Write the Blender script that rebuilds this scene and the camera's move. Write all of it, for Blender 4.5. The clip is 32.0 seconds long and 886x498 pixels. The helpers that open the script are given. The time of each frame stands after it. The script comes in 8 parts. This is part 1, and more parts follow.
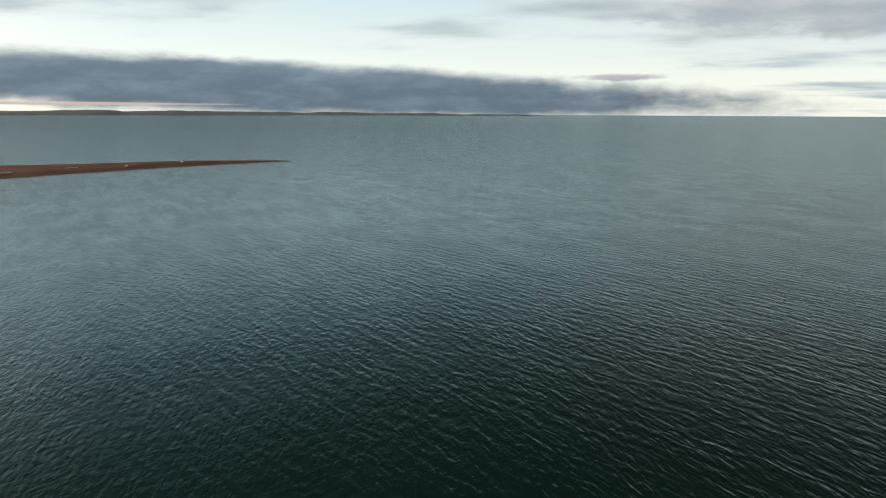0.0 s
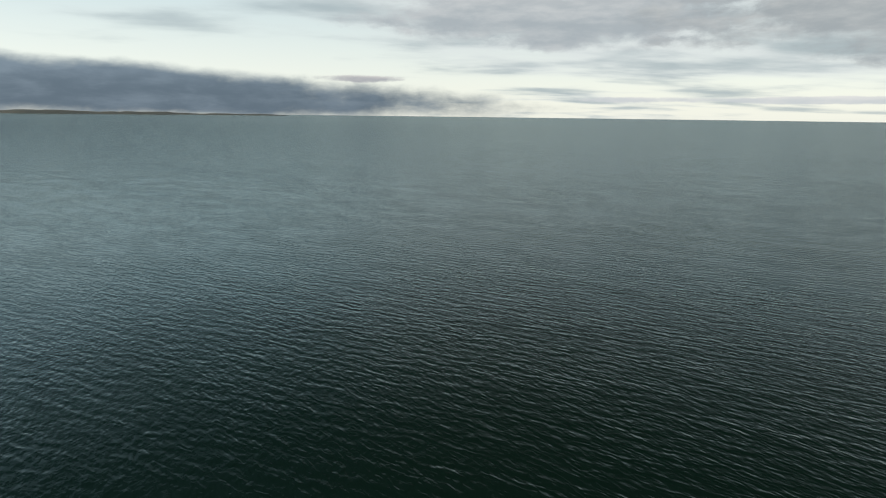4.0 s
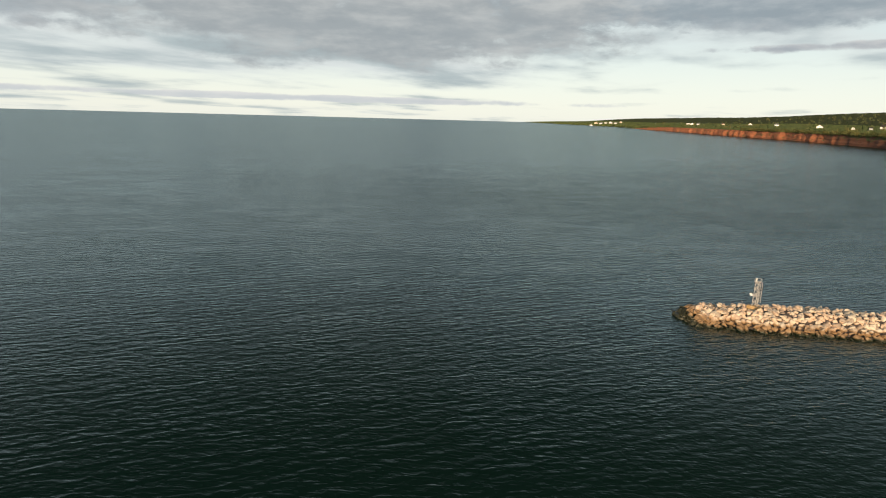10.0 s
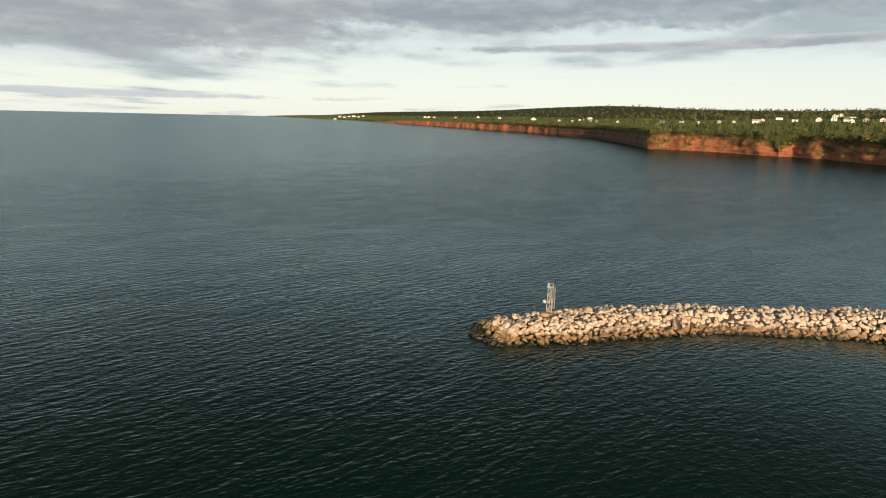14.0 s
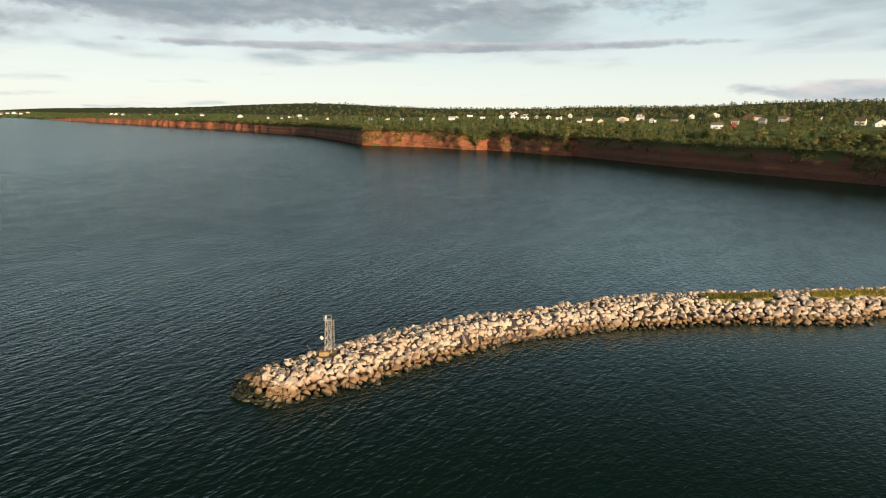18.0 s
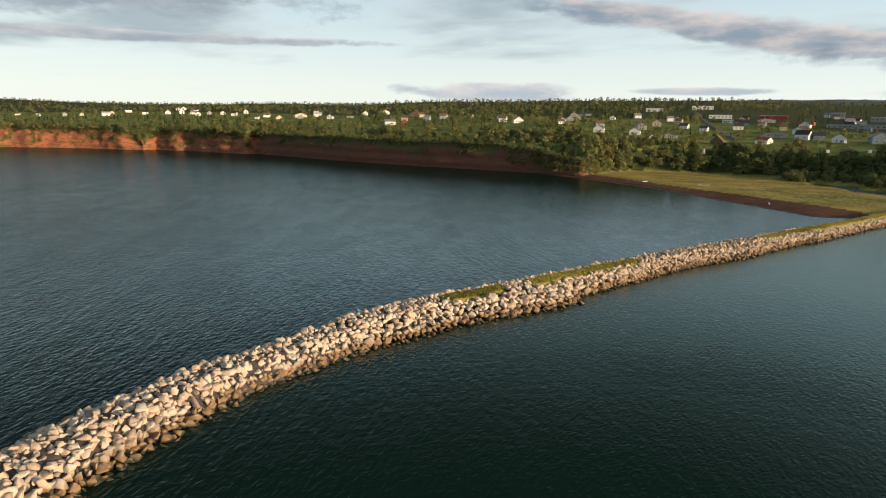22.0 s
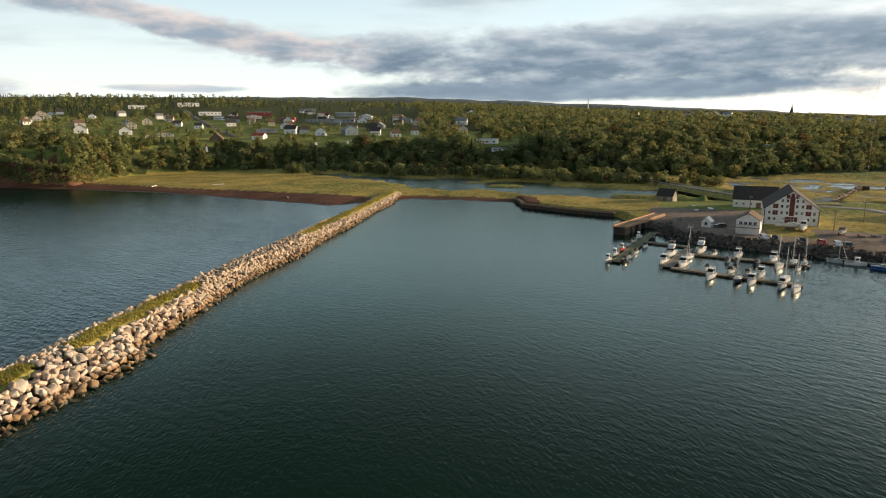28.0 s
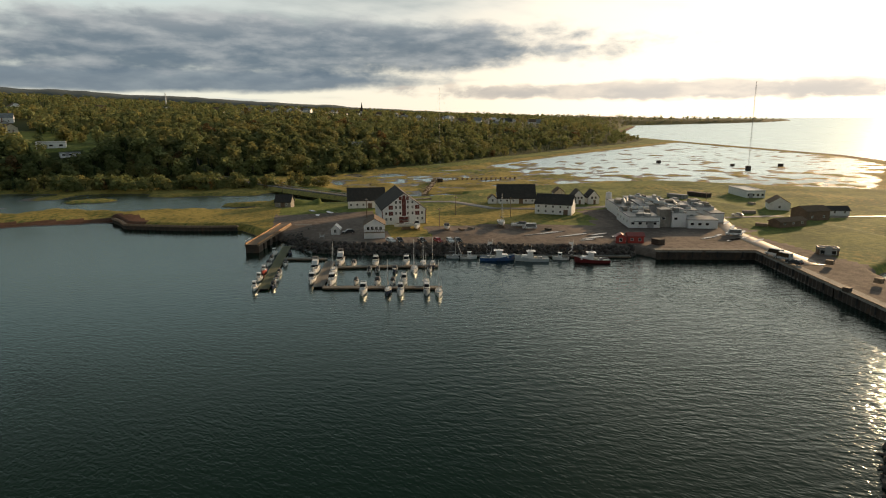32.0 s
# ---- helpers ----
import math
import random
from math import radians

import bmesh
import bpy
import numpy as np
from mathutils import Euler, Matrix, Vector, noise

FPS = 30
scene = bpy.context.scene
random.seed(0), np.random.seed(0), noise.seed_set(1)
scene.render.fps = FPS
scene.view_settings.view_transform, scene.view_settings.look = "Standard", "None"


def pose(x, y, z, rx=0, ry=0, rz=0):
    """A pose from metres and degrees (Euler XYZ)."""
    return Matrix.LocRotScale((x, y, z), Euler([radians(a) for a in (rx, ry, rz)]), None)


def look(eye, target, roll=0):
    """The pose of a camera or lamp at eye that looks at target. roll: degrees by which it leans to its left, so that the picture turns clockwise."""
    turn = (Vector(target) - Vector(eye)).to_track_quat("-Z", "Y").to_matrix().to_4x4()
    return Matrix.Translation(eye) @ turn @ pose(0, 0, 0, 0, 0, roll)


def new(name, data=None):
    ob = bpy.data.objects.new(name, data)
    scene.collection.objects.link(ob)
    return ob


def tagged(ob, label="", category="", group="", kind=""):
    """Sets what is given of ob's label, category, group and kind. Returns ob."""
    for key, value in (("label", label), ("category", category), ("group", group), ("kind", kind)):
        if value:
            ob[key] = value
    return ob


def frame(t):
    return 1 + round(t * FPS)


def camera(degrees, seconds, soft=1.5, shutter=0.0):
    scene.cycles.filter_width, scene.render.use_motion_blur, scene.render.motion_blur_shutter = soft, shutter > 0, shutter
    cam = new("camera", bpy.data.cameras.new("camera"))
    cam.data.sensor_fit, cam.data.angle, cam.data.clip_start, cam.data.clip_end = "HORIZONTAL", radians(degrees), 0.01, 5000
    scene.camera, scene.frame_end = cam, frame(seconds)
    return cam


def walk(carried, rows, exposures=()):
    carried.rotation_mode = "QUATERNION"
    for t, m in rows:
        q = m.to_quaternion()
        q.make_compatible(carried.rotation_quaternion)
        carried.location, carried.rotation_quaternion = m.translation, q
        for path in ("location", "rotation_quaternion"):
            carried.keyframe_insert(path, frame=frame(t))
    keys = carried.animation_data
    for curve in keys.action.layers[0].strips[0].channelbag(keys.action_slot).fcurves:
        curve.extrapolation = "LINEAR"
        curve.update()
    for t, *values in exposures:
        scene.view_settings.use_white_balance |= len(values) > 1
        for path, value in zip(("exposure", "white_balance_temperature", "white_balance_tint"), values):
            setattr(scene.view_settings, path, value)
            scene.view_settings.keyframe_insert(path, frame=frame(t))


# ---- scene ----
# ---------------------------------------------------------------- camera
cam = camera(71.3, 32.0, soft=1.1)
# seconds, x, y, z, heading (clockwise from +y), tilt, roll
ROWS = [
    (0.0, 82.36, -45.46, 37.02, -130.82, -12.48, 0.24),
    (0.5, 80.99, -45.61, 37.00, -128.89, -12.37, 0.26),
    (1.0, 79.59, -45.76, 36.97, -125.87, -12.34, 0.30),
    (1.5, 78.15, -45.87, 36.96, -122.24, -12.33, 0.38),
    (2.0, 76.66, -45.95, 36.94, -118.95, -12.34, 0.46),
    (2.5, 75.12, -46.00, 36.93, -116.01, -12.32, 0.52),
    (3.0, 73.51, -45.99, 36.91, -113.06, -12.29, 0.55),
    (3.5, 71.83, -45.94, 36.90, -110.16, -12.30, 0.63),
    (5.5, 63.09, -44.16, 36.75, -100.29, -12.21, 0.87),
    (6.0, 60.40, -43.33, 36.70, -95.48, -12.19, 0.98),
    (6.5, 57.63, -42.43, 36.65, -90.67, -12.19, 1.12),
    (7.0, 54.77, -41.48, 36.59, -85.71, -12.16, 1.26),
    (7.5, 51.84, -40.46, 36.54, -80.94, -12.16, 1.36),
    (8.0, 48.82, -39.38, 36.48, -76.22, -12.17, 1.38),
    (8.5, 45.73, -38.24, 36.43, -71.37, -12.16, 1.37),
    (9.0, 42.60, -36.99, 36.37, -66.48, -12.08, 1.44),
    (9.5, 39.60, -35.54, 36.30, -61.61, -12.05, 1.54),
    (10.0, 36.68, -33.90, 36.22, -57.06, -12.00, 1.55),
    (10.5, 33.85, -32.10, 36.15, -52.96, -11.94, 1.44),
    (11.0, 31.16, -30.15, 36.09, -49.34, -11.92, 1.32),
    (11.5, 28.57, -28.22, 36.05, -45.85, -11.93, 1.27),
    (12.0, 26.04, -26.36, 36.03, -43.04, -11.94, 1.33),
    (12.5, 23.63, -24.60, 36.03, -40.72, -11.95, 1.35),
    (13.0, 21.33, -22.90, 36.04, -38.52, -11.98, 1.37),
    (13.5, 19.14, -21.22, 36.06, -36.34, -11.98, 1.36),
    (14.0, 17.04, -19.54, 36.09, -34.11, -11.98, 1.34),
    (14.5, 14.98, -17.82, 36.13, -31.61, -11.98, 1.35),
    (16.5, 6.99, -10.44, 36.00, -21.23, -11.85, 1.32),
    (17.0, 5.18, -8.57, 36.00, -18.16, -11.81, 1.31),
    (17.5, 3.62, -6.59, 36.02, -13.26, -11.73, 1.34),
    (18.0, 2.27, -4.59, 35.98, -8.01, -11.64, 1.24),
    (18.5, 0.99, -2.38, 35.96, -3.66, -11.58, 1.31),
    (19.0, -0.05, -0.18, 35.93, -0.00, -11.57, 1.34),
    (19.5, -1.10, 2.01, 35.86, 3.52, -11.54, 1.34),
    (20.0, -2.04, 4.03, 35.80, 7.09, -11.47, 1.30),
    (20.5, -2.93, 6.19, 35.77, 10.67, -11.41, 1.33),
    (21.0, -3.62, 8.30, 35.78, 14.17, -11.37, 1.38),
    (21.5, -4.19, 10.35, 35.77, 17.57, -11.36, 1.39),
    (22.0, -4.55, 12.62, 35.81, 21.03, -11.33, 1.22),
    (22.5, -4.68, 14.93, 35.83, 24.45, -11.32, 1.12),
    (23.0, -4.72, 17.21, 35.82, 27.64, -11.30, 1.03),
    (23.5, -4.74, 19.41, 35.72, 30.72, -11.23, 0.90),
    (24.0, -4.53, 21.64, 35.58, 33.90, -11.22, 0.81),
    (24.5, -4.34, 23.80, 35.41, 37.05, -11.20, 0.85),
    (26.5, -3.25, 29.34, 35.35, 51.46, -11.04, -0.43),
    (27.0, -2.25, 31.44, 35.71, 57.48, -11.18, -0.37),
    (27.5, -1.15, 33.25, 36.12, 62.15, -11.23, -0.37),
    (28.0, 0.12, 34.85, 36.58, 65.37, -11.28, -0.38),
    (28.5, 1.40, 36.45, 37.07, 68.55, -11.34, -0.48),
    (29.0, 2.78, 38.17, 37.63, 71.81, -11.43, -0.47),
    (29.5, 4.14, 39.93, 38.23, 75.06, -11.53, -0.49),
    (30.0, 5.64, 41.53, 38.86, 78.36, -11.63, -0.47),
    (30.5, 7.37, 43.16, 39.57, 82.81, -11.77, -0.61),
    (31.0, 9.40, 44.86, 40.33, 89.88, -11.93, -0.57),
    (31.5, 11.44, 46.84, 41.12, 99.07, -12.12, -0.34),
    (32.0, 13.63, 48.56, 41.94, 102.37, -12.14, -0.26),
]
walk(cam, [(t, pose(x, y, z, 90 + tilt, 0, -heading) @ pose(0, 0, 0, 0, 0, roll))
           for t, x, y, z, heading, tilt, roll in ROWS],
     exposures=[(0.0, 0.1, 6400, 10), (6.0, 0.0, 6450, 10), (12.0, 0.0, 6450, 10), (19.0, 0.03, 6350, 10), (24.0, 0.05, 6250, 10), (28.0, 0.25, 6350, 10), (30.0, 0.3, 6400, 10), (31.0, 0.3, 6500, 10), (32.0, -0.18, 6850, 10)])

# ---------------------------------------------------------------- sky and sun
SUN_AZ, SUN_EL = 141.6, 9.5


def put(tree, socket, v):
    if isinstance(v, bpy.types.NodeSocket):
        tree.links.new(v, socket)
    else:
        socket.default_value = v


def math_node(tree, op, a, b=0.0, c=0.0, clamp=False):
    n = tree.nodes.new("ShaderNodeMath")
    n.operation, n.use_clamp = op, clamp
    put(tree, n.inputs[0], a), put(tree, n.inputs[1], b), put(tree, n.inputs[2], c)
    return n.outputs[0]


def noise_node(tree, vec, scale, detail=4.0, rough=0.55, distort=0.0):
    n = tree.nodes.new("ShaderNodeTexNoise")
    put(tree, n.inputs["Vector"], vec)
    n.inputs["Scale"].default_value, n.inputs["Detail"].default_value = scale, detail
    n.inputs["Roughness"].default_value, n.inputs["Distortion"].default_value = rough, distort
    return n.outputs["Fac"]


def step_node(tree, v, lo, hi, a=0.0, b=1.0):
    n = tree.nodes.new("ShaderNodeMapRange")
    n.interpolation_type = "SMOOTHSTEP"
    put(tree, n.inputs["Value"], v)
    n.inputs["From Min"].default_value, n.inputs["From Max"].default_value = lo, hi
    n.inputs["To Min"].default_value, n.inputs["To Max"].default_value = a, b
    return n.outputs["Result"]


def mix_node(tree, fac, a, b, blend="MIX"):
    n = tree.nodes.new("ShaderNodeMix")
    n.data_type, n.blend_type = "RGBA", blend
    put(tree, n.inputs[0], fac)
    for sock, v in ((n.inputs[6], a), (n.inputs[7], b)):
        put(tree, sock, (*v, 1) if isinstance(v, tuple) and len(v) == 3 else v)
    return n.outputs[2]


def map_node(tree, vec, scale=(1, 1, 1), turn=0.0, shift=(0, 0, 0)):
    if turn:
        r = tree.nodes.new("ShaderNodeMapping")
        put(tree, r.inputs["Vector"], vec)
        r.inputs["Rotation"].default_value = (0, 0, radians(turn))
        vec = r.outputs[0]
    n = tree.nodes.new("ShaderNodeMapping")
    put(tree, n.inputs["Vector"], vec)
    n.inputs["Scale"].default_value, n.inputs["Location"].default_value = scale, shift
    return n.outputs[0]


def join_node(tree, x, y, z):
    n = tree.nodes.new("ShaderNodeCombineXYZ")
    put(tree, n.inputs[0], x), put(tree, n.inputs[1], y), put(tree, n.inputs[2], z)
    return n.outputs[0]


# cloud banks low over the horizon: heading, height, half width, half height, slant, dark colour, light colour, raggedness
BANKS = [(-147, 2.0, 51, 2.7, -0.03, (0.070, 0.118, 0.172), (0.165, 0.228, 0.295), 0.5),
         (-170, 0.55, 24, 0.17, 0.002, (0.55, 0.44, 0.38), (0.75, 0.62, 0.52), 0.4),
         (-116, 3.0, 5, 0.4, 0.0, (0.36, 0.38, 0.42), (0.62, 0.60, 0.59), 1.5),
         (-98, 8.4, 19, 3.0, 0.0, (0.42, 0.47, 0.50), (0.66, 0.68, 0.68), 1.3),
         (-72, 1.4, 30, 0.35, 0.0, (0.62, 0.66, 0.68), (0.80, 0.80, 0.78), 1.6),
         (-38, 9.8, 54, 2.8, 0.0, (0.33, 0.39, 0.43), (0.60, 0.64, 0.65), 1.5),
         (-64, 8.0, 30, 4.2, 0.0, (0.37, 0.41, 0.43), (0.60, 0.62, 0.61), 1.3),
         (-10, 6.4, 30, 0.5, 0.02, (0.40, 0.44, 0.48), (0.72, 0.72, 0.70), 1.6),
         (25.5, 3.0, 10, 1.0, 0.0, (0.48, 0.54, 0.59), (0.86, 0.80, 0.74), 1.5),
         (43, 3.2, 6.5, 0.4, 0.0, (0.48, 0.54, 0.59), (0.82, 0.75, 0.70), 1.1),
         (78, 3.0, 27, 1.2, 0.0, (0.16, 0.225, 0.30), (0.30, 0.37, 0.43), 0.7),
         (47, 7.7, 24, 1.55, -0.15, (0.27, 0.335, 0.40), (0.84, 0.71, 0.64), 1.2),
         (86, 6.0, 38, 2.9, 0.0, (0.135, 0.20, 0.27), (0.53, 0.57, 0.60), 1.0),
         (122, 2.1, 28, 1.0, 0.0, (0.54, 0.52, 0.50), (0.92, 0.82, 0.70), 1.7)]


def build_world():
    w = bpy.data.worlds.new("sky_world")
    w.use_nodes = True
    scene.world = w
    nt = w.node_tree
    nt.nodes.clear()
    N = nt.nodes.new
    out, bg = N("ShaderNodeOutputWorld"), N("ShaderNodeBackground")
    sky = N("ShaderNodeTexSky")
    sky.sky_type, sky.sun_disc = "NISHITA", False
    sky.sun_elevation, sky.sun_rotation = radians(SUN_EL), radians(SUN_AZ)
    sky.altitude, sky.air_density, sky.dust_density, sky.ozone_density = 30, 1.0, 0.6, 2.0
    coord = N("ShaderNodeTexCoord").outputs["Generated"]
    sep = N("ShaderNodeSeparateXYZ")
    nt.links.new(coord, sep.inputs[0])
    x, y, z = sep.outputs
    az = math_node(nt, "MULTIPLY", math_node(nt, "ARCTAN2", x, y), 57.29578)
    el = math_node(nt, "MULTIPLY", math_node(nt, "ARCSINE", z), 57.29578)
    deep = math_node(nt, "ADD", math_node(nt, "MAXIMUM", z, 0.0), 0.07)
    flat = join_node(nt, math_node(nt, "DIVIDE", x, deep), math_node(nt, "DIVIDE", y, deep), 0.0)
    # thin bright air low down, paler and bluer above
    white = mix_node(nt, step_node(nt, el, 0.0, 14.0), (12.2, 12.4, 11.2), (7.4, 9.3, 9.8))
    white = mix_node(nt, step_node(nt, el, 10.0, 38.0), white, (1.9, 3.3, 4.1))
    air = mix_node(nt, 0.72, sky.outputs[0], white)
    # brighter towards the sun, duller away from it
    sv = (math.sin(radians(SUN_AZ)), math.cos(radians(SUN_AZ)))
    toward = math_node(nt, "ADD", math_node(nt, "MULTIPLY", x, sv[0]), math_node(nt, "MULTIPLY", y, sv[1]))
    glow = math_node(nt, "ADD", step_node(nt, toward, -0.6, 0.75, 0.92, 1.0), step_node(nt, toward, 0.76, 1.0, 0.0, 0.35))
    warm = step_node(nt, toward, 0.45, 0.98, 0.0, 0.75)
    air = mix_node(nt, warm, air, (13.5, 11.6, 9.4))
    # the high layer
    streak = noise_node(nt, map_node(nt, flat, (0.75, 1.0, 1.0), 58.0), 0.75, 6.0, 0.5, 0.0)
    broad = noise_node(nt, map_node(nt, flat, (0.5, 0.9, 1.0), 58.0, (3.1, 1.7, 0)), 0.30, 3.0)
    cover = math_node(nt, "ADD", math_node(nt, "MULTIPLY", streak, 0.6), math_node(nt, "MULTIPLY", broad, 0.5))
    cover = math_node(nt, "ADD", cover, step_node(nt, el, 1.5, 8.0, -0.12, 0.10))
    cover = math_node(nt, "ADD", cover, step_node(nt, az, 96.0, 124.0, 0.0, -0.24))
    cover = math_node(nt, "ADD", cover, math_node(nt, "MULTIPLY", step_node(nt, az, -35.0, 5.0), step_node(nt, az, 75.0, 50.0, 0.0, -0.10)))
    cover = math_node(nt, "ADD", cover, step_node(nt, az, -104.0, -132.0, 0.0, -0.16))
    cover = math_node(nt, "ADD", cover, math_node(nt, "MULTIPLY", step_node(nt, az, -120.0, -95.0), step_node(nt, az, -40.0, -70.0, 0.0, 0.10)))
    high = step_node(nt, cover, 0.47, 0.66)
    tone = mix_node(nt, step_node(nt, streak, 0.42, 0.66), (7.7, 8.2, 8.1), (4.3, 5.1, 5.35))
    tone = mix_node(nt, step_node(nt, el, 12.0, 42.0), tone, (2.2, 2.9, 3.3))
    col = mix_node(nt, math_node(nt, "MULTIPLY", high, 0.9), air, tone)
    # the low banks
    edge = noise_node(nt, join_node(nt, math_node(nt, "MULTIPLY", az, 0.14), math_node(nt, "MULTIPLY", el, 0.42), 0.0), 1.0, 7.0, 0.53, 0.0)
    fine = noise_node(nt, join_node(nt, math_node(nt, "MULTIPLY", az, 0.20), math_node(nt, "MULTIPLY", el, 0.75), 5.0), 1.0, 6.0, 0.55, 0.15)
    curl = noise_node(nt, join_node(nt, math_node(nt, "MULTIPLY", az, 0.55), math_node(nt, "MULTIPLY", el, 1.1), 9.0), 1.0, 6.0, 0.6, 0.3)
    edge = math_node(nt, "ADD", math_node(nt, "MULTIPLY", edge, 0.68), math_node(nt, "MULTIPLY", curl, 0.32))
    for a0, e0, wa, we, slant, dark, light, ragged in BANKS:
        da = math_node(nt, "SUBTRACT", az, a0)
        ua = math_node(nt, "DIVIDE", da, wa)
        ue = math_node(nt, "DIVIDE", math_node(nt, "SUBTRACT", math_node(nt, "SUBTRACT", el, e0), math_node(nt, "MULTIPLY", da, slant)), we)
        r2 = math_node(nt, "ADD", math_node(nt, "MULTIPLY", ua, ua), math_node(nt, "MULTIPLY", ue, ue))
        v = math_node(nt, "SUBTRACT", math_node(nt, "MULTIPLY", math_node(nt, "SUBTRACT", edge, 0.5), 2.2 * ragged), r2)
        m = step_node(nt, v, -0.95, -0.30)
        shade = math_node(nt, "ADD", step_node(nt, math_node(nt, "ADD", math_node(nt, "MULTIPLY", fine, 0.78), math_node(nt, "MULTIPLY", curl, 0.22)), 0.38, 0.72, 0.0, 0.75), step_node(nt, ue, -0.1, 1.0, 0.0, 0.6), clamp=True)
        tint = mix_node(nt, shade, tuple(10 * c for c in dark), tuple(10 * c for c in light))
        col = mix_node(nt, math_node(nt, "MULTIPLY", m, 0.93), col, tint)
    # the upper sky is deeper away from the sun
    glow = math_node(nt, "MULTIPLY", glow, math_node(nt, "SUBTRACT", 1.0, math_node(nt, "MULTIPLY", step_node(nt, el, 9.0, 26.0, 0.0, 0.62), step_node(nt, toward, 0.6, -0.2))))
    # upper western sky dimmed, an added patch out of view that darkens the water
    thick = math_node(nt, "MULTIPLY", step_node(nt, az, -125.0, -95.0), step_node(nt, az, -25.0, -60.0))
    glow = math_node(nt, "MULTIPLY", glow, math_node(nt, "SUBTRACT", 1.0, math_node(nt, "MULTIPLY", thick, step_node(nt, el, 8.0, 20.0, 0.0, 0.38))))
    bg.inputs["Strength"].default_value = 0.1
    lit = nt.nodes.new("ShaderNodeVectorMath")
    lit.operation = "SCALE"
    nt.links.new(col, lit.inputs[0])
    nt.links.new(glow, lit.inputs["Scale"])
    nt.links.new(lit.outputs[0], bg.inputs["Color"])
    nt.links.new(bg.outputs[0], out.inputs["Surface"])


build_world()
sun_data = bpy.data.lights.new("sun", "SUN")
sun_data.energy, sun_data.angle, sun_data.color = 5.6, radians(0.6), (1.0, 0.69, 0.40)
sun_ob = new("sun", sun_data)
sun_ob.matrix_world = look((0, 0, 0), (-math.sin(radians(SUN_AZ)) * math.cos(radians(SUN_EL)),
                                       -math.cos(radians(SUN_AZ)) * math.cos(radians(SUN_EL)), -math.sin(radians(SUN_EL))))
# ---------------------------------------------------------------- the lie of the land
# the main shoreline, from the far north-western point round the bay and the harbour to the south-east
SHORE = [(-4400, 3150), (-3990, 3080), (-2600, 2780), (-1560, 2200), (-920, 1732), (-481, 1303), (-330, 1050),
         (-244, 885), (-150, 868), (-72, 820), (-60, 838), (-20, 800), (38, 735), (48, 745), (122, 605), (197, 503), (236, 452), (250, 400),
         (254, 330), (250, 270), (243, 205), (262, 190), (281, 180), (284, 159), (285, 126), (268, 118), (258, 95), (253, 74), (238, 66),
         (226, 55), (211, 46), (198, 9), (183, -49), (175, -52), (167, -79), (112, -66), (94, -62), (90, -76), (142, -95), (150, -112), (170, -152), (200, -196), (265, -272),
         (390, -415), (470, -470), (560, -502), (780, -530), (990, -560), (1130, -580), (1500, -760), (2300, -1250), (2560, -2130), (2900, -2590), (3060, -2500), (3000, -1900), (3300, -1950), (4400, -1200),
         (4800, 0), (4800, 4800), (-4400, 4800)]
# edge of the high ground: x, y, width over which it rises
EDGE = [(-4400, 3190, 60), (-2600, 2830, 40), (-1550, 2215, 14), (-915, 1742, 12), (-475, 1312, 9), (-320, 1055, 8), (-236, 893, 7), (-148, 875, 7),
        (-70, 828, 7), (-57, 846, 7), (-15, 808, 7), (43, 743, 7), (54, 752, 7), (130, 613, 8), (206, 512, 9), (246, 459, 9), (262, 412, 9), (285, 422, 16), (330, 440, 26),
        (382, 412, 36), (420, 345, 45), (440, 250, 50), (440, 180, 60), (430, 120, 60), (450, 40, 110), (510, -60, 140),
        (665, -230, 160), (830, -420, 160), (960, -520, 120), (1130, -560, 100), (1500, -735, 80), (2300, -1220, 80), (2590, -2100, 60), (2900, -2540, 60), (3030, -2460, 60), (2990, -1860, 80), (3300, -1900, 80), (4400, -1150, 80),
        (4800, 50, 50), (4800, 4800, 50), (-4400, 4800, 50)]
LAGOON = [(400, 330), (388, 250), (394, 208), (380, 135), (366, 75), (358, 20), (356, -36), (336, -22), (326, 18), (308, 46), (312, 105), (320, 150), (322, 178), (334, 215), (370, 262)]
MARSH = [(352, 25), (420, 60), (500, 75), (505, -65), (660, -232), (828, -434), (920, -535), (780, -515), (540, -490), (440, -438), (285, -262),
         (368, -165), (354, -66), (330, -14)]
SPIT = [(150, -640), (-40, -553), (-85, -529), (-150, -504), (-203, -458), (-207, -441), (-184, -444), (-122, -452), (-60, -452), (0, -446), (150, -470)]


def edge_distance(poly, px, py, extra=None):
    """Signed distance to a closed polygon, positive inside, and the extra value of the nearest edge."""
    best = np.full(px.shape, 1e18)
    val = np.zeros(px.shape)
    inside = np.zeros(px.shape, bool)
    n = len(poly)
    for i in range(n):
        (ax, ay), (bx, by) = poly[i][:2], poly[(i + 1) % n][:2]
        dx, dy = bx - ax, by - ay
        u = np.clip(((px - ax) * dx + (py - ay) * dy) / (dx * dx + dy * dy), 0, 1)
        d = (px - ax - u * dx) ** 2 + (py - ay - u * dy) ** 2
        m = d < best
        best = np.where(m, d, best)
        if extra is not None:
            val = np.where(m, extra[i] + u * (extra[(i + 1) % n] - extra[i]), val)
        if ay != by:
            inside ^= ((ay > py) != (by > py)) & (px < ax + (py - ay) / (by - ay) * dx)
    return np.where(inside, 1, -1) * np.sqrt(best), val


def lattice(ix, iy, seed):
    h = np.sin(ix * 127.1 + iy * 311.7 + seed * 74.7) * 43758.5453
    return h - np.floor(h)


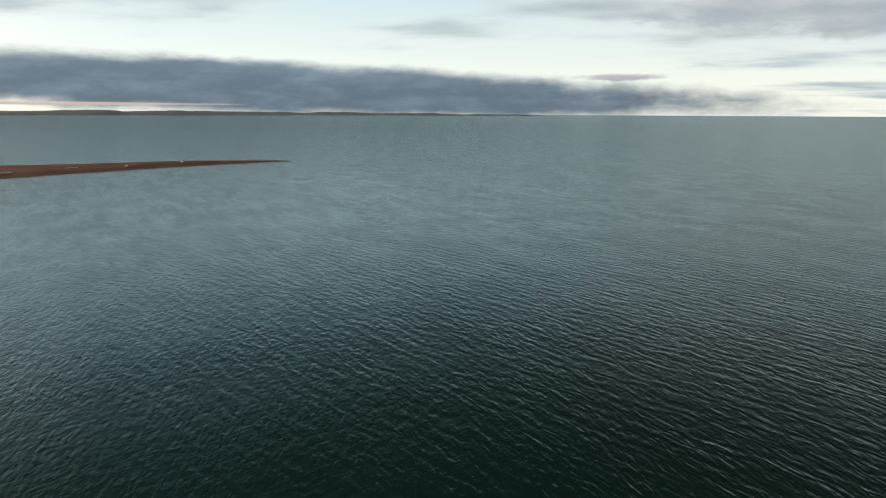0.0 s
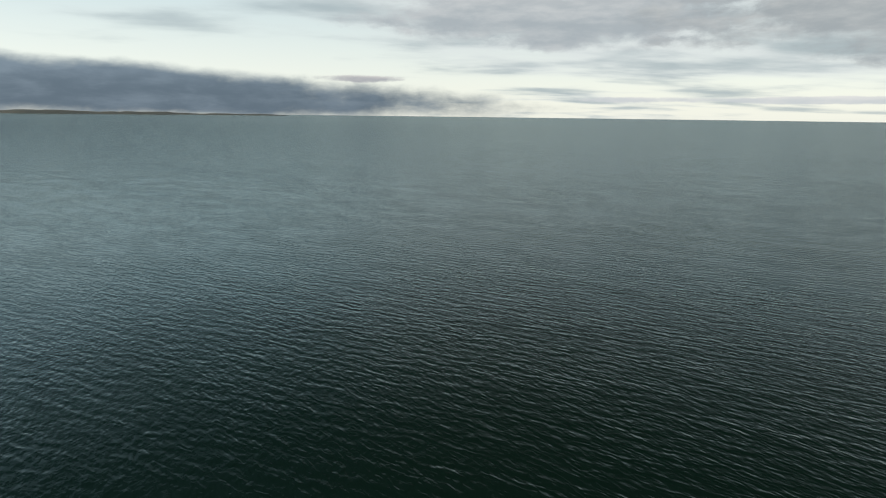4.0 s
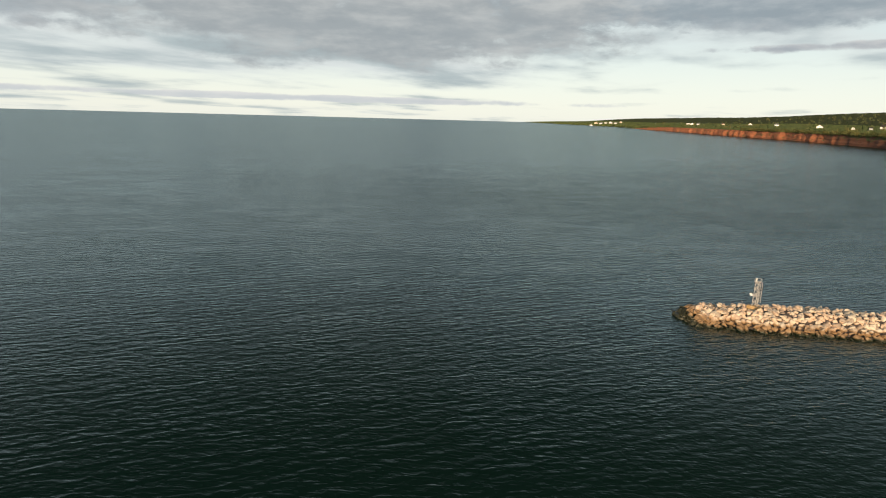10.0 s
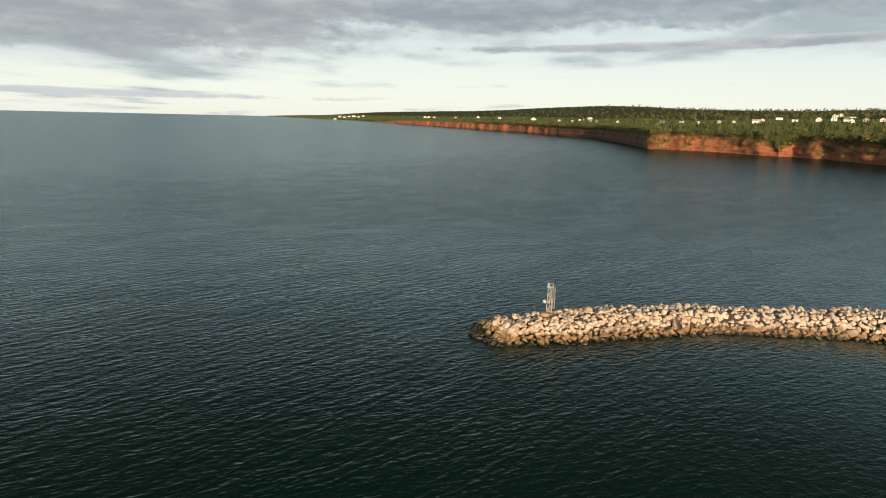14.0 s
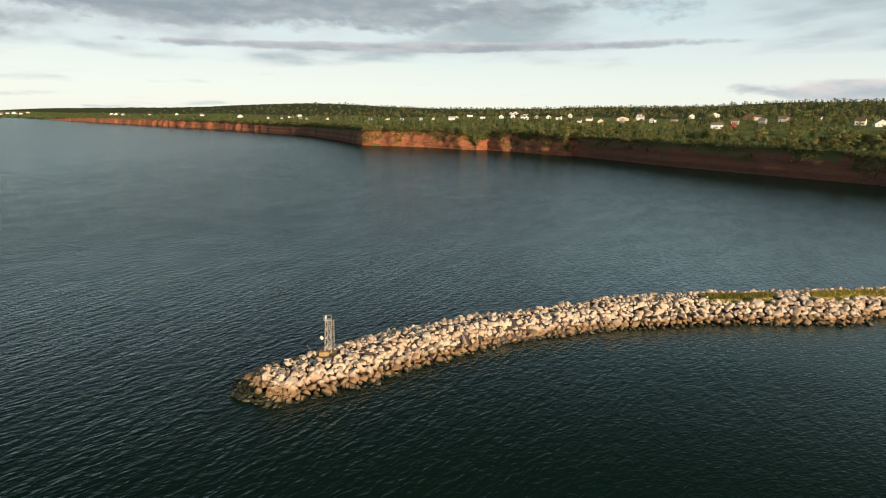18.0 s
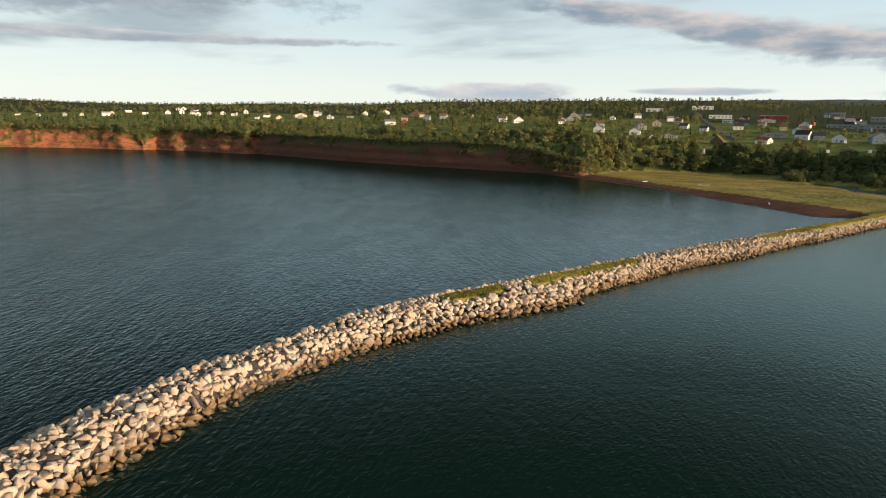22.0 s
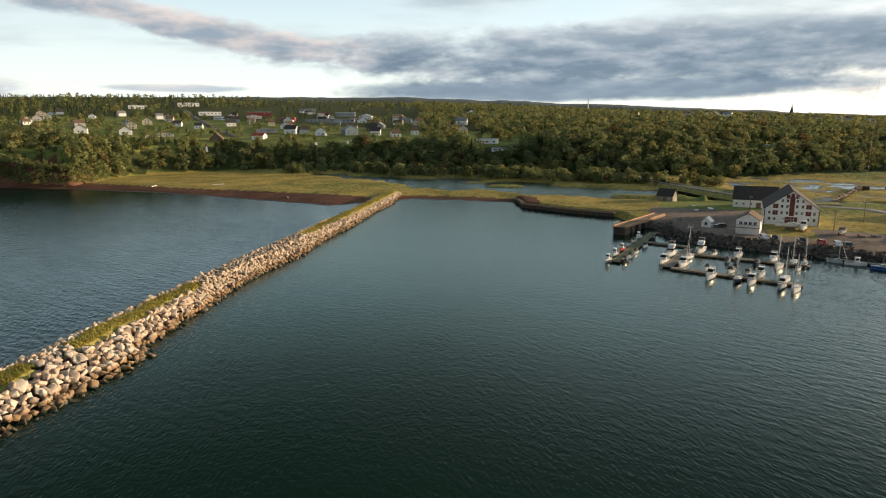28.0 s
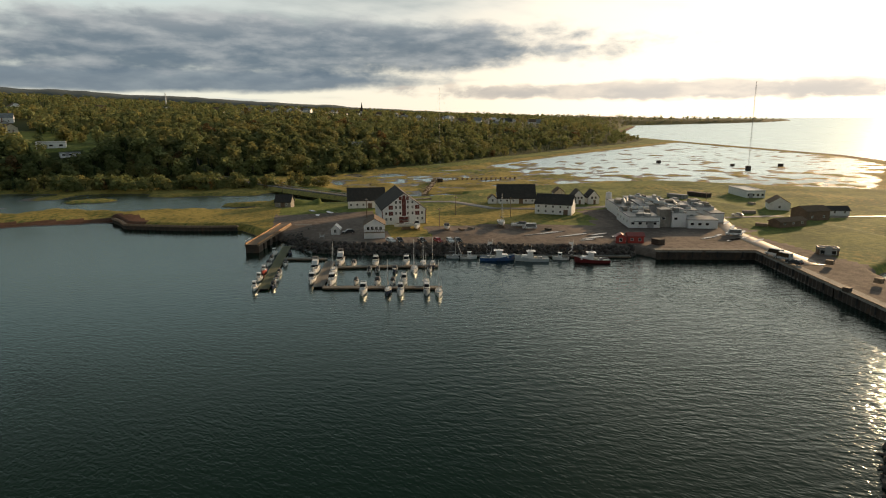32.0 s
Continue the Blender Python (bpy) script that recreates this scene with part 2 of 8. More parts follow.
def value_noise(x, y, size, seed=0):
    x, y = x / size, y / size
    ix, iy = np.floor(x), np.floor(y)
    fx, fy = x - ix, y - iy
    fx, fy = fx * fx * (3 - 2 * fx), fy * fy * (3 - 2 * fy)
    a = lattice(ix, iy, seed) * (1 - fx) + lattice(ix + 1, iy, seed) * fx
    b = lattice(ix, iy + 1, seed) * (1 - fx) + lattice(ix + 1, iy + 1, seed) * fx
    return a * (1 - fy) + b * fy


def smooth(a, b, x):
    u = np.clip((x - a) / (b - a), 0, 1)
    return u * u * (3 - 2 * u)


def survey(x, y):
    """Height and the distances that decide the land cover."""
    x, y = np.asarray(x, float), np.asarray(y, float)
    jag = (value_noise(x, y, 9, 1) - 0.5) * 5 + (value_noise(x, y, 34, 2) - 0.5) * 9
    sh, _ = edge_distance(SHORE, x, y)
    ed, wide = edge_distance([e[:2] for e in EDGE], x, y, [e[2] for e in EDGE])
    cliffy = wide < 13
    ed = ed + np.where(cliffy, jag * 0.4 - 15.0, jag * 0.5)
    harbour = (x > 90) & (x < 300) & (y > -140) & (y < 128)
    sh = np.where(harbour, sh, sh + jag * 0.35)
    low = np.where(harbour, 2.3 * smooth(-0.3, 2.2, sh), 1.3 * smooth(0, 26, sh) + 0.4 * smooth(-3, 3, sh)) + (value_noise(x, y, 25, 3) - 0.5) * 0.5 * smooth(8, 40, sh)
    low = np.where(sh < 0, np.maximum(-4, np.where(harbour, 4.0, 0.25) * sh), low)
    lg, _ = edge_distance(LAGOON, x, y)
    ms, _ = edge_distance(MARSH, x, y)
    lgj = lg + (value_noise(x, y, 16, 5) - 0.5) * 24 + (value_noise(x, y, 6, 13) - 0.5) * 9
    low = np.where(lg > -12, low - 2.9 * smooth(-6, 5, lgj), low)
    low = np.where(lg > 2, low + 2.6 * smooth(0.60, 0.74, value_noise(x * 0.8, y * 0.5, 13, 14)) * smooth(240, 150, y), low)
    pools = value_noise(x, y, 13, 6) * 0.62 + value_noise(x, y, 6, 7) * 0.66 + value_noise(x, y, 90, 8) * 0.26 + value_noise(x, y, 3.2, 12) * 0.30
    wet = smooth(440, 640, x) * 0.13 + smooth(-80, -230, y) * 0.11
    marsh_h = (0.87 + 0.26 * smooth(-190, -70, y) * smooth(560, 480, x) - pools - wet) * 1.5 + 0.10
    low = np.where(ms > 0, low + (marsh_h - low) * smooth(0, 14, ms), low)
    dd = np.maximum(ed, 0)
    az = np.degrees(np.arctan2(x, y - 30))
    steep = np.interp(az, [-45, -25, -5, 10, 25, 45, 60, 75, 90, 105, 125, 140], [1.2, 1.5, 1.7, 1.85, 2.1, 2.1, 1.9, 1.45, 1.3, 1.05, 0.75, 0.5])
    top = np.where(x > 380, 17, 20) + steep * (0.045 * np.minimum(dd, 300) + 0.030 * np.clip(dd - 300, 0, 1000) + 0.008 * np.clip(dd - 1300, 0, 2500))
    top = top + 62 * smooth(250, 2000, dd) * smooth(-200, -1400, x)
    top = top + (value_noise(x, y, 260, 9) - 0.5) * 8 * smooth(60, 400, dd) + (value_noise(x, y, 900, 10) - 0.5) * 16 * smooth(300, 1200, dd)
    rise = smooth(0, 1, ed / np.maximum(wide, 1))
    h = low + np.maximum(top - low, 0) * rise
    sp, _ = edge_distance(SPIT, x, y)
    spj = sp + (value_noise(x, y, 18, 11) - 0.5) * 3
    h = np.where(sp > -20, np.maximum(h, np.where(spj < 0, 0.2 * spj, 1.7 * smooth(0, 22, spj))), h)
    return dict(h=h, sh=sh, ed=ed, wide=wide, lg=lg, ms=ms, sp=sp, rise=rise)
# ---------------------------------------------------------------- materials


def shell(name):
    m = bpy.data.materials.new(name)
    m.use_nodes = True
    t = m.node_tree
    return m, t, t.nodes["Principled BSDF"], t.nodes.new("ShaderNodeTexCoord").outputs["Object"]


def relief(t, height, distance, strength=1.0, normal=None):
    n = t.nodes.new("ShaderNodeBump")
    n.inputs["Strength"].default_value, n.inputs["Distance"].default_value = strength, distance
    t.links.new(height, n.inputs["Height"])
    if normal is not None:
        t.links.new(normal, n.inputs["Normal"])
    return n.outputs[0]


def surface(name, dark, light, size=1.0, rough=0.8, bump=0.01, metal=0.0, vary=0.0, island=False, stain=None, stain_size=3.0):
    """A weathered surface: broad patches and fine grain between two colours, a stain, and fine relief."""
    m, t, b, co = shell(name)
    big = noise_node(t, co, 1.0 / size, 5.0, 0.6)
    small = noise_node(t, co, 7.0 / size, 4.0, 0.6)
    f = math_node(t, "ADD", math_node(t, "MULTIPLY", big, 0.65), math_node(t, "MULTIPLY", small, 0.35))
    col = mix_node(t, step_node(t, f, 0.36, 0.64), dark, light)
    if stain:
        s = step_node(t, noise_node(t, co, 1.0 / stain_size, 6.0, 0.65), 0.55, 0.72)
        col = mix_node(t, s, col, stain)
    if vary:
        if island:
            r = t.nodes.new("ShaderNodeNewGeometry").outputs["Random Per Island"]
        else:
            r = t.nodes.new("ShaderNodeObjectInfo").outputs["Random"]
        h = t.nodes.new("ShaderNodeHueSaturation")
        t.links.new(math_node(t, "ADD", math_node(t, "MULTIPLY", r, 2 * vary), 1 - vary), h.inputs["Value"])
        t.links.new(math_node(t, "ADD", math_node(t, "MULTIPLY", math_node(t, "FRACT", math_node(t, "MULTIPLY", r, 7.31)), 0.05), 0.475), h.inputs["Hue"])
        t.links.new(col, h.inputs["Color"])
        col = h.outputs[0]
    t.links.new(col, b.inputs["Base Color"])
    t.links.new(step_node(t, big, 0.3, 0.7, max(0.02, rough - 0.1), min(1, rough + 0.1)), b.inputs["Roughness"])
    b.inputs["Metallic"].default_value = metal
    if bump:
        t.links.new(relief(t, f, bump), b.inputs["Normal"])
    return m


def wave_train(t, co, azimuth, length, distort=5.0, spread=0.45):
    """Long-crested waves: crests along an azimuth, bent and broken by noise."""
    n = t.nodes.new("ShaderNodeTexWave")
    n.wave_type, n.bands_direction, n.wave_profile = "BANDS", "X", "SIN"
    put(t, n.inputs["Vector"], map_node(t, co, (1.0, spread, 1.0), azimuth))
    n.inputs["Scale"].default_value, n.inputs["Distortion"].default_value = 0.314 / length, distort
    n.inputs["Detail"].default_value, n.inputs["Detail Scale"].default_value = 2.0, 2.2
    return n.outputs["Fac"]


def water_material():
    m, t, b, co = shell("sea_water")
    sep = t.nodes.new("ShaderNodeSeparateXYZ")
    t.links.new(co, sep.inputs[0])
    x, y = sep.outputs[0], sep.outputs[1]
    # sheltered behind the breakwater, calmer towards its root
    lee = math_node(t, "MULTIPLY", step_node(t, x, -25, 70), step_node(t, math_node(t, "SUBTRACT", y, math_node(t, "MULTIPLY", x, 0.15)), -75, 75))
    lee = math_node(t, "MULTIPLY", lee, step_node(t, math_node(t, "SUBTRACT", y, math_node(t, "MULTIPLY", x, 0.36)), 108, 92))
    lagoon = math_node(t, "MULTIPLY", step_node(t, x, 150, 260), step_node(t, y, -330, 60))
    open_sea = math_node(t, "SUBTRACT", 1.0, math_node(t, "MULTIPLY", lee, 0.92))
    open_sea = math_node(t, "MULTIPLY", open_sea, math_node(t, "SUBTRACT", 1.0, math_node(t, "MULTIPLY", lagoon, 0.6)))
    gust = step_node(t, noise_node(t, map_node(t, co, (1, 0.35, 1), 20), 0.02, 4.0), 0.30, 0.7, 0.8, 1.15)
    amp = math_node(t, "MULTIPLY", open_sea, gust)
    # wave trains come and go in groups
    group = step_node(t, noise_node(t, map_node(t, co, (1.0, 0.6, 1.0), 18.0), 0.11, 2.0), 0.35, 0.65, 0.25, 1.0)
    other = step_node(t, noise_node(t, map_node(t, co, (1.0, 0.6, 1.0), 30.0, (7, 3, 0)), 0.09, 2.0), 0.35, 0.65, 0.25, 1.0)
    h = math_node(t, "MULTIPLY", math_node(t, "MULTIPLY", wave_train(t, co, 16.0, 1.5, 9.0), 0.027), group)
    h = math_node(t, "ADD", h, math_node(t, "MULTIPLY", math_node(t, "MULTIPLY", wave_train(t, co, 34.0, 1.0, 9.0), 0.020), other))
    h = math_node(t, "ADD", h, math_node(t, "MULTIPLY", wave_train(t, co, 6.0, 2.7, 7.0, 0.6), 0.029))
    swell = noise_node(t, map_node(t, co, (1.0, 0.34, 1.0), 22.0), 0.62, 3.0, 0.5)
    h = math_node(t, "ADD", h, math_node(t, "MULTIPLY", swell, 0.105))
    h = math_node(t, "MULTIPLY", h, amp)
    chop = noise_node(t, map_node(t, co, (1.0, 0.45, 1.0), 96.0), 1.1, 2.0, 0.5)
    h = math_node(t, "ADD", h, math_node(t, "MULTIPLY", chop, math_node(t, "ADD", math_node(t, "MULTIPLY", amp, 0.045), 0.009)))
    ripple = noise_node(t, map_node(t, co, (1.0, 0.4, 1.0), 40.0), 1.25, 3.0, 0.5)
    h = math_node(t, "ADD", h, math_node(t, "MULTIPLY", ripple, math_node(t, "ADD", math_node(t, "MULTIPLY", amp, 0.105), math_node(t, "MULTIPLY", lee, 0.050))))
    h = math_node(t, "ADD", h, math_node(t, "MULTIPLY", wave_train(t, co, 62.0, 0.7, 8.0, 0.5), math_node(t, "MULTIPLY", lee, 0.0095)))
    fine = noise_node(t, map_node(t, co, (1.0, 0.6, 1.0), 75.0), 2.4, 2.0, 0.5)
    h = math_node(t, "ADD", h, math_node(t, "MULTIPLY", fine, math_node(t, "ADD", 0.020, math_node(t, "MULTIPLY", lee, 0.032))))
    nrm = relief(t, h, 1.0)
    tone = mix_node(t, step_node(t, noise_node(t, co, 0.006, 4.0), 0.35, 0.65), (0.0052, 0.0180, 0.0116), (0.0048, 0.0178, 0.0128))
    tone = mix_node(t, lee, tone, (0.0056, 0.0190, 0.0112))
    # sky reflection painted by area: cut in bay and lee, streaked for far waves
    streaks = noise_node(t, map_node(t, co, (1.0, 0.35, 1.0), 20.0), 0.11, 7.0, 0.78)
    bay = math_node(t, "MULTIPLY", step_node(t, math_node(t, "SUBTRACT", y, math_node(t, "MULTIPLY", x, 0.33)), 90, 230), step_node(t, x, -420, -60))
    cap = math_node(t, "SUBTRACT", 0.46, math_node(t, "MULTIPLY", bay, 0.13))
    cap = math_node(t, "SUBTRACT", cap, math_node(t, "MULTIPLY", lee, 0.05))
    # and raised east of x = 300 for a brighter marsh
    cap = math_node(t, "ADD", cap, math_node(t, "MULTIPLY", step_node(t, x, 300, 430), 0.36))
    cap = math_node(t, "MULTIPLY", cap, math_node(t, "ADD", 1.0, math_node(t, "MULTIPLY", open_sea, step_node(t, streaks, 0.38, 0.62, -0.07, 0.07))))
    fr = t.nodes.new("ShaderNodeFresnel")
    fr.inputs["IOR"].default_value = 1.333
    t.links.new(nrm, fr.inputs["Normal"])
    dif, glo, mix = t.nodes.new("ShaderNodeBsdfDiffuse"), t.nodes.new("ShaderNodeBsdfGlossy"), t.nodes.new("ShaderNodeMixShader")
    t.links.new(tone, dif.inputs["Color"])
    t.links.new(math_node(t, "ADD", step_node(t, x, 270, 330, 0.06, 0.22), math_node(t, "ADD", math_node(t, "MULTIPLY", amp, 0.05), math_node(t, "MULTIPLY", lee, -0.02))), glo.inputs["Roughness"])
    t.links.new(mix_node(t, lee, (0.80, 0.93, 0.98), (0.82, 0.95, 0.94)), glo.inputs["Color"])
    t.links.new(nrm, glo.inputs["Normal"])
    f2 = math_node(t, "MULTIPLY", fr.outputs[0], fr.outputs[0])
    t.links.new(math_node(t, "MULTIPLY", cap, math_node(t, "DIVIDE", f2, math_node(t, "ADD", f2, 0.048))), mix.inputs[0])
    t.links.new(dif.outputs[0], mix.inputs[1])
    t.links.new(glo.outputs[0], mix.inputs[2])
    out = [n for n in t.nodes if n.bl_idname == "ShaderNodeOutputMaterial"][0]
    t.links.new(mix.outputs[0], out.inputs["Surface"])
    t.nodes.remove(b)
    return m


def ground_material():
    """Turf, dry grass, red earth, gravel: the cover attribute says where."""
    m, t, b, co = shell("ground_cover")
    at = t.nodes.new("ShaderNodeAttribute")
    at.attribute_name = "cover"
    sep = t.nodes.new("ShaderNodeSeparateColor")
    t.links.new(at.outputs["Color"], sep.inputs[0])
    red, gold, gravel = sep.outputs
    wood = at.outputs["Alpha"]
    n1, n2, n3 = noise_node(t, co, 0.05, 5.0), noise_node(t, co, 0.45, 5.0, 0.65), noise_node(t, co, 3.0, 3.0)
    n12 = math_node(t, "ADD", math_node(t, "MULTIPLY", n1, 0.5), math_node(t, "MULTIPLY", n2, 0.5))
    jit = math_node(t, "MULTIPLY", math_node(t, "SUBTRACT", n2, 0.5), 0.9)

    def share(ch):
        return step_node(t, math_node(t, "ADD", ch, jit), 0.38, 0.62)

    col = mix_node(t, step_node(t, n12, 0.40, 0.60), (0.095, 0.130, 0.038), (0.230, 0.255, 0.070))
    col = mix_node(t, share(gold), col, mix_node(t, step_node(t, n12, 0.38, 0.62), (0.20, 0.172, 0.048), (0.44, 0.335, 0.098)))
    col = mix_node(t, share(wood), col, mix_node(t, n2, (0.038, 0.052, 0.020), (0.085, 0.095, 0.034)))
    col = mix_node(t, share(gravel), col, mix_node(t, step_node(t, n12, 0.4, 0.6), (0.145, 0.116, 0.098), (0.265, 0.212, 0.178)))
    earth = mix_node(t, step_node(t, n12, 0.38, 0.62), (0.085, 0.040, 0.026), (0.165, 0.085, 0.055))
    col = mix_node(t, share(red), col, earth)
    # shallow mud at the water's edge
    z = t.nodes.new("ShaderNodeSeparateXYZ")
    t.links.new(co, z.inputs[0])
    mud = step_node(t, math_node(t, "ADD", z.outputs[2], math_node(t, "MULTIPLY", math_node(t, "SUBTRACT", n2, 0.5), 0.3)), 0.35, 0.08)
    col = mix_node(t, mud, col, (0.050, 0.036, 0.026))
    t.links.new(col, b.inputs["Base Color"])
    t.links.new(step_node(t, mud, 0.0, 1.0, 0.92, 0.45), b.inputs["Roughness"])
    t.links.new(step_node(t, mud, 0.0, 1.0, 0.08, 0.5), b.inputs["Specular IOR Level"])
    hgt = math_node(t, "ADD", math_node(t, "MULTIPLY", n2, 0.5), math_node(t, "MULTIPLY", n3, 0.12))
    t.links.new(relief(t, hgt, 0.5), b.inputs["Normal"])
    return m


def cliff_material():
    m, t, b, co = shell("red_cliff")
    n1 = noise_node(t, co, 0.06, 6.0, 0.65)
    beds = noise_node(t, map_node(t, co, (0.11, 0.11, 0.8)), 1.0, 5.0, 0.65)
    n3 = noise_node(t, co, 0.8, 5.0, 0.65)
    f = math_node(t, "ADD", math_node(t, "MULTIPLY", beds, 0.55), math_node(t, "MULTIPLY", n3, 0.45))
    col = mix_node(t, step_node(t, f, 0.38, 0.62), (0.17, 0.060, 0.032), (0.40, 0.155, 0.075))
    # bay wall and west stretch: shade put into a darker red, half overgrown above
    sep = t.nodes.new("ShaderNodeSeparateXYZ")
    t.links.new(co, sep.inputs[0])
    old = math_node(t, "MAXIMUM", step_node(t, sep.outputs[0], 30, 75), math_node(t, "MULTIPLY", step_node(t, sep.outputs[0], -255, -275), step_node(t, sep.outputs[0], -740, -640)))
    col = mix_node(t, math_node(t, "MULTIPLY", old, 0.75), col, mix_node(t, n3, (0.075, 0.036, 0.026), (0.135, 0.062, 0.042)))
    turf = math_node(t, "ADD", noise_node(t, map_node(t, co, (0.5, 0.5, 1.0)), 0.11, 5.0, 0.65), math_node(t, "MULTIPLY", old, step_node(t, sep.outputs[2], 5, 24, -0.06, 0.16)))
    green = step_node(t, turf, 0.55, 0.66)
    col = mix_node(t, green, col, mix_node(t, n3, (0.05, 0.065, 0.018), (0.11, 0.115, 0.035)))
    t.links.new(col, b.inputs["Base Color"])
    b.inputs["Roughness"].default_value = 0.92
    t.links.new(relief(t, math_node(t, "ADD", f, math_node(t, "MULTIPLY", n1, 0.8)), 0.6), b.inputs["Normal"])
    return m


def rock_material(name, island):
    m, t, b, co = shell(name)
    geo = t.nodes.new("ShaderNodeNewGeometry")
    r = geo.outputs["Random Per Island"] if island else t.nodes.new("ShaderNodeObjectInfo").outputs["Random"]
    pos = geo.outputs["Position"]
    n1, n2 = noise_node(t, pos, 0.9, 5.0, 0.6), noise_node(t, pos, 6.0, 5.0, 0.65)
    grey = mix_node(t, n1, (0.49, 0.43, 0.35), (0.75, 0.66, 0.54))
    pink = mix_node(t, n1, (0.47, 0.35, 0.26), (0.72, 0.56, 0.43))
    col = mix_node(t, step_node(t, r, 0.35, 0.75), grey, pink)
    col = mix_node(t, step_node(t, math_node(t, "FRACT", math_node(t, "MULTIPLY", r, 9.7)), 0.74, 0.92, 0.0, 0.7), col, (0.24, 0.20, 0.17))
    col = mix_node(t, step_node(t, n2, 0.5, 0.75, 0.0, 0.4), col, (0.30, 0.23, 0.17))
    # the older stretch towards the root is browner stone
    tan = mix_node(t, n1, (0.33, 0.255, 0.185), (0.56, 0.445, 0.33))
    xs = t.nodes.new("ShaderNodeSeparateXYZ")
    t.links.new(pos, xs.inputs[0])
    age = step_node(t, math_node(t, "ADD", xs.outputs[0], math_node(t, "MULTIPLY", r, 40.0)), 62, 100, 0.0, 0.75)
    col = mix_node(t, age, col, tan)
    # tide line: rust-brown stone, then dark weed
    zz = t.nodes.new("ShaderNodeSeparateXYZ")
    t.links.new(pos, zz.inputs[0])
    lift = math_node(t, "ADD", zz.outputs[2], math_node(t, "MULTIPLY", math_node(t, "SUBTRACT", n1, 0.5), 0.9))
    lift = math_node(t, "SUBTRACT", lift, step_node(t, zz.outputs[0], -26, -34, 0.0, 0.9))
    col = mix_node(t, step_node(t, lift, 1.5, 0.8), col, mix_node(t, n2, (0.19, 0.120, 0.062), (0.36, 0.24, 0.13)))
    col = mix_node(t, step_node(t, lift, 0.55, 0.15), col, (0.030, 0.032, 0.016))
    t.links.new(col, b.inputs["Base Color"])
    t.links.new(step_node(t, lift, 0.2, 0.8, 0.45, 0.88), b.inputs["Roughness"])
    t.links.new(relief(t, n2, 0.055), b.inputs["Normal"])
    return m


def leaf_material(name, dark, light, trees=False):
    m, t, b, co = shell(name)
    geo = t.nodes.new("ShaderNodeNewGeometry")
    n = step_node(t, noise_node(t, geo.outputs["Position"], 0.10, 3.0), 0.32, 0.68)
    n2 = noise_node(t, geo.outputs["Position"], 0.022, 3.0)
    f = math_node(t, "ADD", math_node(t, "MULTIPLY", geo.outputs["Random Per Island"], 0.16), math_node(t, "MULTIPLY", n, 0.45))
    f = math_node(t, "ADD", f, math_node(t, "MULTIPLY", n2, 0.45))
    col = mix_node(t, step_node(t, f, 0.2, 0.9), dark, light)
    t.links.new(col, b.inputs["Base Color"])
    b.inputs["Roughness"].default_value = 0.75
    b.inputs["Specular IOR Level"].default_value = 0.12
    # leaves let some light through
    thru, mix = t.nodes.new("ShaderNodeBsdfTranslucent"), t.nodes.new("ShaderNodeMixShader")
    t.links.new(mix_node(t, 0.5, col, light), thru.inputs["Color"])
    mix.inputs[0].default_value = 0.40
    t.links.new(b.outputs[0], mix.inputs[1])
    t.links.new(thru.outputs[0], mix.inputs[2])
    out = [q for q in t.nodes if q.bl_idname == "ShaderNodeOutputMaterial"][0]
    t.links.new(mix.outputs[0], out.inputs["Surface"])
    return m


def glass_material():
    m, t, b, co = shell("window_glass")
    b.inputs["Base Color"].default_value = (0.012, 0.014, 0.016, 1)
    b.inputs["Roughness"].default_value = 0.06
    return m


M_WATER, M_GROUND, M_CLIFF = water_material(), ground_material(), cliff_material()
M_ROCK, M_RUBBLE = rock_material("armour_stone", False), rock_material("armour_stone_heap", True)
M_QUAY_ROCK = surface("dark_rip_rap", (0.045, 0.04, 0.035), (0.12, 0.10, 0.09), 1.2, 0.85, 0.05, vary=0.35, island=True)
M_LEAF = [leaf_material("leaf_green", (0.096, 0.124, 0.052), (0.275, 0.298, 0.120)),
          leaf_material("leaf_olive", (0.136, 0.144, 0.056), (0.350, 0.325, 0.125)),
          leaf_material("leaf_spruce", (0.022, 0.042, 0.020), (0.072, 0.102, 0.042)),
          leaf_material("leaf_autumn", (0.10, 0.070, 0.032), (0.20, 0.135, 0.058))]
M_GRASS = leaf_material("grass_blades", (0.19, 0.19, 0.044), (0.46, 0.40, 0.105))
M_BARK = surface("bark", (0.05, 0.04, 0.03), (0.12, 0.10, 0.08), 0.4, 0.95, 0.02)
M_GLASS = glass_material()
M_WHITE = surface("white_clapboard", (0.76, 0.77, 0.77), (0.84, 0.84, 0.83), 1.2, 0.6, 0.006, stain=(0.68, 0.67, 0.64), stain_size=2.2)
M_TRIM = surface("white_trim", (0.70, 0.70, 0.68), (0.82, 0.82, 0.80), 0.6, 0.5, 0.003)
M_CREAM = surface("cream_siding", (0.50, 0.44, 0.33), (0.62, 0.56, 0.44), 1.4, 0.65, 0.006)
M_GREYWALL = surface("grey_siding", (0.28, 0.29, 0.30), (0.40, 0.41, 0.42), 1.4, 0.65, 0.006)
M_BLUEWALL = surface("blue_siding", (0.17, 0.23, 0.29), (0.26, 0.33, 0.39), 1.4, 0.65, 0.006)
M_BROWNWALL = surface("brown_siding", (0.13, 0.085, 0.055), (0.23, 0.15, 0.10), 1.0, 0.75, 0.008)
M_REDWALL = surface("red_paint", (0.30, 0.030, 0.022), (0.46, 0.050, 0.035), 1.2, 0.55, 0.005)
